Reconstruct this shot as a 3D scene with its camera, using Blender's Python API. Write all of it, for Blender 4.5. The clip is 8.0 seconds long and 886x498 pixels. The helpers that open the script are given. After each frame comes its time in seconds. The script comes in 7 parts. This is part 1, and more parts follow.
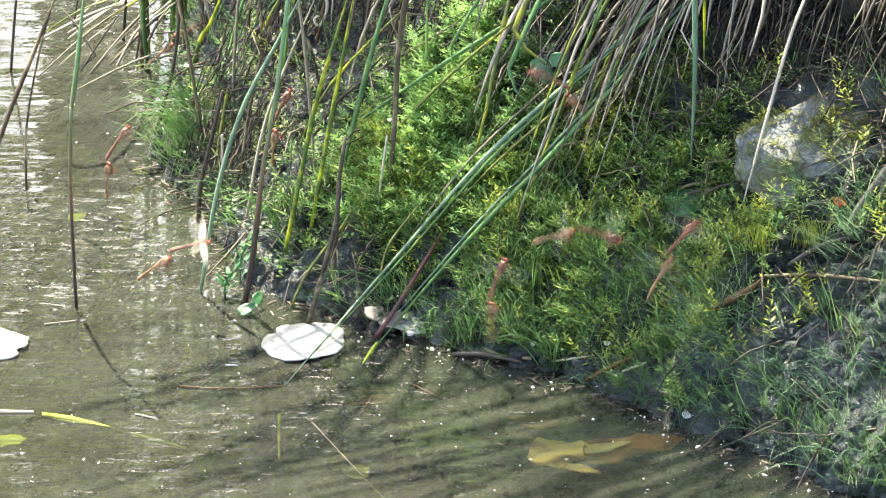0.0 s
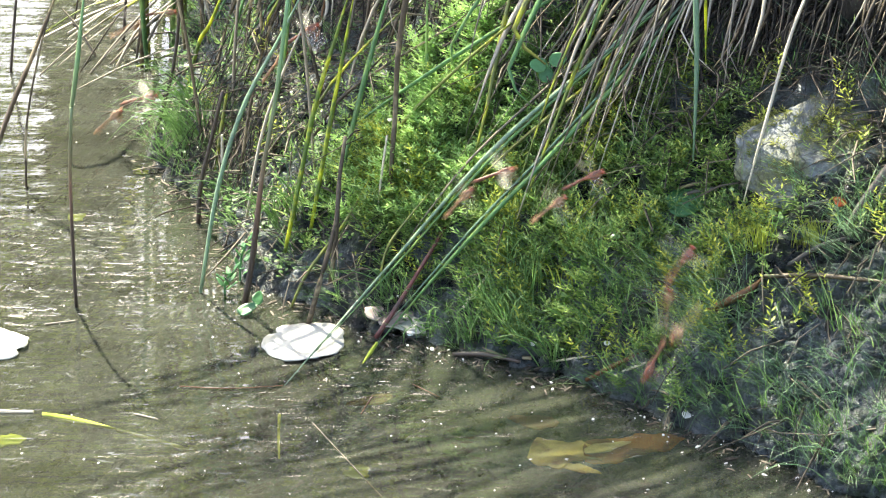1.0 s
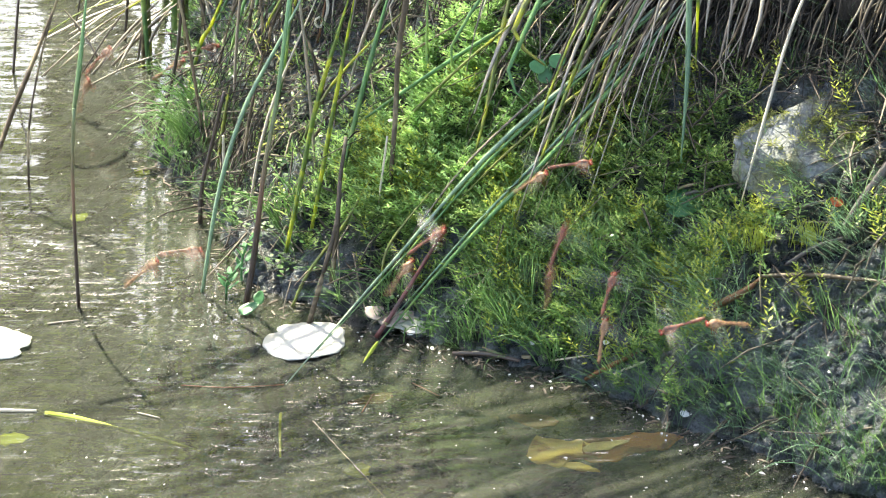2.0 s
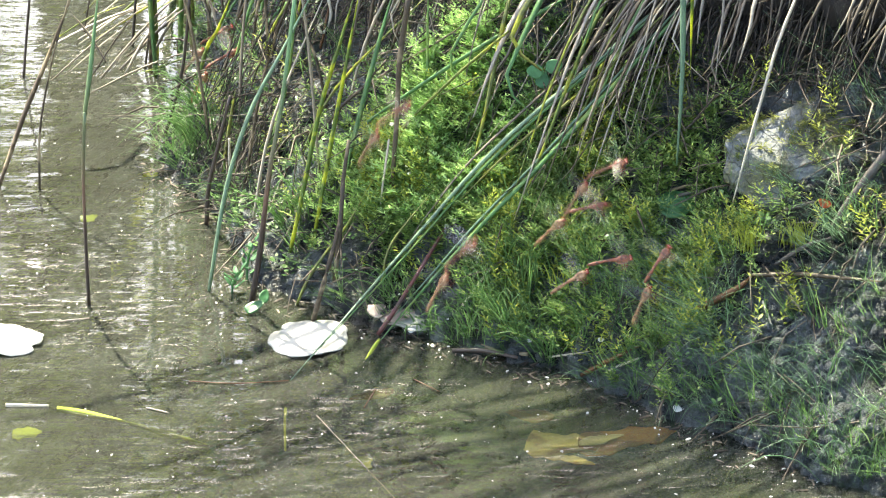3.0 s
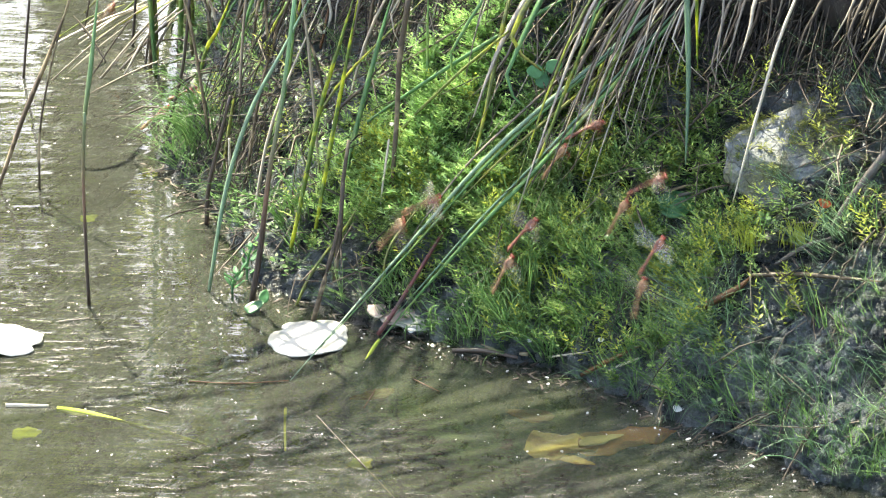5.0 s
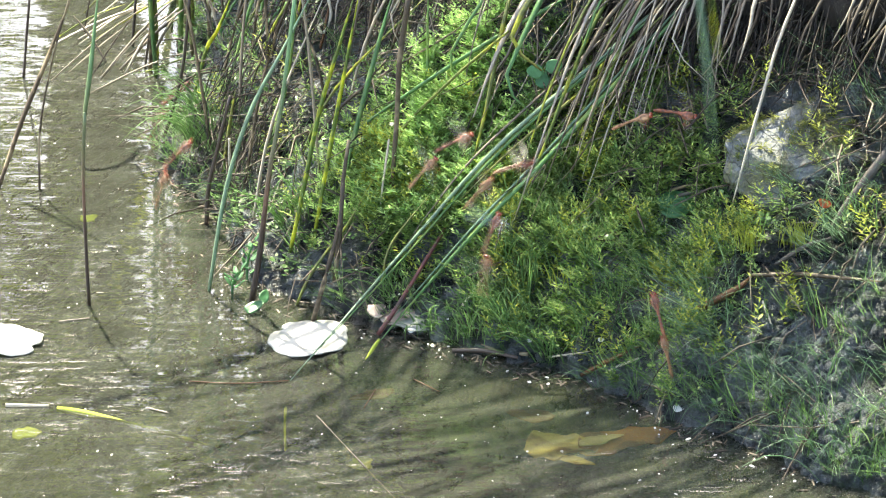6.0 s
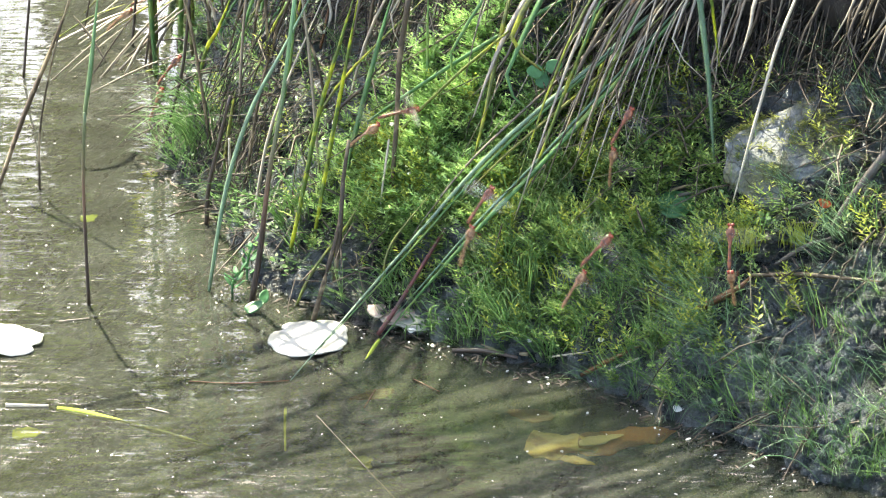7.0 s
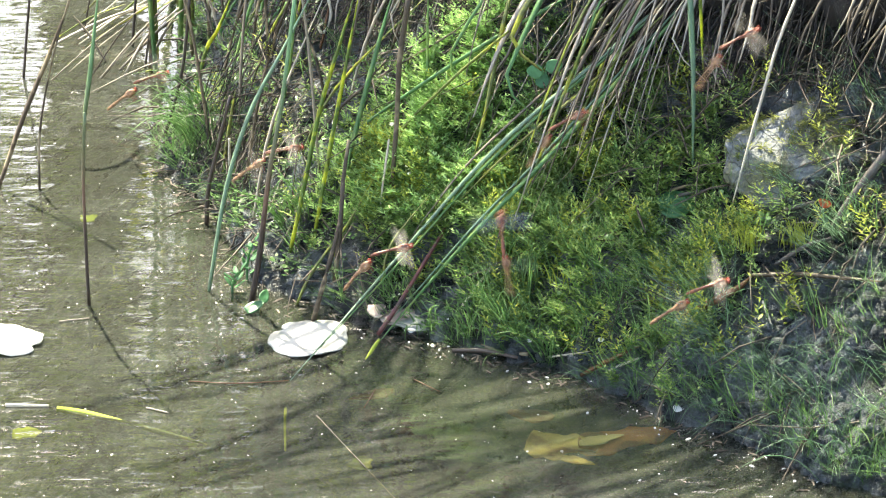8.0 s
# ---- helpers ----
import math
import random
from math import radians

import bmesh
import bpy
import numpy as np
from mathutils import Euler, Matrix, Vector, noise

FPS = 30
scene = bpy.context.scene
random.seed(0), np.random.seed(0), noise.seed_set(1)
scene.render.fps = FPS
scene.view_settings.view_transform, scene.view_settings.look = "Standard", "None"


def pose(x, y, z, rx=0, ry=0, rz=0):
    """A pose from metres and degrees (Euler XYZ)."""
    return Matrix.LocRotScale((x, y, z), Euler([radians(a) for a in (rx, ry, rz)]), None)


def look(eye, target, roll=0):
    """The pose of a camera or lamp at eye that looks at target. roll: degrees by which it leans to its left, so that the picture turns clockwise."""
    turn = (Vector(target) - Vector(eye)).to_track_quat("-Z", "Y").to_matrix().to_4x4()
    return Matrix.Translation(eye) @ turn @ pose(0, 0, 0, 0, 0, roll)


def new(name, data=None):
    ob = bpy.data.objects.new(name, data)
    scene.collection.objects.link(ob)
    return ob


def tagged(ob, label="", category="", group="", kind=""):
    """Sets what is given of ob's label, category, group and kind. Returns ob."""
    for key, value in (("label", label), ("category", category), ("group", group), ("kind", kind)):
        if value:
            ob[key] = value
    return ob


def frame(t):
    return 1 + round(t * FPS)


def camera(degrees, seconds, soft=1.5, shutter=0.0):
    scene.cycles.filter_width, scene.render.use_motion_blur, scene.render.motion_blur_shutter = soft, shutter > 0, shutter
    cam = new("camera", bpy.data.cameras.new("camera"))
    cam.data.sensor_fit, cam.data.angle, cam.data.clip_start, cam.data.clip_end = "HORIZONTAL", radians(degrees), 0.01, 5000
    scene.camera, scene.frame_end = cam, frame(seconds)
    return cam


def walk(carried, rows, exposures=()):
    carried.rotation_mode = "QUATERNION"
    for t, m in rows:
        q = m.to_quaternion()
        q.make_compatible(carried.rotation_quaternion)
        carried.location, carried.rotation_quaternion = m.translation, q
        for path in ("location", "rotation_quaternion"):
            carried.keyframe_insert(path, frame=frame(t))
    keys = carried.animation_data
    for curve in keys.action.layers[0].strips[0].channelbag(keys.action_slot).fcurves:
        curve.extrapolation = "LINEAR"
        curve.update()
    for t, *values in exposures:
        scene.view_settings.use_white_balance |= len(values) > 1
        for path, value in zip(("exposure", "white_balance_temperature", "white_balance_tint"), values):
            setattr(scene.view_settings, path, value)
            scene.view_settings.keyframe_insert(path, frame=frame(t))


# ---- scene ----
cam = camera(16.0, 8.0, soft=1.1, shutter=0.8)
EYE, AIM = (0.0, -2.43, 1.195), (0.0, 0.0, 0.06)
BACK = (0.0, -2.5187, 1.2364)
walk(cam, [(0.0, look(EYE, AIM)), (1.75, look(EYE, AIM)), (2.7, look(BACK, AIM)), (8.0, look(BACK, AIM))])

# ---- world, sun, exposure ----
SUN_WAY = Vector((-0.20, 0.58, 0.79)).normalized()
world = bpy.data.worlds.new("sky")
scene.world = world
world.use_nodes = True
wn = world.node_tree.nodes
sky = wn.new("ShaderNodeTexSky")
sky.sky_type, sky.sun_disc = "NISHITA", False
sky.sun_elevation = math.asin(SUN_WAY.z)
sky.sun_rotation = math.atan2(SUN_WAY.x, SUN_WAY.y)
sky.air_density, sky.dust_density = 1.0, 4.0
world.node_tree.links.new(sky.outputs[0], wn["Background"].inputs["Color"])
wn["Background"].inputs["Strength"].default_value = 0.130
sun = new("sun", bpy.data.lights.new("sun", "SUN"))
sun.data.energy, sun.data.angle, sun.data.color = 4.5, radians(0.4), (1.0, 0.95, 0.73)
sun.matrix_world = look(SUN_WAY * 20, (0, 0, 0))
scene.view_settings.exposure = 2.5


# ---- materials ----
def material(name, rough=0.6, metal=0.0):
    m = bpy.data.materials.new(name)
    m.use_nodes = True
    b = m.node_tree.nodes["Principled BSDF"]
    b.inputs["Roughness"].default_value, b.inputs["Metallic"].default_value = rough, metal
    return m, m.node_tree, b


def noise_tex(nt, scale, detail=4.0, rough=0.6, vec=None, stretch=None, space="Object"):
    n = nt.nodes.new("ShaderNodeTexNoise")
    n.inputs["Scale"].default_value, n.inputs["Detail"].default_value, n.inputs["Roughness"].default_value = scale, detail, rough
    if vec is None:
        vec = nt.nodes.new("ShaderNodeTexCoord").outputs[space]
    if stretch:
        mp = nt.nodes.new("ShaderNodeMapping")
        mp.inputs["Scale"].default_value = stretch
        nt.links.new(vec, mp.inputs["Vector"])
        vec = mp.outputs[0]
    nt.links.new(vec, n.inputs["Vector"])
    return n.outputs["Fac"]


def ramp(nt, fac, stops):
    r = nt.nodes.new("ShaderNodeValToRGB")
    while len(r.color_ramp.elements) < len(stops):
        r.color_ramp.elements.new(0.5)
    for e, (p, c) in zip(r.color_ramp.elements, stops):
        e.position, e.color = p, (*c, 1)
    nt.links.new(fac, r.inputs["Fac"])
    return r.outputs["Color"]


def mix_rgb(nt, fac, a, b, kind="MIX"):
    x = nt.nodes.new("ShaderNodeMixRGB")
    x.blend_type = kind
    for sock, v in zip(x.inputs, (fac, a, b)):
        if isinstance(v, bpy.types.NodeSocket):
            nt.links.new(v, sock)
        elif isinstance(v, (int, float)):
            sock.default_value = v
        else:
            sock.default_value = (*v, 1)
    return x.outputs[0]


def bump(nt, b, height, strength, dist):
    n = nt.nodes.new("ShaderNodeBump")
    n.inputs["Strength"].default_value, n.inputs["Distance"].default_value = strength, dist
    nt.links.new(height, n.inputs["Height"])
    nt.links.new(n.outputs[0], b.inputs["Normal"])
    return n


def translucent(m, nt, b, color, amount):
    """Lets light through a thin leaf."""
    t = nt.nodes.new("ShaderNodeBsdfTranslucent")
    if isinstance(color, bpy.types.NodeSocket):
        nt.links.new(color, t.inputs["Color"])
    else:
        t.inputs["Color"].default_value = (*color, 1)
    mx = nt.nodes.new("ShaderNodeMixShader")
    mx.inputs[0].default_value = amount
    nt.links.new(b.outputs[0], mx.inputs[1])
    nt.links.new(t.outputs[0], mx.inputs[2])
    nt.links.new(mx.outputs[0], nt.nodes["Material Output"].inputs["Surface"])


def plant_mat(name, lo, mid, hi, rough=0.5, through_light=0.35, per="island", grain=900.0, spot=None, spot_from=0.52):
    m, nt, b = material(name, rough)
    if per == "island":
        r = nt.nodes.new("ShaderNodeNewGeometry").outputs["Random Per Island"]
    else:
        r = nt.nodes.new("ShaderNodeObjectInfo").outputs["Random"]
    c = ramp(nt, r, [(0.0, lo), (0.5, mid), (1.0, hi)])
    g = noise_tex(nt, grain, 3, 0.6)
    c = mix_rgb(nt, 0.35, c, ramp(nt, g, [(0.3, (0.45, 0.45, 0.45)), (0.7, (1.3, 1.3, 1.3))]), "MULTIPLY")
    if spot:
        s = noise_tex(nt, 28.0, 3, 0.6)
        k = ramp(nt, s, [(spot_from, (0, 0, 0)), (spot_from + 0.10, (1, 1, 1))])
        c = mix_rgb(nt, k, c, spot)
    nt.links.new(c, b.inputs["Base Color"])
    bump(nt, b, g, 0.3, 0.0006)
    if through_light:
        translucent(m, nt, b, c, through_light)
    return m


def build_materials():
    M = {}
    # bank soil: dark wet mud, grey-blue silt, mossy film
    m, nt, b = material("bank_mud", 0.5)
    a = noise_tex(nt, 9.0, 6, 0.65)
    f = noise_tex(nt, 70.0, 6, 0.7)
    g = noise_tex(nt, 420.0, 4, 0.7)
    c = ramp(nt, a, [(0.34, (0.014, 0.014, 0.013)), (0.46, (0.032, 0.037, 0.040)), (0.55, (0.14, 0.16, 0.17)), (0.62, (0.050, 0.057, 0.062)), (0.8, (0.04, 0.036, 0.030))])
    c = mix_rgb(nt, ramp(nt, f, [(0.50, (0, 0, 0)), (0.66, (0.8, 0.8, 0.8))]), c, (0.034, 0.062, 0.012))
    c = mix_rgb(nt, 0.7, c, ramp(nt, g, [(0.3, (0.4, 0.4, 0.4)), (0.7, (1.5, 1.5, 1.5))]), "MULTIPLY")
    nt.links.new(c, b.inputs["Base Color"])
    nt.links.new(ramp(nt, f, [(0.38, (0.10, 0.10, 0.10)), (0.58, (0.62, 0.62, 0.62))]), b.inputs["Roughness"])
    h = mix_rgb(nt, 0.5, f, g)
    bump(nt, b, h, 1.0, 0.026)
    M["mud"] = m

    # turf: brown earth and green growth on top of the bank
    m, nt, b = material("turf", 0.9)
    a = noise_tex(nt, 6.0, 6, 0.7)
    f = noise_tex(nt, 90.0, 6, 0.75)
    c = mix_rgb(nt, ramp(nt, a, [(0.4, (0, 0, 0)), (0.6, (1, 1, 1))]), ramp(nt, f, [(0.3, (0.03, 0.022, 0.014)), (0.7, (0.12, 0.095, 0.06))]), ramp(nt, f, [(0.3, (0.025, 0.04, 0.010)), (0.7, (0.09, 0.13, 0.035))]))
    nt.links.new(c, b.inputs["Base Color"])
    bump(nt, b, f, 1.0, 0.02)
    M["turf"] = m

    # root mat: soil bound with fine roots, near black with overhang shade painted in
    m, nt, b = material("shaded_root_mat", 0.85)
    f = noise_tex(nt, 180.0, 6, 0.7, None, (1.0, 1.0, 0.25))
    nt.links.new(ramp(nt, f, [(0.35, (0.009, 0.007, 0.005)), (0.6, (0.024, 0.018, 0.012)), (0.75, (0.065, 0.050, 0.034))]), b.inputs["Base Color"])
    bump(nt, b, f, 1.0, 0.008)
    M["shaded_root_mat"] = m

    # pond: murky water with a rippled, glossy surface
    m, nt, b = material("pond_water")
    nt.nodes.remove(b)
    co = nt.nodes.new("ShaderNodeTexCoord").outputs["Object"]
    big = noise_tex(nt, 9.0, 2, 0.5, co, (0.5, 1.9, 1.0))
    small = noise_tex(nt, 26.0, 2, 0.45, co, (0.45, 2.4, 1.0))
    tiny = ramp(nt, noise_tex(nt, 62.0, 2, 0.5, co, (0.42, 2.0, 1.0)), [(0.54, (0, 0, 0)), (0.72, (1, 1, 1))])
    gust = ramp(nt, noise_tex(nt, 3.4, 2, 0.5, co), [(0.42, (0.20, 0.20, 0.20)), (0.62, (1, 1, 1))])
    tiny = mix_rgb(nt, 1.0, tiny, gust, "MULTIPLY")
    bp = None
    for h, dist in ((big, 0.0013), (small, 0.00055), (tiny, 0.00058)):
        n = nt.nodes.new("ShaderNodeBump")
        n.inputs["Strength"].default_value, n.inputs["Distance"].default_value = 1.0, dist
        nt.links.new(h, n.inputs["Height"])
        if bp:
            nt.links.new(bp.outputs[0], n.inputs["Normal"])
        bp = n
    bp2 = bp
    murk = nt.nodes.new("ShaderNodeBsdfDiffuse")
    nt.links.new(ramp(nt, big, [(0.3, (0.045, 0.047, 0.034)), (0.7, (0.072, 0.075, 0.058))]), murk.inputs["Color"])
    clear = nt.nodes.new("ShaderNodeBsdfTransparent")
    clear.inputs["Color"].default_value = (0.76, 0.80, 0.66, 1)
    body = nt.nodes.new("ShaderNodeMixShader")
    body.inputs[0].default_value = 0.58
    nt.links.new(murk.outputs[0], body.inputs[1])
    nt.links.new(clear.outputs[0], body.inputs[2])
    gloss = nt.nodes.new("ShaderNodeBsdfGlossy")
    gloss.inputs["Roughness"].default_value = 0.02
    gloss.inputs["Color"].default_value = (1, 1, 1, 1)
    fres = nt.nodes.new("ShaderNodeFresnel")
    fres.inputs["IOR"].default_value = 1.60
    for n in (gloss, fres):
        nt.links.new(bp2.outputs[0], n.inputs["Normal"])
    top = nt.nodes.new("ShaderNodeMixShader")
    nt.links.new(fres.outputs[0], top.inputs[0])
    nt.links.new(body.outputs[0], top.inputs[1])
    nt.links.new(gloss.outputs[0], top.inputs[2])
    nt.links.new(top.outputs[0], nt.nodes["Material Output"].inputs["Surface"])
    M["water"] = m

    # boulder: pale grey-blue stone with olive moss film
    m, nt, b = material("boulder", 0.75)
    co = nt.nodes.new("ShaderNodeTexCoord").outputs["Object"]
    a = noise_tex(nt, 26.0, 6, 0.68)
    f = noise_tex(nt, 60.0, 9, 0.62)
    g = noise_tex(nt, 420.0, 4, 0.65)
    warp = nt.nodes.new("ShaderNodeVectorMath")
    warp.operation = "MULTIPLY_ADD"
    wn_ = nt.nodes.new("ShaderNodeTexNoise")
    wn_.inputs["Scale"].default_value = 40.0
    nt.links.new(co, wn_.inputs["Vector"])
    nt.links.new(wn_.outputs["Color"], warp.inputs[0])
    warp.inputs[1].default_value = (0.03, 0.03, 0.03)
    nt.links.new(co, warp.inputs[2])
    vor = nt.nodes.new("ShaderNodeTexVoronoi")
    vor.feature = "DISTANCE_TO_EDGE"
    vor.inputs["Scale"].default_value = 38.0
    nt.links.new(warp.outputs[0], vor.inputs["Vector"])
    crack = ramp(nt, vor.outputs["Distance"], [(0.0, (0, 0, 0)), (0.035, (1, 1, 1))])
    c = ramp(nt, f, [(0.32, (0.085, 0.090, 0.082)), (0.5, (0.135, 0.145, 0.140)), (0.68, (0.20, 0.215, 0.22))])
    c = mix_rgb(nt, 0.4, c, ramp(nt, g, [(0.3, (0.55, 0.55, 0.55)), (0.7, (1.25, 1.25, 1.25))]), "MULTIPLY")
    c = mix_rgb(nt, ramp(nt, a, [(0.44, (0, 0, 0)), (0.54, (0.8, 0.8, 0.8))]), c, ramp(nt, g, [(0.35, (0.05, 0.053, 0.018)), (0.65, (0.15, 0.15, 0.05))]))
    c = mix_rgb(nt, 0.5, c, mix_rgb(nt, crack, (0.35, 0.3, 0.25), (1, 1, 1)), "MULTIPLY")
    nt.links.new(c, b.inputs["Base Color"])
    bump(nt, b, mix_rgb(nt, 0.5, mix_rgb(nt, 0.5, f, crack), g), 0.8, 0.006)
    M["stone"] = m

    # the sun patch on the cushion is put into this brighter green
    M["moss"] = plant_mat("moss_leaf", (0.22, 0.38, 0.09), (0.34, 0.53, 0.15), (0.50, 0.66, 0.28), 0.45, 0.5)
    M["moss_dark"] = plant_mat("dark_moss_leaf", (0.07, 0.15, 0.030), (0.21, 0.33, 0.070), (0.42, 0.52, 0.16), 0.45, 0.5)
    M["moss_olive"] = plant_mat("olive_moss_leaf", (0.09, 0.11, 0.02), (0.17, 0.19, 0.035), (0.27, 0.29, 0.06), 0.5, 0.4)
    M["moss_yellow"] = plant_mat("yellow_moss_leaf", (0.22, 0.27, 0.03), (0.36, 0.42, 0.05), (0.50, 0.52, 0.09), 0.5, 0.4)
    M["grass"] = plant_mat("fine_grass", (0.07, 0.155, 0.042), (0.13, 0.245, 0.070), (0.22, 0.33, 0.12), 0.4, 0.45)
    # blue-green copy of the grass, toned down for the dimmer near bank
    M["grass_shade"] = plant_mat("blue_green_shade_grass", (0.045, 0.10, 0.050), (0.11, 0.20, 0.105), (0.24, 0.35, 0.20), 0.3, 0.35)
    M["litter"] = plant_mat("dry_litter", (0.028, 0.020, 0.013), (0.07, 0.053, 0.036), (0.17, 0.14, 0.10), 0.7, 0.15)
    M["reed_green"] = plant_mat("green_reed", (0.10, 0.21, 0.08), (0.14, 0.27, 0.10), (0.19, 0.32, 0.12), 0.32, 0.4, "object", 500.0, (0.24, 0.34, 0.10))
    M["reed_teal"] = plant_mat("blue_green_reed", (0.14, 0.23, 0.15), (0.19, 0.29, 0.19), (0.23, 0.32, 0.21), 0.3, 0.35, "object", 500.0)
    # yellow paints the sunlit stretches of a reed, dark green spots the rest
    M["reed_yellow"] = plant_mat("sunlit_yellow_reed", (0.44, 0.48, 0.03), (0.50, 0.54, 0.04), (0.56, 0.58, 0.05), 0.35, 0.5, "object", 500.0, (0.13, 0.20, 0.04), 0.44)
    M["float_yellow"] = plant_mat("floating_yellow_leaf", (0.34, 0.40, 0.04), (0.38, 0.44, 0.05), (0.42, 0.46, 0.06), 0.9, 0.1, "object", 400.0)
    # the yellow spots are sun flecks put into the leaf colour
    M["reed_olive"] = plant_mat("olive_reed", (0.11, 0.16, 0.035), (0.16, 0.20, 0.05), (0.22, 0.22, 0.08), 0.4, 0.4, "object", 500.0, (0.42, 0.44, 0.05))
    M["reed_brown"] = plant_mat("brown_reed_stalk", (0.035, 0.024, 0.013), (0.085, 0.060, 0.034), (0.17, 0.125, 0.075), 0.6, 0.1, "object", 500.0, (0.27, 0.21, 0.12))
    M["reed_dark"] = plant_mat("wet_dark_stalk", (0.028, 0.018, 0.012), (0.045, 0.03, 0.02), (0.065, 0.045, 0.03), 0.4, 0.0, "object", 500.0)
    m, nt, b = material("fading_stalk", 0.4)
    sep = nt.nodes.new("ShaderNodeSeparateXYZ")
    nt.links.new(nt.nodes.new("ShaderNodeTexCoord").outputs["Object"], sep.inputs[0])
    wob = nt.nodes.new("ShaderNodeMath")
    wob.operation = "MULTIPLY_ADD"
    nt.links.new(noise_tex(nt, 60.0, 3, 0.6), wob.inputs[0])
    wob.inputs[1].default_value = 0.03
    nt.links.new(sep.outputs["Z"], wob.inputs[2])
    c = ramp(nt, wob.outputs[0], [(0.02, (0.028, 0.018, 0.012)), (0.085, (0.045, 0.028, 0.018)), (0.125, (0.14, 0.075, 0.045)), (0.18, (0.12, 0.13, 0.055)), (0.25, (0.14, 0.25, 0.10))])
    g = noise_tex(nt, 500.0, 3, 0.6, None, (1, 1, 0.2))
    nt.links.new(mix_rgb(nt, 0.4, c, ramp(nt, g, [(0.3, (0.5, 0.5, 0.5)), (0.7, (1.3, 1.3, 1.3))]), "MULTIPLY"), b.inputs["Base Color"])
    bump(nt, b, g, 0.3, 0.0006)
    M["stalk_fade"] = m
    M["red_stalk"] = plant_mat("red_brown_stalk", (0.085, 0.022, 0.016), (0.10, 0.028, 0.020), (0.12, 0.034, 0.024), 0.4, 0.0, "object", 300.0, (0.045, 0.022, 0.016))
    M["dead"] = plant_mat("dead_grass", (0.16, 0.13, 0.095), (0.30, 0.26, 0.20), (0.46, 0.41, 0.33), 0.6, 0.25, "object", 700.0)
    M["straw"] = plant_mat("bleached_straw", (0.48, 0.43, 0.33), (0.55, 0.5, 0.39), (0.62, 0.57, 0.46), 0.6, 0.25, "object", 700.0)
    M["rust"] = plant_mat("rusty_leaf_blade", (0.10, 0.040, 0.012), (0.13, 0.054, 0.016), (0.16, 0.070, 0.022), 0.5, 0.15, "object", 300.0, (0.10, 0.055, 0.025))
    M["pale_leaf"] = plant_mat("pale_dry_leaf", (0.30, 0.30, 0.26), (0.33, 0.33, 0.29), (0.36, 0.36, 0.32), 0.55, 0.1, "object", 260.0, (0.26, 0.26, 0.21))
    M["pink_leaf"] = plant_mat("pinkish_dead_leaf", (0.30, 0.23, 0.20), (0.34, 0.27, 0.23), (0.40, 0.32, 0.28), 0.6, 0.15, "object", 160.0)
    M["sunk_leaf"] = plant_mat("sunken_yellow_leaf", (0.46, 0.35, 0.10), (0.50, 0.39, 0.12), (0.54, 0.42, 0.14), 0.6, 0.0, "object", 120.0, (0.22, 0.13, 0.045), 0.50)
    M["sunk_brown"] = plant_mat("sunken_brown_leaf", (0.44, 0.20, 0.05), (0.48, 0.23, 0.06), (0.52, 0.26, 0.07), 0.6, 0.0, "object", 120.0, (0.17, 0.085, 0.03), 0.49)
    M["sunk_pale"] = plant_mat("sunken_pale_leaf", (0.56, 0.48, 0.22), (0.60, 0.52, 0.25), (0.64, 0.56, 0.28), 0.6, 0.0, "object", 60.0)
    M["herb"] = plant_mat("herb_leaf", (0.06, 0.17, 0.06), (0.08, 0.22, 0.08), (0.12, 0.28, 0.10), 0.4, 0.35, "object", 300.0)
    M["petal"] = plant_mat("white_petal", (0.75, 0.72, 0.66), (0.8, 0.78, 0.72), (0.85, 0.82, 0.78), 0.5, 0.3, "object", 300.0)
    M["red_leaf"] = plant_mat("red_dead_leaf", (0.38, 0.06, 0.02), (0.42, 0.08, 0.025), (0.46, 0.10, 0.03), 0.5, 0.4, "object", 200.0)
    M["bark"] = plant_mat("grey_stick_bark", (0.065, 0.056, 0.046), (0.085, 0.072, 0.06), (0.105, 0.09, 0.076), 0.8, 0.0, "object", 350.0)
    # dragonflies
    m, nt, b = material("dragonfly_red", 0.5)
    n = noise_tex(nt, 380.0, 2, 0.5)
    nt.links.new(ramp(nt, n, [(0.36, (0.080, 0.028, 0.014)), (0.62, (0.23, 0.070, 0.028))]), b.inputs["Base Color"])
    M["red"] = m
    m, nt, b = material("dragonfly_brown", 0.5)
    nt.links.new(ramp(nt, noise_tex(nt, 380.0, 2, 0.5), [(0.36, (0.13, 0.06, 0.025)), (0.62, (0.32, 0.17, 0.075))]), b.inputs["Base Color"])
    M["ochre"] = m
    m, nt, b = material("dragonfly_eye", 0.15)
    nt.links.new(ramp(nt, noise_tex(nt, 900.0, 2, 0.5), [(0.35, (0.16, 0.03, 0.02)), (0.65, (0.28, 0.06, 0.03))]), b.inputs["Base Color"])
    M["eye"] = m
    for key, thick, shine in (("wing", 0.018, 0.30), ("wing_glassy", 0.034, 0.62)):
        m, nt, b = material("dragonfly_" + key, 0.4)
        b.inputs["Base Color"].default_value = (0.60, 0.52, 0.44, 1)
        gloss = nt.nodes.new("ShaderNodeBsdfGlossy")
        gloss.inputs["Roughness"].default_value = 0.42
        film, mx = nt.nodes.new("ShaderNodeMixShader"), nt.nodes.new("ShaderNodeMixShader")
        film.inputs[0].default_value, mx.inputs[0].default_value = shine, thick
        nt.links.new(b.outputs[0], film.inputs[1])
        nt.links.new(gloss.outputs[0], film.inputs[2])
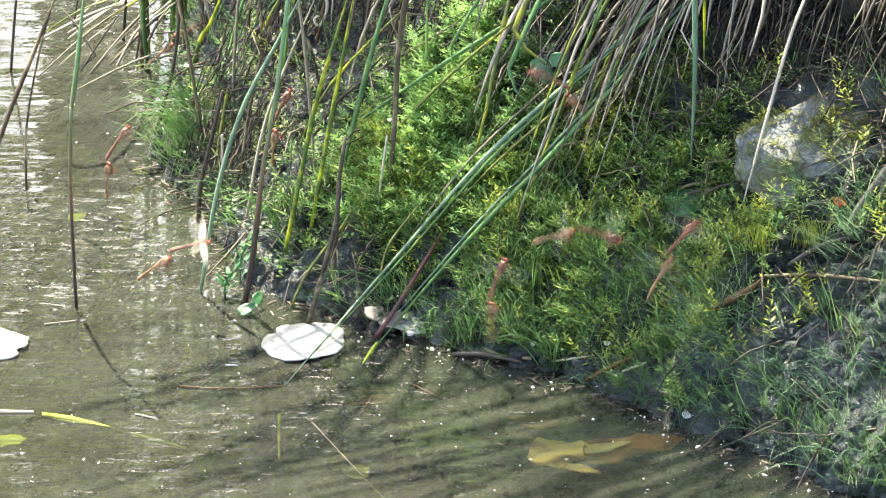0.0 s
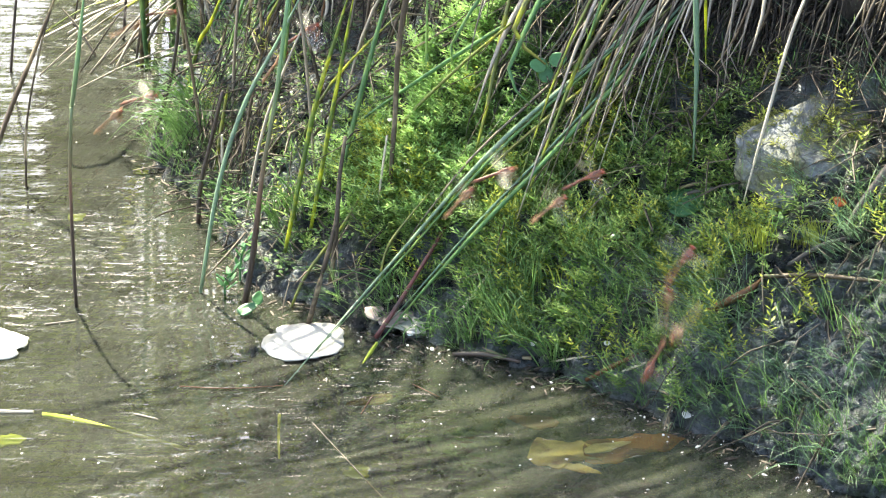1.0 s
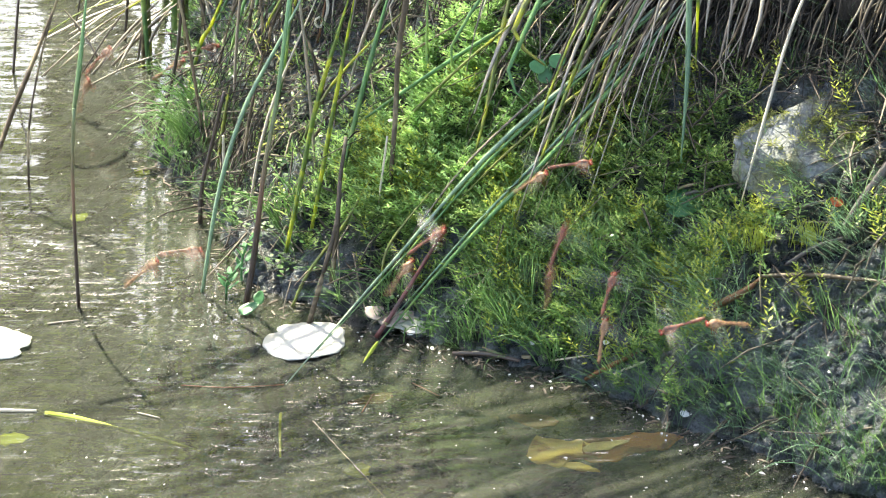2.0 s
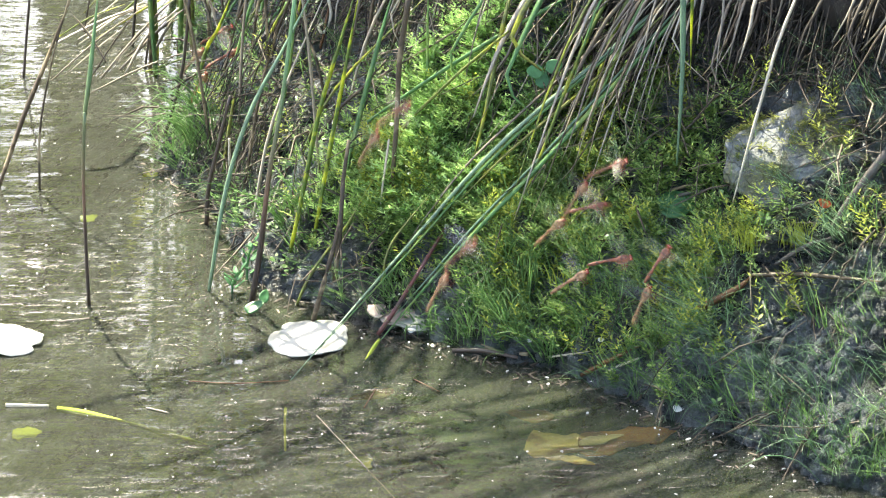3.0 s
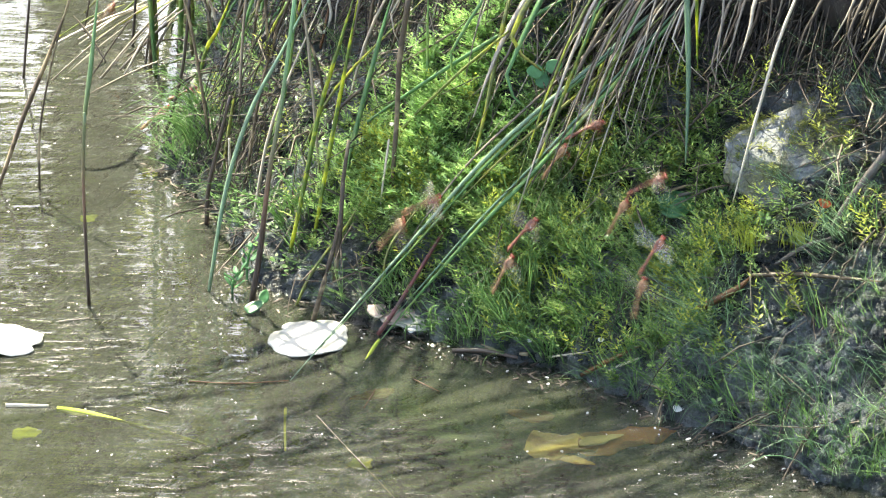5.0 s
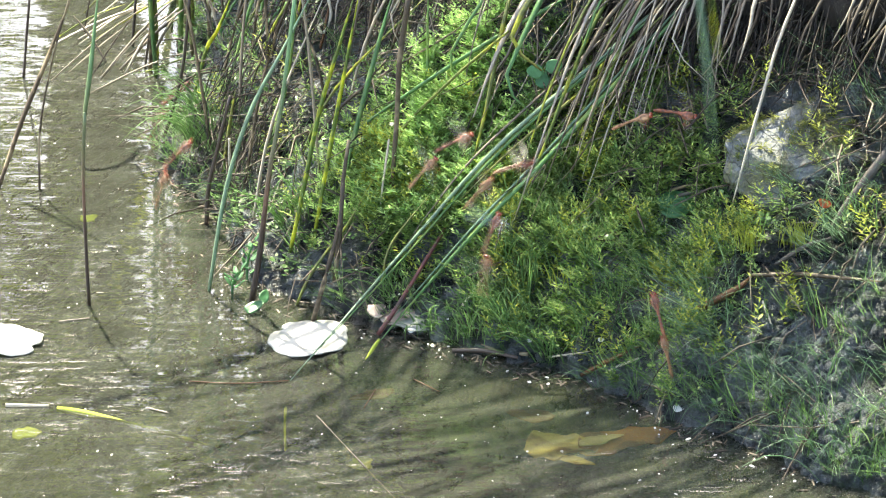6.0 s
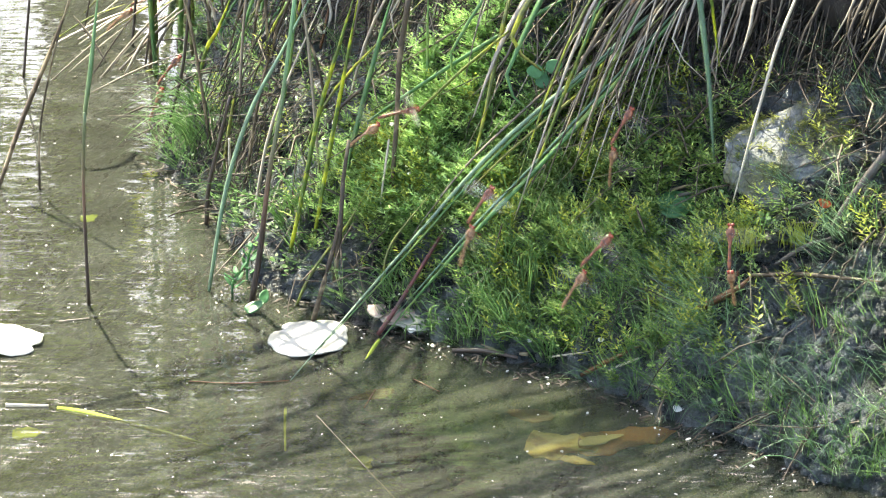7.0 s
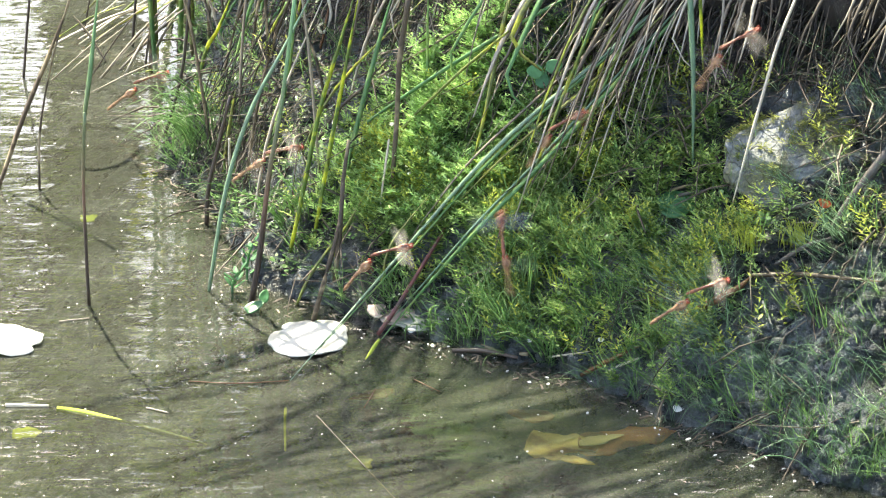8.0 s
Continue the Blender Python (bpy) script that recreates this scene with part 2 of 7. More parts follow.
        nt.links.new(nt.nodes.new("ShaderNodeBsdfTransparent").outputs[0], mx.inputs[1])
        nt.links.new(film.outputs[0], mx.inputs[2])
        nt.links.new(mx.outputs[0], nt.nodes["Material Output"].inputs["Surface"])
        M[key] = m
    # trees across the pond
    M["tree_leaf"] = plant_mat("tree_leaf", (0.18, 0.28, 0.03), (0.36, 0.48, 0.05), (0.55, 0.62, 0.09), 0.5, 0.55, "island", 60.0)
    m, nt, b = material("tree_bark", 0.85)
    nt.links.new(ramp(nt, noise_tex(nt, 22.0, 5, 0.7), [(0.3, (0.05, 0.04, 0.03)), (0.7, (0.17, 0.14, 0.11))]), b.inputs["Base Color"])
    M["tree_bark"] = m
    return M


MAT = build_materials()



# ---- bank shape ----
SHORE = np.array([(-6.0, 60.0), (-1.6, 9.0), (-0.6, 2.6), (-0.34, 1.3), (-0.29, 0.90), (-0.276, 0.55), (-0.281, 0.349), (-0.257, 0.282),
                  (-0.231, 0.25), (-0.196, 0.156), (-0.171, 0.061), (-0.109, 0.011), (-0.06, -0.033), (-0.011, -0.051),
                  (0.022, -0.08), (0.078, -0.101), (0.128, -0.141), (0.179, -0.195), (0.227, -0.228), (0.272, -0.27),
                  (0.299, -0.305), (0.34, -0.327), (0.39, -0.362), (1.5, -1.1), (9.0, -5.0), (70.0, -30.0)])
RISE_D = [-60, -2.0, -0.6, -0.12, 0.0, 0.006, 0.020, 0.10, 0.20, 0.30, 0.38, 0.46, 0.60, 1.2, 4.0, 80]
RISE_Z = [-1.2, -0.6, -0.22, -0.045, 0.0, 0.011, 0.024, 0.095, 0.185, 0.295, 0.40, 0.475, 0.53, 0.60, 0.75, 1.5]


def inland(x, y):
    """Distance from the shore line in metres, positive on the land side."""
    x, y = np.atleast_1d(np.asarray(x, float)), np.atleast_1d(np.asarray(y, float))
    best, sign = np.full(x.shape, 1e9), np.ones(x.shape)
    for (ax, ay), (bx, by) in zip(SHORE[:-1], SHORE[1:]):
        dx, dy = bx - ax, by - ay
        k = np.clip(((x - ax) * dx + (y - ay) * dy) / (dx * dx + dy * dy), 0, 1)
        px, py = x - ax - k * dx, y - ay - k * dy
        d = np.hypot(px, py)
        near = d < best
        sign = np.where(near, np.where(dx * py - dy * px > 0, 1.0, -1.0), sign)
        best = np.where(near, d, best)
    return best * sign


def bank_z(x, y):
    """Height of the ground: pond bed, wet lip, slope and top of the bank, with lumps."""
    x, y = np.atleast_1d(np.asarray(x, float)), np.atleast_1d(np.asarray(y, float))
    d = inland(x, y)
    d = d + 0.010 * np.sin(x * 31 + 1.7 * np.sin(y * 23)) * np.clip(d / 0.06, 0, 1)
    d = d + 0.006 * np.exp(-(x * x + y * y)) * (np.sin(x * 75 + 3 * np.sin(y * 31)) * np.sin(y * 88 + 1.0) + 0.6 * np.sin(x * 190 - y * 150))
    z = np.interp(d, RISE_D, RISE_Z)
    near = np.exp(-((x / 1.2) ** 2 + ((y - 0.2) / 1.4) ** 2))
    lump = 0.008 * np.sin(x * 47 + 2 * np.sin(y * 37)) * np.sin(y * 53 + 1.3) + 0.004 * np.sin(x * 121 + y * 40) * np.sin(y * 133 - x * 61)
    z = z + lump * near * np.clip(d / 0.04, 0, 1)
    # hollow below the moss cushion, cushion itself, and the shoulder at the near end
    z = z + 0.022 * np.exp(-(((x - 0.02) / 0.09) ** 2 + ((y - 0.19) / 0.09) ** 2))
    z = z + 0.012 * np.exp(-(((x - 0.33) / 0.06) ** 2 + ((y + 0.17) / 0.06) ** 2))
    return z


# ---- mesh helpers ----
def part(name, mesh, mat, parent=None, label=""):
    """Links a mesh (or a bmesh) as one object, under a thing or part if one is given."""
    if isinstance(mesh, bmesh.types.BMesh):
        me = bpy.data.meshes.new(name)
        mesh.to_mesh(me)
        mesh.free()
        mesh = me
    if mat is not None and not mesh.materials:
        mesh.materials.append(mat)
    ob = new(name, mesh)
    if parent is not None:
        ob.parent = parent
    if label:
        ob["label"] = label
    return ob


def mesh_of(name, verts, faces, smooth=True):
    me = bpy.data.meshes.new(name)
    me.from_pydata([tuple(v) for v in verts], [], [tuple(f) for f in faces])
    if smooth:
        me.shade_smooth()
    me.update()
    return me


def curve_points(pts, n):
    """n points on a smooth curve through pts."""
    p = [Vector(q) for q in pts]
    if len(p) == 2:
        return [p[0].lerp(p[1], i / (n - 1)) for i in range(n)]
    p = [p[0] * 2 - p[1]] + p + [p[-1] * 2 - p[-2]]
    out, last = [], len(p) - 3
    for i in range(n):
        s = i / (n - 1) * last
        k = min(int(s), last - 1)
        u = s - k
        a, b, c, d = p[k:k + 4]
        out.append(0.5 * ((2 * b) + (c - a) * u + (2 * a - 5 * b + 4 * c - d) * u * u + (3 * b - a - 3 * c + d) * u ** 3))
    return out


def blade_mesh(name, pts, width, taper=0.15, n=12, fold=0.35, face=(0.0, -0.9, 0.45), root=0.8, twist=0.0):
    """A long leaf with a folded, closed section, from its root to its tip."""
    c = curve_points(pts, n)
    verts, faces = [], []
    for i, p in enumerate(c):
        t = (c[min(i + 1, n - 1)] - c[max(i - 1, 0)]).normalized()
        out = Vector(face)
        out = (out - t * out.dot(t)).normalized()
        out.rotate(Matrix.Rotation(twist * i / n, 3, t))
        side = t.cross(out)
        k = i / (n - 1)
        w = width * 0.5 * (root + (1 - root) * min(k / 0.25, 1)) * (1 - (1 - taper) * max(0.0, (k - 0.45) / 0.55) ** 1.6)
        h = w * fold
        verts += [p + side * w - out * h, p + out * h * 0.5, p - side * w - out * h, p - out * h * 1.3]
    for i in range(n - 1):
        for j in range(4):
            a, b = i * 4 + j, i * 4 + (j + 1) % 4
            faces.append((a, b, b + 4, a + 4))
    faces += [(3, 2, 1, 0), tuple((n - 1) * 4 + j for j in range(4))]
    return mesh_of(name, verts, faces)


def tube_mesh(name, pts, radii, n=12, sides=7, rough=0.0, seed=0):
    c = curve_points(pts, n)
    rnd = random.Random(seed)
    verts, faces = [], []
    for i, p in enumerate(c):
        t = (c[min(i + 1, n - 1)] - c[max(i - 1, 0)]).normalized()
        u = t.orthogonal().normalized() if abs(t.z) > 0.95 else t.cross(Vector((0, 0, 1))).normalized()
        v = t.cross(u)
        k = i / (n - 1) * (len(radii) - 1)
        j = min(int(k), len(radii) - 2)
        r = radii[j] + (radii[j + 1] - radii[j]) * (k - j)
        for s in range(sides):
            a = 2 * math.pi * s / sides
            q = r * (1 + rough * (rnd.random() - 0.5))
            verts.append(p + u * math.cos(a) * q + v * math.sin(a) * q)
    for i in range(n - 1):
        for s in range(sides):
            a, b = i * sides + s, i * sides + (s + 1) % sides
            faces.append((a, b, b + sides, a + sides))
    faces += [tuple(reversed(range(sides))), tuple((n - 1) * sides + s for s in range(sides))]
    return mesh_of(name, verts, faces)


def scatter(name, forms, places, mat, label, category):
    """One object of kind stuff: copies of small forms (verts, quads) at places (x, y, z, turn, lean_x, lean_y, scale, form)."""
    allv, allf, base = [], [], 0
    rnd_form = places[:, 7].astype(int)
    for k, (fv, ff) in enumerate(forms):
        rows = places[rnd_form == k]
        if not len(rows):
            continue
        fv, ff = np.asarray(fv, float), np.asarray(ff, int)
        cs, sn = np.cos(rows[:, 3]), np.sin(rows[:, 3])
        x = fv[None, :, 0] * cs[:, None] - fv[None, :, 1] * sn[:, None]
        y = fv[None, :, 0] * sn[:, None] + fv[None, :, 1] * cs[:, None]
        z = np.repeat(fv[None, :, 2], len(rows), 0)
        x, y = x + z * rows[:, 4:5], y + z * rows[:, 5:6]
        v = np.stack([x, y, z], 2) * rows[:, 6][:, None, None] + rows[:, None, :3]
        f = ff[None] + (np.arange(len(rows)) * len(fv))[:, None, None] + base
        allv.append(v.reshape(-1, 3))
        allf.append(f.reshape(-1, ff.shape[1]))
        base += v.shape[0] * v.shape[1]
    v, f = np.concatenate(allv), np.concatenate(allf)
    me = bpy.data.meshes.new(name)
    me.vertices.add(len(v))
    me.vertices.foreach_set("co", v.ravel())
    me.loops.add(f.size)
    me.loops.foreach_set("vertex_index", f.ravel())
    me.polygons.add(len(f))
    me.polygons.foreach_set("loop_start", np.arange(0, f.size, f.shape[1]))
    me.update(calc_edges=True)
    me.validate()
    return tagged(part(name, me, mat), label, category, kind="stuff")


# ---- ground, water ----
def ground():
    xs = np.unique(np.concatenate([np.array([-70, -40, -20, -10, -6, -4, -2.5, -1.6, -1.1, -0.8, -0.62, -0.5]), np.arange(-1.6, -0.40, 0.08), np.arange(-0.40, 0.50, 0.0042), np.arange(0.52, 3.2, 0.055),
                                   np.array([0.52, 0.58, 0.66, 0.75, 0.9, 1.2, 1.7, 2.6, 4, 7, 12, 22, 40, 70])]))
    ys = np.unique(np.concatenate([np.array([-70, -40, -20, -10, -6, -4, -2.6, -1.8, -1.2, -0.8, -0.6, -0.5]), np.arange(-2.4, -0.44, 0.055), np.arange(-0.42, 1.0, 0.0050), np.arange(1.05, 3.6, 0.07),
                                   np.array([1.02, 1.06, 1.14, 1.25, 1.5, 1.9, 2.6, 4, 7, 12, 22, 40, 70])]))
    gx, gy = np.meshgrid(xs, ys)
    z = bank_z(gx.ravel(), gy.ravel())
    near = (np.abs(gx.ravel()) < 0.7) & (gy.ravel() > -0.5) & (gy.ravel() < 1.2) & (z > 0.004)
    rough = np.array([noise.noise((x * 55, y * 55, 0.0)) + 0.6 * noise.noise((x * 120, y * 120, 3.0)) if k else 0.0
                      for x, y, k in zip(gx.ravel(), gy.ravel(), near)])
    z = z + rough * np.where((inland(gx.ravel(), gy.ravel()) < 0.08) | (gx.ravel() > 0.16), 0.0095, 0.0045) * near * np.clip((z - 0.002) / 0.008, 0, 1)
    nx, ny = len(xs), len(ys)
    idx = np.arange(nx * ny).reshape(ny, nx)
    f = np.stack([idx[:-1, :-1], idx[:-1, 1:], idx[1:, 1:], idx[1:, :-1]], -1).reshape(-1, 4)
    ob = part("ground", mesh_of("ground", np.stack([gx.ravel(), gy.ravel(), z], 1).tolist(), f.tolist()), MAT["mud"])
    ob.data.materials.append(MAT["turf"])
    cx, cy = (gx[:-1, :-1] + gx[1:, 1:]).ravel() / 2, (gy[:-1, :-1] + gy[1:, 1:]).ravel() / 2
    on_top = inland(cx, cy) + 0.03 * np.sin(cx * 40) * np.sin(cy * 37) > 0.34
    ob.data.polygons.foreach_set("material_index", on_top.astype(np.int32))
    tagged(ob, "dark wet mud bank sloping into the pond", "ground", kind="structure")
    w = part("water", mesh_of("water", [(-60, -60, 0), (60, -60, 0), (60, 60, 0), (-60, 60, 0)], [(0, 1, 2, 3)], False), MAT["water"])
    tagged(w, "murky greenish-brown rippled pond water with bright glints", "water", kind="structure")
    return w


pond = ground()


def slope(x, y):
    """Height and upward normal of the ground."""
    e = 0.012
    z = bank_z([x, x + e, x - e, x, x], [y, y, y, y + e, y - e])
    return float(z[0]), Vector((-(z[1] - z[2]) / (2 * e), -(z[3] - z[4]) / (2 * e), 1)).normalized()


# ---- boulder in the bank ----
def boulder(centre, radii, name="boulder", label="pale grey boulder with olive moss set in the bank", seed=3):
    bm = bmesh.new()
    bmesh.ops.create_icosphere(bm, subdivisions=6, radius=1.0)
    _, n = slope(centre[0], centre[1])
    q = n.to_track_quat("Z", "Y").to_matrix()
    r = random.Random(seed)
    cuts = [(Vector((0.10, -0.12, 1.0)), 0.62), (Vector((-0.35, 0.2, 1.0)), 0.70), (Vector((0.6, 0.1, 0.9)), 0.74), (Vector((-0.1, -0.9, 0.5)), 0.78)]
    cuts += [(Vector((math.cos(a), math.sin(a), r.uniform(-0.15, 0.35))), r.uniform(0.78, 0.98)) for a in (0.2, 1.0, 1.75, 2.5, 3.3, 4.1, 4.9, 5.6)]
    cuts += [(Vector((-0.72, 0.66, 0.15)), 0.50), (Vector((0.55, -0.8, 0.2)), 0.66)]
    cuts = [(k.normalized(), d) for k, d in cuts]
    for v in bm.verts:
        c = v.co.normalized()
        k = min([d / max(m.dot(c), 0.05) for m, d in cuts] + [1.05])
        w = noise.noise(c * 2.2 + Vector((seed, 0, 0)))
        chip = 0.05 * round(3 * noise.noise(c * 4.5)) / 3
        k *= 1 + 0.07 * w + chip + 0.022 * noise.noise(c * 11.0) + 0.014 * noise.noise(c * 27.0)
        v.co = q @ Vector((c.x * radii[0] * k, c.y * radii[1] * k, c.z * radii[2] * 1.5 * k))
    for f in bm.faces:
        f.smooth = True
    ob = part(name, bm, MAT["stone"])
    ob.location = centre
    return tagged(ob, label, "boulder")


the_boulder = boulder((0.312, -0.042, 0.178), (0.084, 0.070, 0.020))


# ---- moss, grass and litter on the bank ----
def spots(n, seed, weight, d_lo=0.004, d_hi=0.42):
    """Random places on the bank, thinned by weight(x, y, d)."""
    rng = np.random.default_rng(seed)
    x, y = rng.uniform(-0.36, 0.48, n), rng.uniform(-0.40, 0.85, n)
    d = inland(x, y)
    keep = (d > d_lo) & (d < d_hi) & (rng.random(n) < weight(x, y, d))
    x, y = x[keep], y[keep]
    return rng, x, y, bank_z(x, y), d[keep]


def blob(x, y, cx, cy, rx, ry):
    return np.exp(-(((x - cx) / rx) ** 2 + ((y - cy) / ry) ** 2))


def patchy(x, y, f, seed):
    return np.array([noise.noise((a * f, b * f, seed)) for a, b in zip(x, y)])


def sprig(seed, leaves=14, height=0.015, leaf=0.0060):
    """A moss shoot: small pointed leaves round a stem."""
    r = random.Random(seed)
    v, f = [], []
    for i in range(leaves):
        k = (i + 0.4) / leaves
        a, z = i * 2.4 + r.uniform(-0.4, 0.4), height * k
        s = leaf * (1.15 - 0.5 * k) * r.uniform(0.8, 1.2)
        u = Vector((math.cos(a), math.sin(a), 0.15 + 0.75 * k)).normalized()
        w = Vector((-math.sin(a), math.cos(a), 0)) * s * 0.15
        o = Vector((0, 0, z))
        b = len(v)
        v += [o, o + u * s * 0.5 + w, o + u * s, o + u * s * 0.5 - w]
        f.append((b, b + 1, b + 2, b + 3))
    return v, f


def grass_form(seed, blades=3, height=0.034, width=0.0011):
    r = random.Random(seed)
    v, f = [], []
    for i in range(blades):
        a, h, bend = r.uniform(0, 6.28), height * r.uniform(0.6, 1.2), r.uniform(0.2, 0.9)
        o = Vector((r.uniform(-1, 1), r.uniform(-1, 1), 0)) * 0.003
        way, side = Vector((math.cos(a), math.sin(a), 0)), Vector((-math.sin(a), math.cos(a), 0)) * width * 0.5
        prev = None
        for k in (0, 0.3, 0.6, 0.85, 1.0):
            c = o + way * h * bend * k * k + Vector((0, 0, h * (k - 0.35 * bend * k * k)))
            w = side * (1 - 0.85 * k)
            b = len(v)
            v += [c - w, c + w]
            if prev is not None:
                f.append((prev, prev + 1, b + 1, b))
            prev = b
    return v, f


def rosette(seed, leaves=6, size=0.006):
    """A tiny herb with round leaves."""
    r = random.Random(seed)
    v, f = [], []
    for i in range(leaves):
        a, z = i * 2.1 + r.uniform(-0.4, 0.4), size * r.uniform(0.5, 2.0)
        u = Vector((math.cos(a), math.sin(a), r.uniform(0.1, 0.6))).normalized()
        w = Vector((-math.sin(a), math.cos(a), 0))
        s, o = size * r.uniform(0.6, 1.0), Vector((0, 0, z)) + u * size * 0.4
        b = len(v)
        v += [o, o + u * s * 0.35 + w * s * 0.42, o + u * s * 0.85 + w * s * 0.36, o + u * s * 1.05, o + u * s * 0.85 - w * s * 0.36, o + u * s * 0.35 - w * s * 0.42]
        f += [(b, b + 1, b + 2, b + 3), (b, b + 3, b + 4, b + 5)]
    return v, f


def litter_form(seed):
    r = random.Random(seed)
    v, f = [], []
    for i in range(2):
        a, l, w = r.uniform(0, 6.28), r.uniform(0.015, 0.06), r.uniform(0.0004, 0.0010)
        a = radians(r.gauss(225, 40))
        u = Vector((math.cos(a), math.sin(a), r.uniform(-0.9, 0.1))).normalized()
        s = u.cross(Vector((0.3, 0.2, 1))).normalized() * w
        o = Vector((r.uniform(-0.01, 0.01), r.uniform(-0.01, 0.01), 0.002))
        m = o + u * l * 0.5 + Vector((0, 0, r.uniform(-0.004, 0.006)))
        e = o + u * l
        t = Vector((0, 0, w * 0.8))
        b = len(v)
        v += [o - s, o + s, o + t, m - s, m + s, m + t, e - s * 0.4, e + s * 0.4, e + t * 0.4]
        for q in (0, 3):
            f += [(b + q, b + q + 1, b + q + 4, b + q + 3), (b + q + 1, b + q + 2, b + q + 5, b + q + 4), (b + q + 2, b + q, b + q + 3, b + q + 5)]
    return v, f


def clod(seed):
    """A rounded lump of mud: a cube sphere of 24 quads."""
    r = random.Random(seed)
    idx, v, f = {}, [], []

    def at(p):
        if p not in idx:
            q = Vector(p).normalized() * r.uniform(0.75, 1.2)
            idx[p] = len(v)
            v.append((q.x * 0.0042, q.y * 0.0036, q.z * 0.0030))
        return idx[p]

    for ax in range(3):
        for sgn in (-1, 1):
            for i in (-1, 0):
                for j in (-1, 0):
                    quad = []
                    for a, b in ((i, j), (i + 1, j), (i + 1, j + 1), (i, j + 1)):
                        p = [0, 0, 0]
                        p[ax], p[(ax + 1) % 3], p[(ax + 2) % 3] = sgn, a, b
                        quad.append(at(tuple(p)))
                    f.append(tuple(quad if sgn > 0 else reversed(quad)))
    return v, f


def strew(name, forms, spots_, mat, label, category, size=(0.7, 1.3), lean=0.5, downhill=0.25, sink=0.001):
    rng, x, y, z, d = spots_
    n = len(x)
    p = np.zeros((n, 8))
    p[:, 0], p[:, 1], p[:, 2] = x, y, z - sink
    p[:, 3] = rng.uniform(0, 6.283, n)
    p[:, 4], p[:, 5] = rng.normal(0, lean, n) - downhill, rng.normal(0, lean, n) - downhill
    p[:, 6], p[:, 7] = rng.uniform(*size, n), rng.integers(0, len(forms), n)
    return scatter(name, forms, p, mat, label, category)


def boulder_moss():
    """Small olive moss tufts that grow in patches on the boulder."""
    rng = np.random.default_rng(31)
    at = [v.co + the_boulder.location for v in the_boulder.data.vertices
          if v.normal.z > 0.15 and noise.noise((v.co + the_boulder.location) * 24) + 0.5 * noise.noise(v.co * 70) > 0.08 and rng.random() < 0.11]
    p = np.array([tuple(v) for v in at])
    strew("boulder_moss", [sprig(80 + s, 12, 0.006, 0.0055) for s in range(6)], (rng, p[:, 0], p[:, 1], p[:, 2], p[:, 2]), MAT["moss_olive"], "olive-green moss tufts growing on the boulder", "moss", (0.5, 1.2), 0.5, 0.3)


def cover(x, y, d):
    """Where the green carpet is thick: the cushion and the middle of the slope, thin on the near shoulder and under the overhang."""
    w = 1.2 * blob(x, y, 0.00, 0.06, 0.09, 0.085) + 1.0 * blob(x, y, 0.12, 0.0, 0.13, 0.10) + 0.4 * blob(x, y, 0.22, -0.06, 0.08, 0.05)
    w += 0.35 * blob(x, y, 0.20, -0.155, 0.035, 0.035) + 0.15 * blob(x, y, -0.19, 0.26, 0.06, 0.10)
    w = w * np.clip((np.where(x > 0.1, 0.26, 0.185) - d) / 0.07, 0, 1) * np.where(x < 0.02, np.clip((d - 0.030) / 0.03, 0, 1), 1.0)
    return np.clip(w, 0, 1)


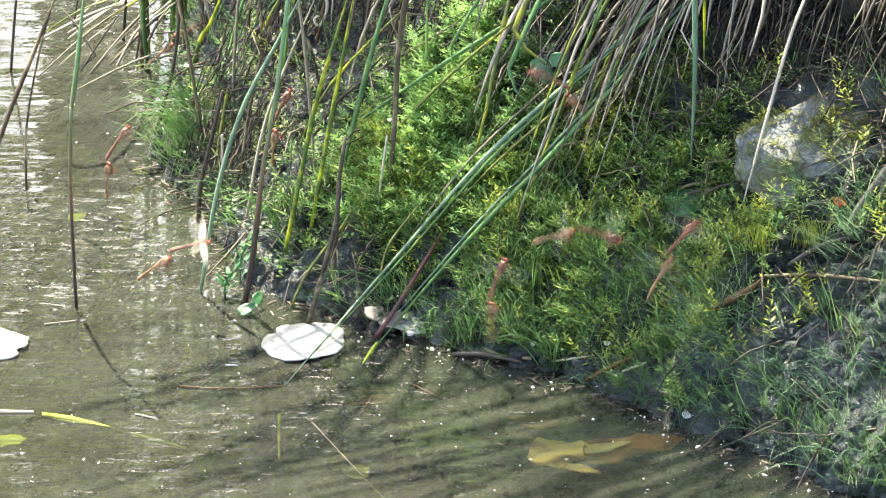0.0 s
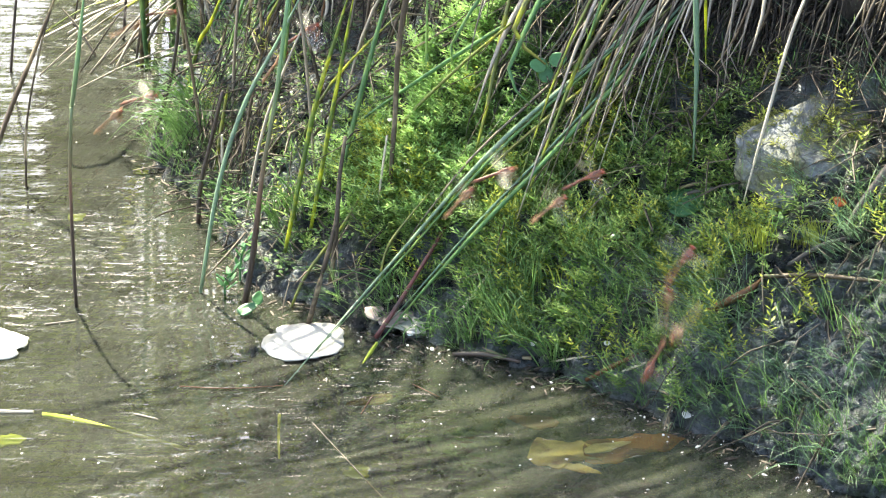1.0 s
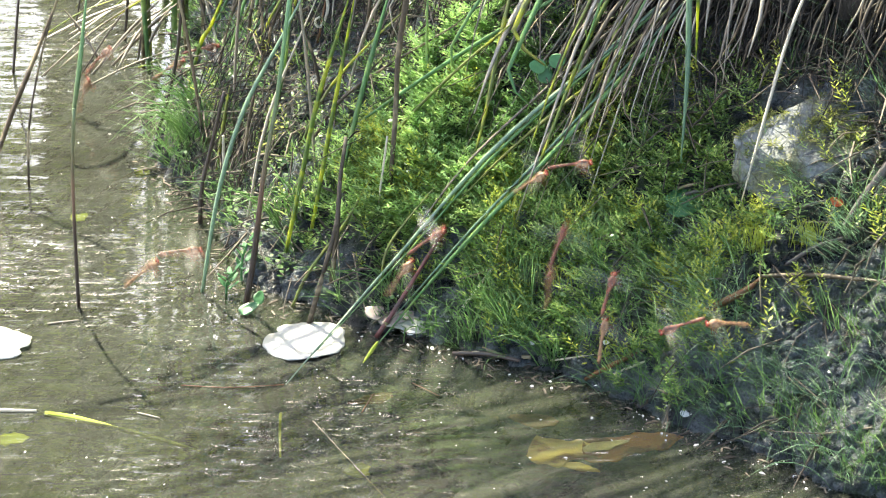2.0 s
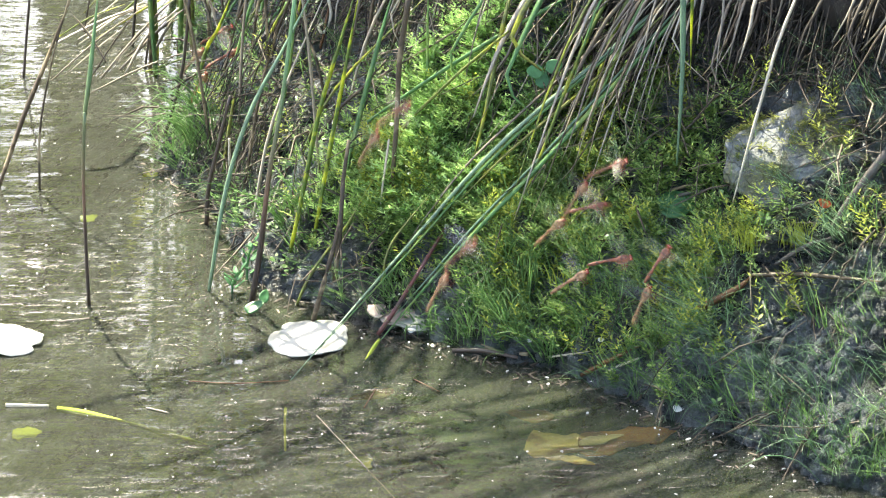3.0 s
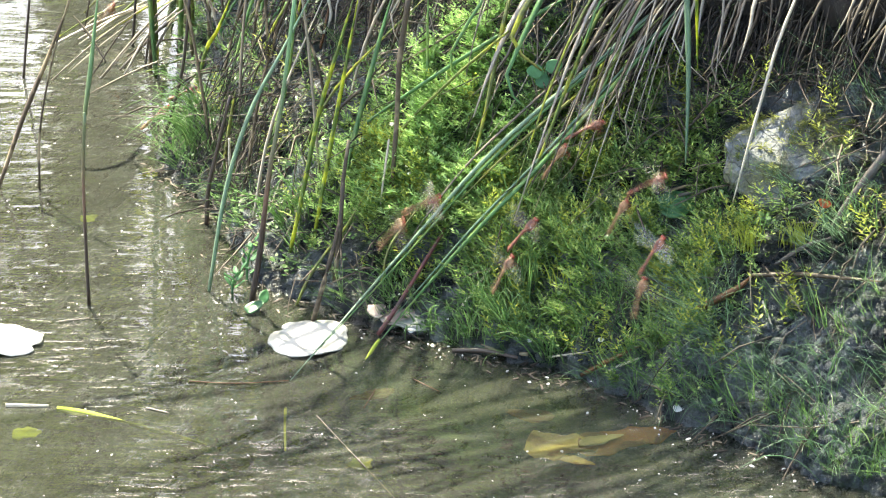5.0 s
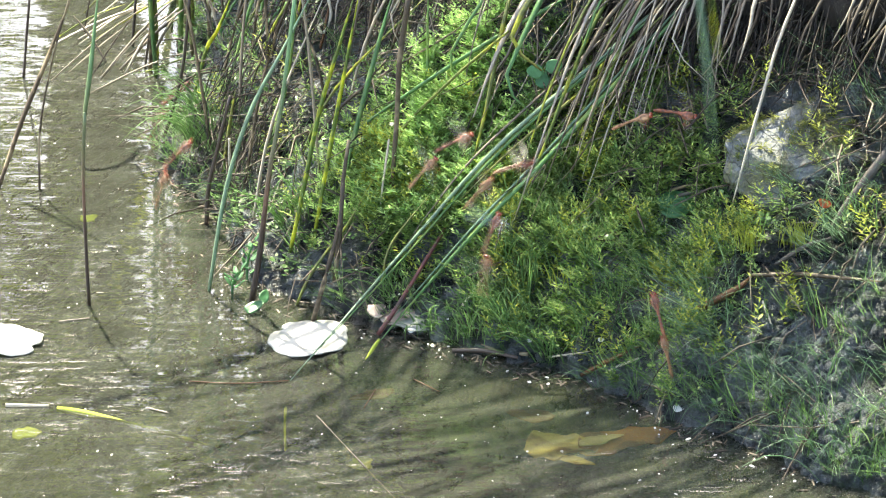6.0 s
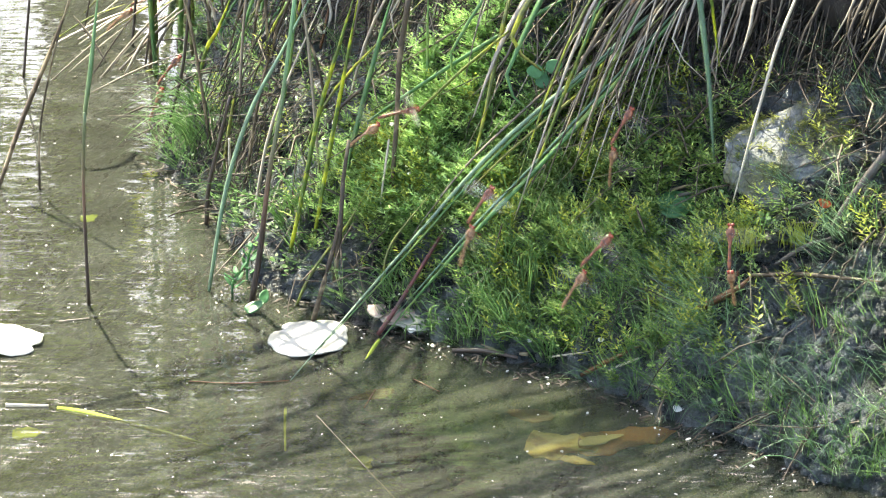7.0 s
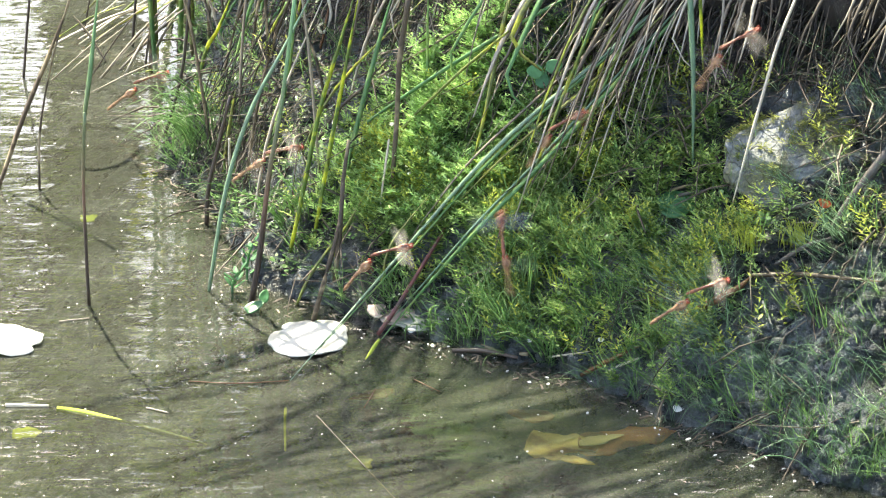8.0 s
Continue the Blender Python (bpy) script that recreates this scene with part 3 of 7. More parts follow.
def carpet():
    forms = [sprig(s, 14, 0.015, 0.0060) for s in range(8)]
    stone = lambda x, y: 1 - np.clip(1.35 * blob(x, y, 0.295, -0.03, 0.042, 0.042), 0, 1)
    pw = lambda x, y, f, s: np.clip(0.55 + 1.5 * patchy(x, y, f, s), 0, 1)
    # lighter moss where the sun patch lies, its brightness painted in
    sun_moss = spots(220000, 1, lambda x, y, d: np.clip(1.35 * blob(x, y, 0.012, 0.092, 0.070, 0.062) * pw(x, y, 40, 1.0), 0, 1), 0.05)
    strew("bright_moss", [sprig(40 + s, 18, 0.019, 0.0082) for s in range(8)], sun_moss, MAT["moss"], "feathery green moss cushion on the bank, coloured bright as a sun patch", "moss", (0.55, 1.15))
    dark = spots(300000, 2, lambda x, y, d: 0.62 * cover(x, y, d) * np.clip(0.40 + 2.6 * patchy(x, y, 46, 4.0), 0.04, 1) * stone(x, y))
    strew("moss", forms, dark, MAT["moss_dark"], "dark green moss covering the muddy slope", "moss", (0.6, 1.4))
    yellow = spots(60000, 3, lambda x, y, d: np.clip(3.2 * (patchy(x, y, 26, 9.0) - 0.12), 0, 1) * np.clip(cover(x, y, d) + 0.5 * blob(x, y, 0.27, -0.10, 0.10, 0.07), 0, 1) * np.clip(0.2 + stone(x, y), 0, 1))
    strew("yellow_moss", [sprig(20 + s, 16, 0.018, 0.0048) for s in range(6)], yellow, MAT["moss_yellow"], "yellow-green moss tufts among darker moss", "moss", (0.9, 1.8), 0.3)
    herb = spots(70000, 4, lambda x, y, d: np.clip(0.15 * (x < 0.24) + 0.6 * cover(x, y, d) + 0.10 * blob(x, y, -0.16, 0.22, 0.07, 0.16), 0, 1) * pw(x, y, 35, 7.0) * 0.45 * stone(x, y))
    strew("small_herbs", [rosette(s) for s in range(6)], herb, MAT["grass"], "tiny round-leaved green herbs on wet mud", "herb", (0.5, 1.1), 0.3)
    blades = spots(110000, 5, lambda x, y, d: np.clip(0.08 + 0.14 * (x > -0.05) + 0.9 * blob(x, y, 0.07, -0.05, 0.07, 0.05) + 0.6 * blob(x, y, 0.15, -0.09, 0.08, 0.05) - 0.16 * blob(x, y, 0.24, -0.15, 0.10, 0.08) + 0.35 * blob(x, y, 0.20, -0.155, 0.035, 0.03) + 0.8 * blob(x, y, -0.25, 0.30, 0.03, 0.06)
                   + 0.15 * blob(x, y, 0.32, -0.24, 0.08, 0.06) - 0.35 * blob(x, y, 0.0, 0.11, 0.07, 0.08), 0, 1) * pw(x, y, 22, 12.0) * stone(x, y) * 0.46 * np.clip(1.4 - d / 0.25, 0.1, 1), 0.002)
    strew("fine_grass", [grass_form(s, 3, 0.038, 0.0009) for s in range(10)], blades, MAT["grass"], "fine green grass blades on the wet bank", "grass", (0.6, 1.4), 0.35, 0.3)
    mud = spots(120000, 16, lambda x, y, d: np.clip(1.3 - d / 0.16, 0, 1) * (0.12 + 0.85 * np.clip((x - 0.10) / 0.1, 0, 1)) * pw(x, y, 30, 31.0), 0.0, 0.22)
    strew("mud_clods", [clod(s) for s in range(6)], mud, MAT["mud"], "dark wet crumbs of mud on the bank", "mud", (0.35, 2.0), 0.2, 0.0, 0.0015)
    lip = spots(60000, 15, lambda x, y, d: np.clip(1.2 - d / 0.035, 0, 1) * pw(x, y, 30, 21.0) * np.where(x < 0.0, 0.2, 0.35), 0.0)
    strew("edge_grass", [grass_form(30 + s, 4, 0.030, 0.0010) for s in range(8)], lip, MAT["grass"], "fine grass drooping over the water's edge", "grass", (0.4, 1.2), 0.5, 0.7)
    long_ = spots(60000, 17, lambda x, y, d: np.clip(0.9 * blob(x, y, 0.24, -0.17, 0.14, 0.10) + 0.4 * blob(x, y, 0.34, -0.10, 0.08, 0.10), 0, 1) * np.clip(3.0 * (patchy(x, y, 20, 17.0) - 0.06), 0, 1) * 0.55, 0.002)
    strew("long_grass", [grass_form(60 + s, 4, 0.050, 0.0006) for s in range(10)], long_, MAT["grass_shade"], "long thin blue-green grass strands drooping over dark mud", "grass", (0.6, 1.4), 0.5, 0.75)
    dry = spots(70000, 6, lambda x, y, d: np.clip(0.10 + 0.9 * np.clip((d - 0.14) / 0.10, 0, 1) + 0.35 * blob(x, y, -0.15, 0.25, 0.09, 0.22), 0, 1) * 0.42 * stone(x, y), 0.003, 0.5)
    strew("dry_litter", [litter_form(s) for s in range(12)], dry, MAT["litter"], "brown dry stems and leaf litter on the bank", "litter", (0.7, 1.6), 0.4, 0.3)


carpet()
boulder_moss()


def turf_grass():
    """Rough grass on top of the bank, thinning out inland."""
    rng = np.random.default_rng(77)
    n = 60000
    x, y = rng.uniform(-0.6, 3.2, n), rng.uniform(-1.4, 3.0, n)
    d = inland(x, y)
    keep = (d > 0.36) & ((y > 0.42) | (x > 0.62)) & (rng.random(n) < np.clip(1.5 - np.hypot(x - 0.3, y - 0.4) / 2.2, 0.1, 1))
    x, y = x[keep], y[keep]
    strew("turf_grass", [grass_form(90 + s, 6, 0.075, 0.0028) for s in range(12)], (rng, x, y, bank_z(x, y), d[keep]), MAT["grass"], "rough green grass on top of the bank", "grass", (0.5, 1.4), 0.4, 0.1)


turf_grass()


# ---- reeds and stalks ----
def reed(name, pts, width, mat, label, fold=0.55, taper=0.2, n=16, group="reeds on the bank", root=0.8, twist=0.4):
    ob = part(name, blade_mesh(name, pts, width * 0.68, taper, n, fold, root=root, twist=twist), MAT[mat])
    return tagged(ob, label, "reed", group)


def stalk(name, pts, radii, mat, label, group="stalks in the water", sides=7, n=14):
    ob = part(name, tube_mesh(name, pts, radii, n, sides, 0.12, len(pts)), MAT[mat])
    return tagged(ob, label, "stalk", group)


GREEN, TEAL = "long green reed leaf leaning over the bank", "blue-green reed leaf drooping to the water"
# yellow on both kinds is sunlight painted into the leaf
YELLOW, OLIVE = "yellow-green sunlit reed leaf standing upright", "olive reed leaf with sun flecks painted in yellow"
BROWN, DARK = "brown dry reed stalk rooted in the bank", "dark wet reed stalk standing in the water"

# long leaves drooping from the top of the bank to the water
reed("reed", [(0.221, 0.096, 0.280), (0.139, 0.059, 0.218), (0.046, 0.016, 0.150), (-0.040, -0.017, 0.060), (-0.130, -0.136, -0.000)], 0.0062, "reed_teal", TEAL)
reed("reed", [(0.228, 0.079, 0.276), (0.165, 0.044, 0.216), (0.084, -0.000, 0.140), (0.035, -0.034, 0.101), (-0.020, -0.033, 0.033), (-0.055, -0.065, 0.002)], 0.0062, "reed_green", GREEN)
reed("reed", [(0.219, 0.094, 0.276), (0.144, 0.059, 0.219), (0.049, 0.015, 0.147), (-0.034, -0.014, 0.059), (-0.106, -0.081, 0.004)], 0.0040, "reed_green", GREEN)
reed("reed", [(0.223, 0.081, 0.276), (0.161, 0.053, 0.213), (0.079, 0.007, 0.138), (0.029, -0.024, 0.096), (-0.023, -0.027, 0.032), (-0.045, -0.040, 0.011)], 0.0040, "reed_teal", TEAL)
reed("reed", [(0.191, 0.111, 0.265), (0.128, 0.083, 0.213), (0.032, 0.029, 0.141), (-0.012, 0.011, 0.091), (-0.031, 0.007, 0.063)], 0.0034, "dead", "dead grey reed leaf leaning over the bank")
reed("reed", [(-0.055, -0.061, 0.002), (-0.061, -0.080, 0.002), (-0.067, -0.097, -0.000)], 0.0050, "float_yellow", YELLOW)
reed("reed", [(0.109, 0.109, 0.255), (0.037, 0.092, 0.218), (-0.041, 0.106, 0.158), (-0.104, 0.127, 0.101)], 0.0058, "reed_green", GREEN)
reed("reed", [(0.193, 0.061, 0.258), (0.139, 0.053, 0.205), (0.058, 0.022, 0.144), (0.005, 0.006, 0.094)], 0.0042, "reed_olive", OLIVE)
reed("reed", [(0.058, 0.080, 0.235), (0.008, 0.083, 0.188), (-0.041, 0.090, 0.131), (-0.071, 0.073, 0.081), (-0.102, 0.038, 0.026)], 0.0040, "reed_olive", OLIVE)
reed("reed", [(0.059, 0.111, 0.254), (0.050, 0.086, 0.223), (0.037, 0.059, 0.166), (0.025, 0.033, 0.125)], 0.0062, "reed_olive", OLIVE)
# upright leaves on the far part of the bank
reed("reed", [(-0.138, 0.059, 0.029), (-0.124, 0.068, 0.094), (-0.109, 0.078, 0.163), (-0.090, 0.088, 0.224), (-0.076, 0.098, 0.269)], 0.0062, "reed_yellow", YELLOW)
reed("reed", [(-0.117, 0.073, 0.037), (-0.100, 0.082, 0.128), (-0.087, 0.092, 0.194), (-0.073, 0.102, 0.268)], 0.0058, "reed_yellow", YELLOW)
reed("reed", [(-0.091, 0.097, 0.080), (-0.071, 0.106, 0.160), (-0.057, 0.116, 0.211), (-0.043, 0.126, 0.259)], 0.0070, "reed_green", "green reed leaf with a brown base, upright")
reed("reed", [(-0.211, 0.038, -0.000), (-0.193, 0.038, 0.099), (-0.170, 0.048, 0.170), (-0.140, 0.058, 0.226), (-0.111, 0.068, 0.281)], 0.0060, "reed_teal", TEAL)
reed("reed", [(-0.161, 0.203, 0.073), (-0.150, 0.210, 0.117), (-0.141, 0.210, 0.164), (-0.134, 0.220, 0.225)], 0.0066, "reed_green", GREEN)
reed("reed", [(-0.013, 0.123, 0.156), (-0.014, 0.132, 0.194), (-0.013, 0.132, 0.257)], 0.0042, "reed_green", GREEN)
reed("reed", [(-0.250, 0.420, 0.035), (-0.237, 0.429, 0.081), (-0.225, 0.429, 0.102), (-0.206, 0.429, 0.148)], 0.0060, "reed_yellow", YELLOW)
reed("reed", [(-0.211, 0.245, 0.027), (-0.204, 0.255, 0.068), (-0.197, 0.255, 0.108)], 0.0052, "reed_olive", OLIVE)
reed("reed", [(-0.131, 0.010, -0.000), (-0.116, 0.020, 0.029), (-0.085, 0.040, 0.066), (-0.060, 0.060, 0.105)], 0.0045, "reed_olive", OLIVE)
reed("reed", [(-0.054, -0.010, 0.033), (-0.045, -0.001, 0.066), (-0.007, 0.019, 0.110)], 0.0036, "reed_olive", OLIVE)
reed("reed", [(-0.118, 0.307, 0.129), (-0.113, 0.305, 0.149), (-0.106, 0.305, 0.188)], 0.0048, "rust", "orange dying reed leaf standing upright")
reed("reed", [(0.113, 0.103, 0.174), (0.114, 0.112, 0.213), (0.115, 0.112, 0.259)], 0.0030, "reed_olive", OLIVE)
# stalks in the open water
stalk("tall_reed", [(-0.316, 0.010, -0.000), (-0.316, 0.010, 0.061), (-0.315, 0.010, 0.130), (-0.311, 0.010, 0.186)], (0.0017, 0.0015, 0.0014), "stalk_fade", DARK)
reed("reed", [(-0.312, 0.012, 0.181), (-0.304, 0.010, 0.227), (-0.294, 0.010, 0.297)], 0.0062, "stalk_fade", "green reed leaf rising from a stalk in the water", group="reeds in the water")
reed("reed", [(-0.430, 0.268, -0.000), (-0.403, 0.268, 0.071), (-0.376, 0.268, 0.133), (-0.347, 0.268, 0.202)], 0.0068, "reed_brown", "grey-green dry reed leaf leaning over the water", group="reeds in the water")
stalk("thin_reed", [(-0.390, 0.267, -0.000), (-0.386, 0.267, 0.063), (-0.370, 0.267, 0.136), (-0.351, 0.267, 0.197)], (0.0012, 0.0010, 0.0009), "reed_brown", "thin brown stem standing in the water")
stalk("thin_reed", [(-0.440, 0.555, -0.000), (-0.435, 0.555, 0.042), (-0.428, 0.555, 0.096)], (0.0015, 0.0013), "reed_dark", DARK)
stalk("tall_reed", [(-0.171, 0.009, -0.000), (-0.161, 0.009, 0.061), (-0.152, 0.009, 0.130), (-0.140, 0.019, 0.193), (-0.127, 0.029, 0.290)], (0.0030, 0.0024, 0.0019, 0.0016), "stalk_fade", "thick grey-brown reed stalk with a wet dark base")
stalk("tall_reed", [(-0.223, 0.185, -0.000), (-0.220, 0.185, 0.036), (-0.210, 0.185, 0.078), (-0.197, 0.185, 0.130)], (0.0024, 0.0020, 0.0016), "reed_dark", DARK)
stalk("tall_reed", [(-0.276, 0.354, 0.015), (-0.266, 0.354, 0.047), (-0.254, 0.354, 0.096), (-0.245, 0.354, 0.170)], (0.0021, 0.0018, 0.0015), "reed_dark", DARK)
stalk("tall_reed", [(-0.115, -0.024, -0.000), (-0.103, -0.024, 0.045), (-0.091, -0.014, 0.088), (-0.087, -0.004, 0.125)], (0.0024, 0.0021, 0.0018), "reed_brown", BROWN)
stalk("tall_reed", [(-0.097, 0.021, 0.018), (-0.091, 0.021, 0.072), (-0.089, 0.031, 0.107), (-0.083, 0.041, 0.147)], (0.0024, 0.0020, 0.0016), "reed_brown", BROWN)
stalk("tall_reed", [(-0.057, -0.049, -0.000), (-0.040, -0.039, 0.023), (-0.012, -0.009, 0.059), (0.032, 0.051, 0.112)], (0.0023, 0.0018, 0.0015), "red_stalk", "dark red-brown dead stalk leaning out of the water")
stalk("tall_reed", [(-0.046, 0.056, 0.093), (-0.041, 0.066, 0.158), (-0.038, 0.066, 0.215), (-0.029, 0.066, 0.276)], (0.0020, 0.0024, 0.0028), "reed_brown", BROWN)
stalk("thin_reed", [(-0.208, 0.220, 0.012), (-0.203, 0.223, 0.042), (-0.202, 0.223, 0.071)], (0.0013, 0.0012), "straw", "short broken pale straw stem upright on the bank", "stalks on the bank")
stalk("thin_reed", [(-0.056, 0.040, 0.073), (-0.054, 0.049, 0.097), (-0.048, 0.059, 0.140)], (0.0011, 0.0010), "straw", "pale thin straw stem upright on the bank", "stalks on the bank")
stalk("thin_reed", [(0.017, -0.048, 0.028), (0.029, -0.044, 0.044), (0.042, -0.034, 0.058)], (0.0013, 0.0011), "straw", "pale broken straw leaning in the grass", "stalks on the bank")
# dead leaves fallen across the far corner of the pond
for a, b in (((-0.359, 0.551, -0.000), (-0.279, 0.591, 0.077)), ((-0.341, 0.575, -0.000), (-0.264, 0.615, 0.062)), ((-0.426, 0.638, -0.000), (-0.311, 0.688, 0.035)), ((-0.334, 0.567, -0.000), (-0.301, 0.587, 0.048)),
             ((-0.358, 0.598, -0.000), (-0.390, 0.598, 0.053)), ((-0.394, 0.663, -0.000), (-0.320, 0.713, 0.022)), ((-0.313, 0.583, -0.000), (-0.280, 0.603, 0.054))):
    m = (Vector(a) + Vector(b)) * 0.5 + Vector((0, 0, 0.004))
    reed("dead_reed", [a, tuple(m), b], 0.0045, "dead", "dead straw-coloured reed fallen across the pond", n=9, group="dead reeds over the water")
rnd = random.Random(91)
for i in range(16):
    a = Vector((rnd.uniform(-0.42, -0.30), rnd.uniform(0.50, 0.76), 0.0))
    b = a + Vector((rnd.uniform(0.05, 0.13), rnd.uniform(0.0, 0.06), rnd.uniform(0.025, 0.085)))
    reed("dead_reed", [tuple(a), tuple(a.lerp(b, 0.5) + Vector((0, 0, rnd.uniform(-0.002, 0.006)))), tuple(b)], rnd.uniform(0.0016, 0.0034), ("dead", "reed_olive", "straw", "reed_olive", "reed_brown")[i % 5], "straight dry reed leaf fallen across the far corner of the pond", n=7, group="dead reeds over the water")
for a, b, w in (((-0.334, 0.646, -0.000), (-0.328, 0.646, 0.056), 0.0018), ((-0.315, 0.582, -0.000), (-0.302, 0.582, 0.080), 0.0014), ((-0.390, 0.687, -0.000), (-0.382, 0.687, 0.041), 0.0011)):
    stalk("tall_reed", [a, b], (w, w * 0.8), "reed_dark", DARK)
# sunlit leaves that arch out over the pond beyond the far corner
for x, y, low, high, w in ((-0.340, 0.45, 0.160, 0.27, 0.015), (-0.330, 0.47, 0.225, 0.29, 0.012), (-0.270, 0.45, 0.205, 0.28, 0.013), (-0.410, 0.50, 0.21, 0.31, 0.014)):
    rx, ry = x + 0.11, y + 0.30
    rz = float(bank_z(rx, ry)[0]) - 0.004
    reed("reed", [(rx, ry, rz), (rx - 0.03, ry - 0.10, (rz + high) * 0.6), (rx - 0.08, ry - 0.22, high), (x, y, (low + high) * 0.5), (x - 0.004, y - 0.004, low)], w, "reed_yellow", "yellow-green sunlit reed leaf arching out over the pond", group="reeds over the water")
# bleached leaf hanging over the boulder, and hanging live leaves
reed("straw", [(0.306, 0.003, 0.309), (0.284, -0.028, 0.267), (0.260, -0.073, 0.202), (0.245, -0.084, 0.142)], 0.0044, "straw", "bleached straw leaf hanging over the boulder", group="dead leaves under the overhang", taper=0.35)


def background_stems():
    """Brown and green stems crowded on the far part of the bank."""
    r = random.Random(11)
    for i in range(110):
        x = r.uniform(-0.25, 0.05)
        y = r.uniform(0.12, 0.62)
        d = float(inland(x, y)[0])
        if d < 0.01 or d > 0.30 or (x > -0.05 and y < 0.22):
            continue
        z = float(bank_z(x, y)[0])
        h, lean, back = r.uniform(0.12, 0.34), r.uniform(0.02, 0.14), r.uniform(-0.05, 0.04)
        if r.random() < 0.25:
            lean = -lean * 0.5
        pts = [(x, y, z - 0.004), (x + lean * 0.3, y + back * 0.4, z + h * 0.45), (x + lean, y + back, z + h)]
        kind = r.random()
        if kind < 0.55:
            stalk("dry_reed", pts, (0.0016, 0.0014, 0.0009), "reed_brown", "thin brown dry stem on the bank", "stalks on the bank", 5, 8)
        elif kind < 0.75:
            reed("dead_reed", pts, 0.0042, "dead", "grey-brown dead reed leaf on the bank", n=9)
        elif kind < 0.9:
            reed("reed", pts, 0.0044, "reed_green", "slim green reed leaf among dry stems", n=9)
        else:
            reed("reed", pts, 0.0040, "reed_olive", OLIVE, n=9)


def far_stand():
    """Tall reeds crowded on the far edge of the bank, rising out over the pond."""
    r = random.Random(47)
    for i in range(24):
        x, y = r.uniform(-0.31, -0.19), r.uniform(0.56, 0.74)
        z = max(float(bank_z(x, y)[0]), 0.0) - 0.004
        h, lean = r.uniform(0.45, 0.85), r.uniform(-0.06, 0.10)
        pts = [(x, y, z), (x + lean * 0.2, y - 0.01, z + h * 0.4), (x + lean * 0.55, y - 0.02, z + h * 0.75), (x + lean, y - 0.03, z + h)]
        mat, lab = (("reed_olive", OLIVE), ("reed_brown", BROWN), ("reed_green", "slim green reed leaf among dry stems"))[i % 3]
        reed("reed", pts, r.uniform(0.006, 0.011), mat, lab, n=9)


background_stems()
far_stand()


# ---- dead grass hanging from the top of the bank ----
def tussock(root, count, azimuth, fan, length, seed, mats=("dead",), lift=0.05, label="tussock of dead brown grass hanging down the bank", width=(0.0010, 0.0026)):
    r = random.Random(seed)
    base = new("grass_tussock")
    base.location = root
    tagged(base, label, "grass tussock", "tussocks at the top of the bank")
    for i in range(count):
        a = radians(azimuth + r.gauss(0, fan))
        l = length * r.uniform(0.55, 1.15)
        way = Vector((math.cos(a), math.sin(a), 0))
        o = Vector((r.gauss(0, 0.016), r.gauss(0, 0.016), r.gauss(0, 0.008)))
        reach, up_ = r.uniform(0.45, 0.75), lift * r.uniform(0.4, 1.2)
        pts = []
        for k in (0.0, 0.25, 0.5, 0.75, 1.0):
            p = Vector(root) + o + way * l * reach * k + Vector((0, 0, up_ * math.sin(min(k * 2.4, 3.14)) - l * 0.82 * k ** 1.35))
            floor_z = float(bank_z(p.x, p.y)[0]) + 0.006 + 0.03 * (1 - k) + 0.02 * r.random()
            p.z = max(p.z, floor_z)
            pts.append(p - Vector(root) + Vector((r.gauss(0, 0.0010), r.gauss(0, 0.001), r.gauss(0, 0.001))) * (k > 0))
        kinked = r.random() < 0.25
        if kinked:
            pts[-1] = pts[-2] + Vector((r.uniform(-0.03, 0.03), r.uniform(-0.02, 0.02), -0.03))
        me = blade_mesh("blade", pts, r.uniform(*width), 0.3, 8, 0.5, twist=r.uniform(-1.5, 1.5))
        part("blade", me, MAT[r.choice(mats)], base)
    return base


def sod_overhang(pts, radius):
    """Root-bound edge of turf that juts out at the top of the bank, its shade painted in as near-black colour."""
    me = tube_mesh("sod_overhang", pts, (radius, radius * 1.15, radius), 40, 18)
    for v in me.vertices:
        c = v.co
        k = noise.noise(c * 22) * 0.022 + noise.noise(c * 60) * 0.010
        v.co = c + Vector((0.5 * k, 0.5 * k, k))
    return tagged(part("sod_overhang", me, MAT["shaded_root_mat"]), "overhanging turf edge bound with roots, coloured dark for the shade there", "turf edge", kind="structure")


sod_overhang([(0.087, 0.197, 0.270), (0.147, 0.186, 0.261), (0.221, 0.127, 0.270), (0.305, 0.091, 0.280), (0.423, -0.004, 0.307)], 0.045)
# mostly near-black blades, so the recess below the turf edge is dark by colour
DK = ("litter", "shaded_root_mat", "shaded_root_mat", "shaded_root_mat", "shaded_root_mat")
ROOTS = "mat of dead roots and grass, coloured dark for shade under the turf edge"
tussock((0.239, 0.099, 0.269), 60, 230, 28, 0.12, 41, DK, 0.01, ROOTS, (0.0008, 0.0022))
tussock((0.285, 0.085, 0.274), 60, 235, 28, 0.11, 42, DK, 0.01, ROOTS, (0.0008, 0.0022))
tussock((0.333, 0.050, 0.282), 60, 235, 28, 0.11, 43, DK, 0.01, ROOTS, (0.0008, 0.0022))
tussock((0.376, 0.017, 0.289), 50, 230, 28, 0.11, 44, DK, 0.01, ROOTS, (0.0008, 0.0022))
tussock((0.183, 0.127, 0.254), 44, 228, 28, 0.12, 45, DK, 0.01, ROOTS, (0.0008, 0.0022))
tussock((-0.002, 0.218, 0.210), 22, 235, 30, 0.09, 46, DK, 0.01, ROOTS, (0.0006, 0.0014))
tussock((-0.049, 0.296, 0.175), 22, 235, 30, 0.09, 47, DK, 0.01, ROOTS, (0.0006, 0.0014))
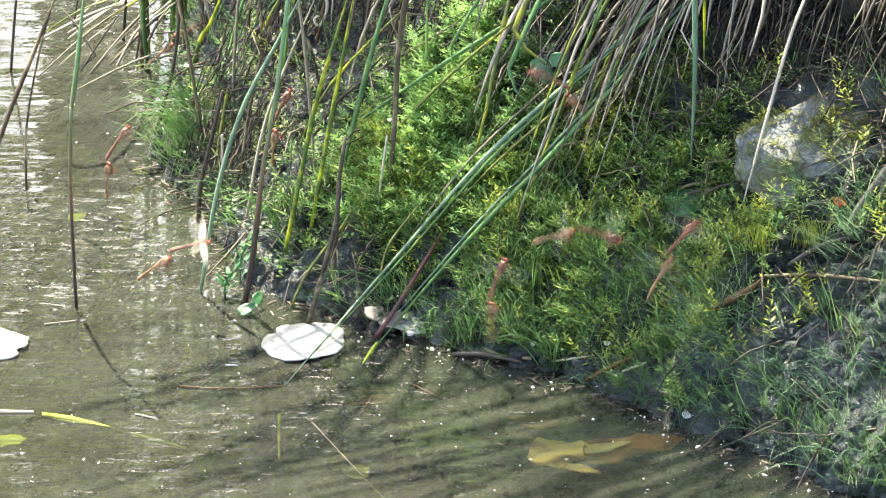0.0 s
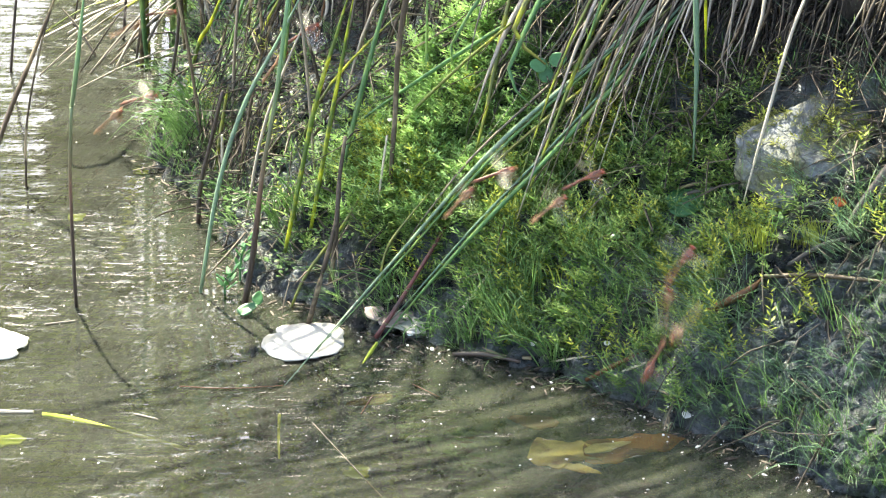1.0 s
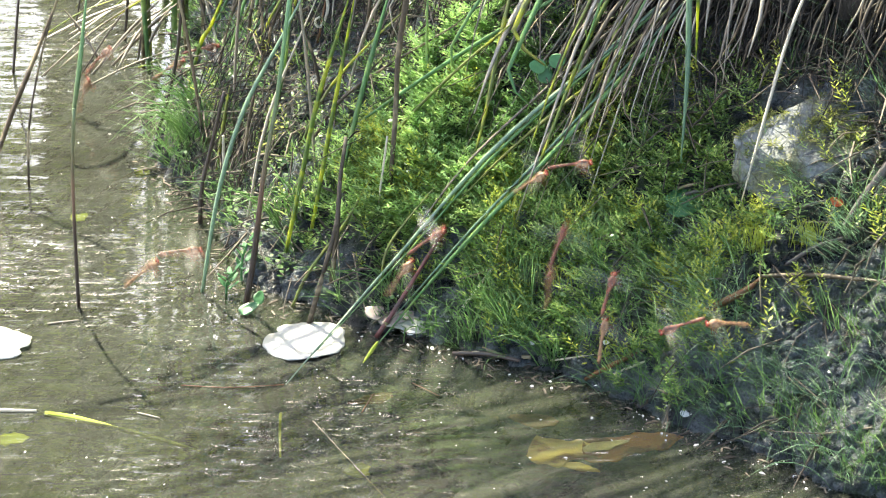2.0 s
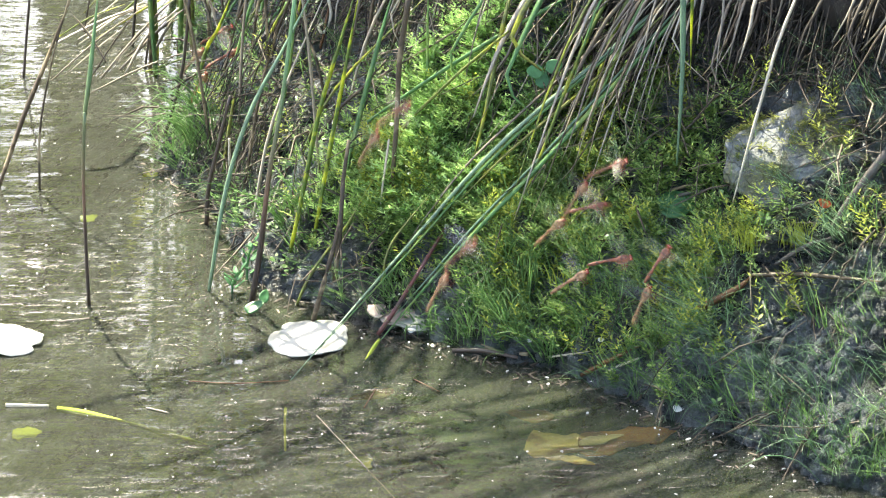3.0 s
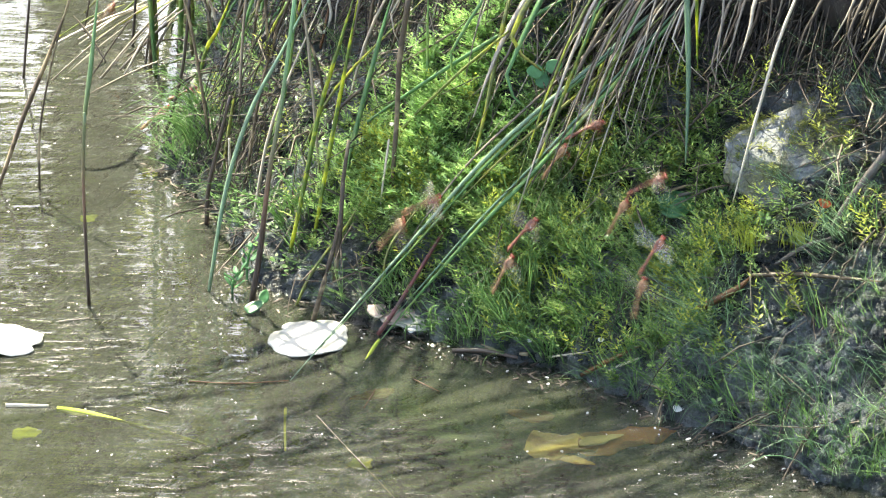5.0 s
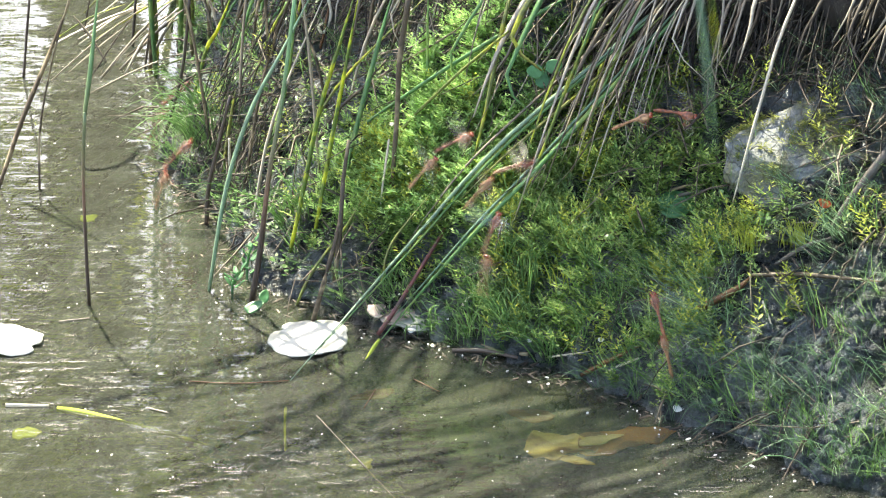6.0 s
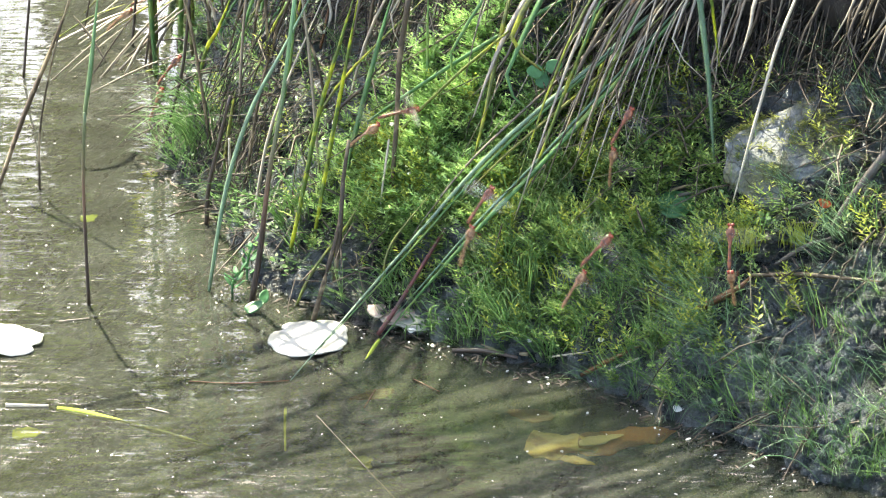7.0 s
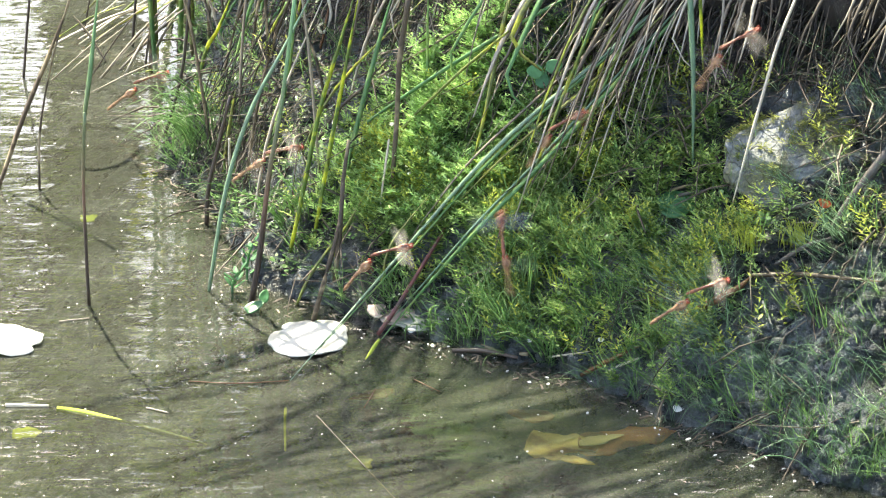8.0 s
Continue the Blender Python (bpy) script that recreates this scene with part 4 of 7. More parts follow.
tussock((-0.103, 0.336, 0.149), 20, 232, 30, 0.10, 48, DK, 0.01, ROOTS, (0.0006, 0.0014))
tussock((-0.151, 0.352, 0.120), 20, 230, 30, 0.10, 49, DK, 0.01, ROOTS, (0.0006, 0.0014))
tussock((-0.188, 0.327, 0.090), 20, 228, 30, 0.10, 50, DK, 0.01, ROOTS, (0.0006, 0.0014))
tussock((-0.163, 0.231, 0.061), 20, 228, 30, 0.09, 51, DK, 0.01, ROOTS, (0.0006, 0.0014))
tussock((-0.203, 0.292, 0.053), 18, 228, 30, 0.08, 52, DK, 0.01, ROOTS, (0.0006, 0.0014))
D4 = ("dead", "litter", "reed_brown", "litter", "reed_brown")
D3 = ("dead", "dead", "dead", "litter", "reed_brown")
tussock((0.213, 0.111, 0.283), 30, 222, 6, 0.26, 21, D3)
tussock((0.169, 0.146, 0.268), 20, 220, 5, 0.26, 22, D3)
tussock((0.110, 0.147, 0.267), 7, 225, 18, 0.18, 23, D3)
tussock((0.052, 0.165, 0.256), 4, 235, 22, 0.12, 24, D3)
D5 = ("dead", "reed_brown", "dead", "litter")
FLAT = ("tussock of pale broken dead grass hanging under the turf edge", (0.0022, 0.0042))
tussock((0.266, 0.070, 0.300), 8, 238, 7, 0.14, 25, D5, 0.015, *FLAT)
tussock((0.245, 0.075, 0.298), 4, 250, 9, 0.13, 33, D5, 0.015, *FLAT)
tussock((0.313, 0.045, 0.304), 3, 245, 20, 0.085, 26, D5, 0.015, *FLAT)
tussock((0.357, -0.007, 0.318), 7, 238, 9, 0.085, 27, D5, 0.015, *FLAT)
tussock((0.391, -0.028, 0.320), 7, 230, 10, 0.095, 28, D5, 0.015, *FLAT)
tussock((-0.012, 0.255, 0.212), 6, 240, 25, 0.10, 29, D3)
tussock((-0.071, 0.339, 0.170), 8, 235, 25, 0.10, 30, D3)


def arching(root, count, azimuth, fan, length, rise, seed):
    """Unseen tall reed tussock on top of the bank, added so its arching leaves cast shade streaks on the water."""
    r = random.Random(seed)
    base = new("shade_tussock")
    base.location = root
    tagged(base, "unseen tussock of tall reed leaves added to cast streaks of shade on the pond", "reed tussock", "tussocks at the top of the bank")
    for i in range(count):
        a = radians(azimuth + r.gauss(0, fan))
        l, h = length * r.uniform(0.7, 1.15), rise * r.uniform(0.8, 1.2)
        way = Vector((math.cos(a), math.sin(a), 0))
        o = Vector((r.gauss(0, 0.03), r.gauss(0, 0.03), -0.02))
        pts = [o + way * l * k ** 1.35 + Vector((0, 0, h * (1 - (1 - k) ** 4) - 0.04 * k * k)) for k in (0, 0.12, 0.28, 0.5, 0.75, 1.0)]
        part("blade", blade_mesh("blade", pts, r.uniform(0.004, 0.011), 0.2, 12, 0.15, (0.0, 0.4, 0.9), 0.05, r.uniform(-0.6, 0.6)), MAT[r.choice(("reed_green", "dead", "reed_olive", "dead"))], base)


# roots and heights chosen by where the leaf shadows fall on the pond
for i, (x, y, n, head, far, rise) in enumerate(((0.16, 0.58, 11, 204, 0.62, 0.56), (0.20, 0.52, 9, 205, 0.68, 0.52), (0.24, 0.46, 6, 204, 0.66, 0.44), (0.30, 0.34, 8, 212, 0.62, 0.10), (0.24, 0.38, 9, 214, 0.62, 0.12), (-0.14, 0.62, 16, 205, 0.44, 0.85), (0.06, 0.60, 5, 204, 0.60, 0.62))):
    arching((x, y, float(bank_z(x, y)[0])), n, head, 7, far, rise, 70 + i)
LIVE = ("reed_green", "reed_olive", "reed_green", "dead")
tussock((0.192, 0.127, 0.285), 7, 222, 8, 0.30, 31, LIVE, 0.06, "tussock of green reed leaves arching down the bank", (0.003, 0.0055))
tussock((0.095, 0.131, 0.273), 5, 228, 14, 0.22, 32, LIVE, 0.06, "tussock of green reed leaves arching down the bank", (0.003, 0.0055))


# ---- fallen leaves, twigs and small plants ----
def leaf_mesh(name, length, width, lobes=0.0, curl=0.15, seed=0, n=9, thick=0.0006, point=0.6):
    """A flat leaf with a midrib fold, a curled rim and a little thickness, along +x."""
    r = random.Random(seed)
    rows_, cols = n, 6
    verts = []
    for i in range(rows_ + 1):
        k = i / rows_
        w = width * 0.5 * (math.sin(math.pi * (0.02 + 0.96 * k) ** point) ** 0.6 + lobes * (math.sin(k * 9 + seed) * 0.5 + math.sin(k * 23 + 2 * seed) * 0.35 + r.uniform(-0.3, 0.3)))
        for j in range(cols + 1):
            s = j / cols * 2 - 1
            z = curl * width * (0.25 * s * s + 0.10 * math.sin(k * 7 + s * 3 + seed)) - curl * 0.1 * width
            verts.append((length * (k - 0.5) + s * lobes * length * 0.12, s * max(w, width * 0.02) * (1 + lobes * (0.5 if s > 0 else -0.4) * math.sin(k * 13 + seed)), z))
    m = len(verts)
    verts += [(x, y, z - thick) for x, y, z in verts]
    f = []
    c1 = cols + 1
    for i in range(rows_):
        for j in range(cols):
            a = i * c1 + j
            f.append((a, a + 1, a + 1 + c1, a + c1))
            f.append((m + a, m + a + c1, m + a + 1 + c1, m + a + 1))
    edge = [j for j in range(c1)] + [i * c1 + cols for i in range(1, rows_ + 1)] + [rows_ * c1 + j for j in range(cols - 1, -1, -1)] + [i * c1 for i in range(rows_ - 1, 0, -1)]
    for a, b in zip(edge, edge[1:] + edge[:1]):
        f.append((b, a, a + m, b + m))
    return mesh_of(name, verts, f)


def round_leaf_mesh(name, radius, seed):
    """A broad round leaf: wavy rim, notch at the stalk, raised veins, thin but closed."""
    r = random.Random(seed)
    ph = [r.uniform(0, 6.28) for _ in range(4)]
    seg, rings = 56, 6
    verts, faces = [], []
    for side in (0, 1):
        for j in range(rings + 1):
            for i in range(seg):
                a = 2 * math.pi * i / seg
                rim = radius * (1 + 0.05 * math.sin(2 * a + ph[0]) + 0.025 * math.sin(5 * a + ph[1]) + 0.018 * math.sin(11 * a + ph[2]) + 0.012 * math.sin(19 * a + ph[3]))
                rim *= 1 - 0.20 * math.exp(-((a - 2.3) / 0.13) ** 2)
                k = max(j / rings, 0.02)
                vein = 0.0006 * max(0.0, math.cos(a * 7 + ph[1])) ** 8 * k
                z = 0.0014 * k ** 3 * math.sin(3 * a + ph[3]) + vein - side * 0.0007
                verts.append((rim * k * math.cos(a), rim * k * math.sin(a) * 0.95, z))
    m = seg * (rings + 1)
    for j in range(rings):
        for i in range(seg):
            a, b = j * seg + i, j * seg + (i + 1) % seg
            faces.append((a, a + seg, b + seg, b))
            faces.append((m + a, m + b, m + b + seg, m + a + seg))
    for i in range(seg):
        a, b = rings * seg + i, rings * seg + (i + 1) % seg
        faces.append((a, a + m, b + m, b))
    return mesh_of(name, verts, faces)


def leaf(name, at, length, width, turn, mat, label, category="leaf", tilt=(0, 0), group="fallen leaves", **kw):
    ob = part(name, leaf_mesh(name, length, width, **kw), MAT[mat])
    ob.matrix_world = Matrix.Translation(at) @ pose(0, 0, 0, tilt[0], tilt[1], turn)
    return tagged(ob, label, category, group)


def lifted(p, dz):
    return (p[0], p[1], p[2] + dz)


for at, rad, turn, seed, lab in ((lifted((-0.117, -0.059, -0.000), 0.0022), 0.036, 20, 2, "bleached white round leaf floating beside a drooping reed"), (lifted((-0.379, -0.063, -0.000), 0.0022), 0.031, 200, 5, "bleached white round leaf floating in open water")):
    ob = part("floating_leaf", round_leaf_mesh("floating_leaf", rad, seed), MAT["pale_leaf"])
    ob.matrix_world = Matrix.Translation(at) @ pose(0, 0, 0, 0.6, -0.4, turn)
    tagged(ob, lab, "leaf", "fallen leaves")
leaf("dead_leaf", lifted((-0.040, -0.030, 0.006), 0.006), 0.034, 0.032, 20, "pink_leaf", "pinkish grey dead leaf lying at the waterline", seed=7, lobes=0.12, curl=0.12, tilt=(6, -3), n=14)
leaf("dead_leaf", lifted((-0.027, -0.045, 0.005), 0.004), 0.028, 0.024, -35, "pale_leaf", "small bleached dead leaf at the waterline", seed=8, lobes=0.12, curl=0.25, tilt=(8, 10))
leaf("dead_leaf", lifted((-0.057, -0.029, 0.010), 0.004), 0.022, 0.018, 60, "pink_leaf", "small pinkish dead leaf at the waterline", seed=9, lobes=0.12, curl=0.25, tilt=(18, 0))
leaf("sunken_leaf", lifted((0.098, -0.246, -0.000), -0.0030), 0.062, 0.046, 4, "sunk_leaf", "yellow leaf sunken just below the water surface", seed=12, lobes=0.26, curl=0.16, n=16, tilt=(-2, 2))
leaf("sunken_leaf", lifted((0.109, -0.272, -0.000), -0.0026), 0.030, 0.012, -25, "sunk_leaf", "narrow yellow leaf sunken below the water surface", seed=22, lobes=0.2, curl=0.12, n=12)
leaf("sunken_leaf", lifted((0.151, -0.236, -0.000), -0.0026), 0.082, 0.036, 14, "sunk_brown", "rusty brown leaf sunken just below the water surface", seed=13, lobes=0.22, curl=0.14, n=18, tilt=(3, -2))
leaf("sunken_leaf", lifted((0.130, -0.239, -0.000), -0.0008), 0.040, 0.014, 22, "sunk_pale", "pale yellow leaf sunken just below the water surface", seed=23, lobes=0.2, curl=0.1, n=12)
leaf("red_leaf", lifted((0.321, -0.109, 0.147), 0.006), 0.013, 0.010, 30, "red_leaf", "small glowing red dead leaf on the moss", seed=14, curl=0.3, tilt=(30, 10))
leaf("dead_leaf", lifted((0.335, -0.071, 0.174), 0.006), 0.030, 0.016, 40, "bark", "dark curled dead leaf beside the boulder", seed=15, curl=0.3, tilt=(25, -15))
leaf("dead_leaf", lifted((-0.099, 0.098, 0.061), 0.012), 0.034, 0.018, 65, "bark", "dark brown curled leaf caught among stems", seed=16, curl=0.5, tilt=(30, 30))
leaf("dead_leaf", lifted((0.274, -0.123, 0.125), 0.004), 0.010, 0.007, 10, "bark", "small grey dead leaf on the moss", seed=17, curl=0.3, tilt=(25, 0))
leaf("round_leaf", lifted((0.205, -0.035, 0.106), 0.014), 0.036, 0.026, 10, "herb", "smooth green oval leaf lying on the moss", tilt=(38, -8), seed=18, curl=0.12, group="herb leaves")


def clover(at):
    base = new("clover")
    base.location = at
    tagged(base, "three-leaved green clover on the shaded bank", "clover")
    part("stem", tube_mesh("stem", [(0, 0.01, -0.06), (0.002, 0.004, -0.03), (0, 0, 0)], (0.0009, 0.0007), 8, 5), MAT["herb"], base)
    for dx, dz, turn in ((0.007, 0.003, 15), (-0.010, -0.002, 170), (-0.003, -0.010, 265)):
        ob = part("leaflet", leaf_mesh("leaflet", 0.015, 0.013, seed=int(turn), curl=0.12, n=7, point=0.8), MAT["herb"], base)
        ob.matrix_local = pose(dx, 0, dz, 62, 0, 0) @ pose(0, 0, 0, 0, 0, turn if turn != 265 else 80)


clover((0.091, 0.066, 0.204))


stalk("tendril", [(-0.109, 0.305, 0.180), (-0.107, 0.305, 0.165), (-0.112, 0.305, 0.149), (-0.117, 0.305, 0.147), (-0.119, 0.305, 0.153), (-0.115, 0.305, 0.156)], (0.0016, 0.0016, 0.0010), "straw", "curled pale orange tendril hanging from a dying reed", "stalks on the bank", 7, 20)


def water_sprig(at, height, seed, label):
    r = random.Random(seed)
    base = new("water_plant")
    base.location = at
    tagged(base, label, "water plant")
    top = Vector((0.006, 0.0, height))
    part("stem", tube_mesh("stem", [(0, 0, -0.01), (0.001, 0, height * 0.5), top], (0.0012, 0.0009), 8, 6), MAT["herb"], base)
    for i in range(9):
        k = 0.15 + 0.85 * i / 8
        ob = part("leaf", leaf_mesh("leaf", 0.011 * (1.15 - 0.4 * k), 0.0045, seed=seed + i, curl=0.3, n=6), MAT["herb"], base)
        ob.matrix_local = Matrix.Translation(top * k) @ pose(0, 0, 0, 0, -r.uniform(20, 60), i * 137.0) @ pose(0.008, 0, 0)


water_sprig((-0.178, 0.062, -0.000), 0.036, 40, "small leafy green plant standing in shallow water")
water_sprig((-0.190, 0.037, -0.000), 0.020, 50, "small leafy green plant sprouting from shallow water")
leaf("round_leaf", lifted((-0.167, -0.004, -0.000), 0.006), 0.019, 0.012, 30, "herb", "small blue-green leaf at the water's edge", tilt=(20, -15), seed=19, curl=0.2, group="herb leaves")
leaf("round_leaf", lifted((-0.159, 0.009, -0.000), 0.010), 0.015, 0.010, 75, "herb", "small bright green leaf at the water's edge", tilt=(35, -20), seed=20, curl=0.2, group="herb leaves")



def grass_tuft(at, count, height, spread, seed, mat="grass", lean=(0.0, 0.0), width=0.0013, label="tuft of fine green grass on the wet bank"):
    r = random.Random(seed)
    base = new("grass_tuft")
    base.location = at
    tagged(base, label, "grass", "grass tufts on the bank")
    for i in range(count):
        a, h = r.uniform(0, 6.28), height * r.uniform(0.6, 1.2)
        out = Vector((math.cos(a) * spread + lean[0], math.sin(a) * spread + lean[1], 0)) * r.uniform(0.3, 1.1) * h
        o = Vector((r.gauss(0, 0.006), r.gauss(0, 0.006), -0.003))
        droop = r.uniform(0.1, 0.5)
        pts = [o, o + out * 0.3 + Vector((0, 0, h * 0.5)), o + out * 0.75 + Vector((0, 0, h * (0.85 - 0.2 * droop))), o + out * 1.2 + Vector((0, 0, h * (0.95 - droop)))]
        part("blade", blade_mesh("blade", pts, width * r.uniform(0.7, 1.3), 0.15, 7, 0.25), MAT[mat], base)


YG = "yellow-green moss-like tuft on the bank"
for i, (at, n, h, sp, mat, lean) in enumerate((
        ((0.228, -0.189, 0.044), 34, 0.040, 0.7, "grass", (-0.2, -0.2)), ((0.238, -0.174, 0.067), 26, 0.034, 0.7, "grass", (-0.1, -0.2)), ((0.212, -0.197, 0.028), 22, 0.034, 0.8, "grass", (-0.3, -0.2)),
        ((0.307, -0.252, 0.042), 30, 0.050, 0.9, "grass", (-0.3, -0.3)), ((0.325, -0.292, 0.029), 34, 0.050, 0.9, "grass", (-0.2, -0.3)), ((0.335, -0.254, 0.058), 26, 0.045, 0.9, "grass", (-0.2, -0.3)), ((0.281, -0.259, 0.026), 20, 0.036, 0.9, "grass", (-0.4, -0.2)),
        ((0.057, -0.080, 0.023), 30, 0.045, 0.8, "grass", (-0.1, -0.2)), ((0.041, -0.063, 0.027), 26, 0.045, 0.8, "grass", (-0.2, -0.2)), ((0.076, -0.057, 0.045), 26, 0.050, 0.5, "grass", (0.0, -0.1)), ((0.055, -0.034, 0.061), 24, 0.045, 0.5, "grass", (0.0, -0.1)), ((0.022, -0.069, 0.014), 20, 0.040, 1.0, "grass", (-0.3, -0.2)),
        ((-0.242, 0.303, 0.031), 40, 0.060, 0.7, "grass", (-0.5, -0.2)), ((-0.232, 0.329, 0.049), 34, 0.060, 0.7, "grass", (-0.5, -0.1)), ((-0.217, 0.287, 0.032), 30, 0.055, 0.7, "grass", (-0.4, -0.2)), ((-0.146, 0.095, 0.038), 30, 0.050, 0.9, "grass", (-0.4, -0.2)), ((-0.126, 0.091, 0.051), 24, 0.050, 0.9, "grass", (-0.4, -0.2)),
        ((0.139, -0.149, 0.003), 22, 0.034, 1.1, "grass", (-0.5, -0.4)), ((0.167, -0.178, 0.005), 26, 0.036, 1.1, "grass", (-0.5, -0.4)), ((0.190, -0.205, 0.004), 24, 0.034, 1.1, "grass", (-0.5, -0.4)), ((0.240, -0.233, 0.007), 26, 0.036, 1.1, "grass", (-0.5, -0.4)),
        ((0.266, -0.264, 0.008), 24, 0.036, 1.1, "grass", (-0.5, -0.4)), ((0.287, -0.288, 0.009), 30, 0.042, 1.1, "grass", (-0.5, -0.5)), ((0.311, -0.310, 0.009), 34, 0.046, 1.1, "grass", (-0.4, -0.5)), ((0.334, -0.315, 0.011), 34, 0.046, 1.1, "grass", (-0.4, -0.5)),
        ((-0.011, -0.046, 0.003), 20, 0.032, 1.1, "grass", (-0.4, -0.3)), ((0.094, -0.108, 0.008), 22, 0.034, 1.1, "grass", (-0.5, -0.3)), ((0.117, -0.110, 0.030), 22, 0.034, 0.9, "grass", (-0.3, -0.3)), ((-0.045, -0.013, 0.024), 20, 0.036, 0.9, "grass", (-0.4, -0.3)),
        ((0.256, -0.119, 0.118), 80, 0.024, 0.4, "moss_yellow", (0, 0)), ((0.297, -0.125, 0.125), 74, 0.024, 0.4, "moss_yellow", (0, 0)), ((0.336, -0.101, 0.158), 30, 0.030, 0.5, "grass", (0, 0)), ((0.190, -0.076, 0.073), 30, 0.020, 0.7, "moss_yellow", (0, 0)),
        ((0.106, -0.061, 0.058), 24, 0.020, 0.7, "moss_yellow", (0, 0)), ((0.116, -0.039, 0.084), 24, 0.018, 0.7, "moss_yellow", (0, 0)))):
    mat = "grass_shade" if mat == "grass" and at[0] > 0.13 else mat
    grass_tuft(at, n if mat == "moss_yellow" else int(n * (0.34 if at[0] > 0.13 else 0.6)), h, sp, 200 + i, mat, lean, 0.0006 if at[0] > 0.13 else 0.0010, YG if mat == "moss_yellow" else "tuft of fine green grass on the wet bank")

# twigs and rusty leaf blades on the near part of the bank
reed("rusty_reed", [(0.117, -0.131, 0.002), (0.141, -0.144, 0.023), (0.168, -0.145, 0.038)], 0.0065, "rust", "rusty brown fallen reed leaf at the waterline", group="fallen blades")
reed("rusty_reed", [(0.207, -0.136, 0.063), (0.225, -0.156, 0.084), (0.247, -0.153, 0.096), (0.258, -0.145, 0.103)], 0.0095, "rust", "broad rusty brown fallen reed leaf on moss", group="fallen blades")
reed("rusty_reed", [(0.255, -0.144, 0.103), (0.296, -0.157, 0.110), (0.330, -0.177, 0.116), (0.358, -0.198, 0.123)], 0.0058, "reed_brown", "grey-brown fallen reed leaf on the near bank", group="fallen blades")
reed("straw", [(0.139, -0.146, 0.014), (0.156, -0.153, 0.026), (0.175, -0.147, 0.031)], 0.0034, "straw", "pale straw lying at the waterline", group="fallen blades")
reed("straw", [(0.089, -0.108, 0.008), (0.107, -0.119, 0.016), (0.126, -0.122, 0.021)], 0.0030, "straw", "pale straw lying at the waterline", group="fallen blades")
reed("straw", [(0.266, -0.159, 0.087), (0.269, -0.174, 0.081), (0.273, -0.182, 0.072)], 0.0034, "straw", "short pale straw on dark mud", group="fallen blades")
stalk("stick", [(0.323, -0.127, 0.134), (0.339, -0.114, 0.156), (0.370, -0.102, 0.197)], (0.0028, 0.0033, 0.0036), "bark", "bare grey stick leaning beside the boulder", "sticks on the bank", 9)
stalk("stick", [(0.180, -0.030, 0.110), (0.203, -0.029, 0.124), (0.226, -0.034, 0.132)], (0.0016, 0.0018, 0.0015), "bark", "thin grey twig lying on the moss", "sticks on the bank")
stalk("stick", [(0.185, -0.019, 0.121), (0.210, -0.026, 0.132), (0.228, -0.032, 0.137)], (0.0013, 0.0013), "reed_brown", "thin brown twig lying on the moss", "sticks on the bank")
stalk("stick", [(0.278, -0.137, 0.110), (0.302, -0.140, 0.128), (0.324, -0.137, 0.134)], (0.0015, 0.0018, 0.0014), "bark", "thin grey twig lying on the near moss", "sticks on the bank")
stalk("stick", [(0.281, -0.096, 0.137), (0.294, -0.112, 0.151), (0.313, -0.106, 0.153)], (0.0014, 0.0016), "bark", "thin grey twig below the boulder", "sticks on the bank")
stalk("stick", [(0.008, -0.081, 0.001), (0.036, -0.090, 0.005), (0.064, -0.103, 0.005)], (0.0018, 0.0022, 0.0014), "reed_dark", "dark wet twig along the waterline", "sticks on the bank")
stalk("stick", [(0.033, -0.081, 0.006), (0.052, -0.092, 0.004), (0.073, -0.100, 0.007)], (0.0016, 0.0018), "reed_brown", "brown twig along the waterline", "sticks on the bank")
# floating and sunken stems
reed("floating_reed", [lifted((-0.323, -0.187, -0.000), 0.0), lifted((-0.297, -0.196, -0.000), 0.0), lifted((-0.261, -0.209, -0.000), -0.001)], 0.0085, "float_yellow", "yellow reed leaf floating on the pond", group="floating blades", fold=0.12, twist=0.0)
reed("floating_reed", [lifted((-0.261, -0.209, -0.000), -0.002), lifted((-0.226, -0.225, -0.000), -0.004), lifted((-0.194, -0.237, -0.000), -0.007)], 0.0065, "reed_olive", "yellow reed leaf sinking below the surface", group="floating blades")
stalk("floating_straw", [lifted((-0.216, -0.139, -0.000), 0.001), lifted((-0.177, -0.143, -0.000), 0.001), lifted((-0.131, -0.138, -0.000), 0.001)], (0.0005, 0.0004), "rust", "thin rusty stem floating on the pond", "floating stems")
stalk("floating_straw", [lifted((-0.366, -0.183, -0.000), 0.001), lifted((-0.330, -0.184, -0.000), 0.001)], (0.0019, 0.0012), "straw", "bleached straw floating on the pond", "floating stems")
stalk("floating_straw", [lifted((-0.025, -0.135, -0.000), 0.001), lifted((-0.003, -0.158, -0.000), 0.001)], (0.0004, 0.0003), "rust", "thin rusty stem floating on the pond", "floating stems")
stalk("floating_straw", [lifted((-0.066, -0.187, -0.000), 0.001), lifted((-0.057, -0.153, -0.000), 0.001)], (0.0004, 0.0003), "rust", "thin rusty stem floating on the pond", "floating stems")
stalk("floating_straw", [lifted((-0.339, -0.025, -0.000), 0.001), lifted((-0.313, -0.018, -0.000), 0.001)], (0.0008, 0.0006), "dead", "pale straw floating on the pond", "floating stems")
stalk("floating_straw", [lifted((-0.248, -0.187, -0.000), 0.001), lifted((-0.229, -0.196, -0.000), 0.001)], (0.0007, 0.0006), "dead", "pale straw floating on the pond", "floating stems")

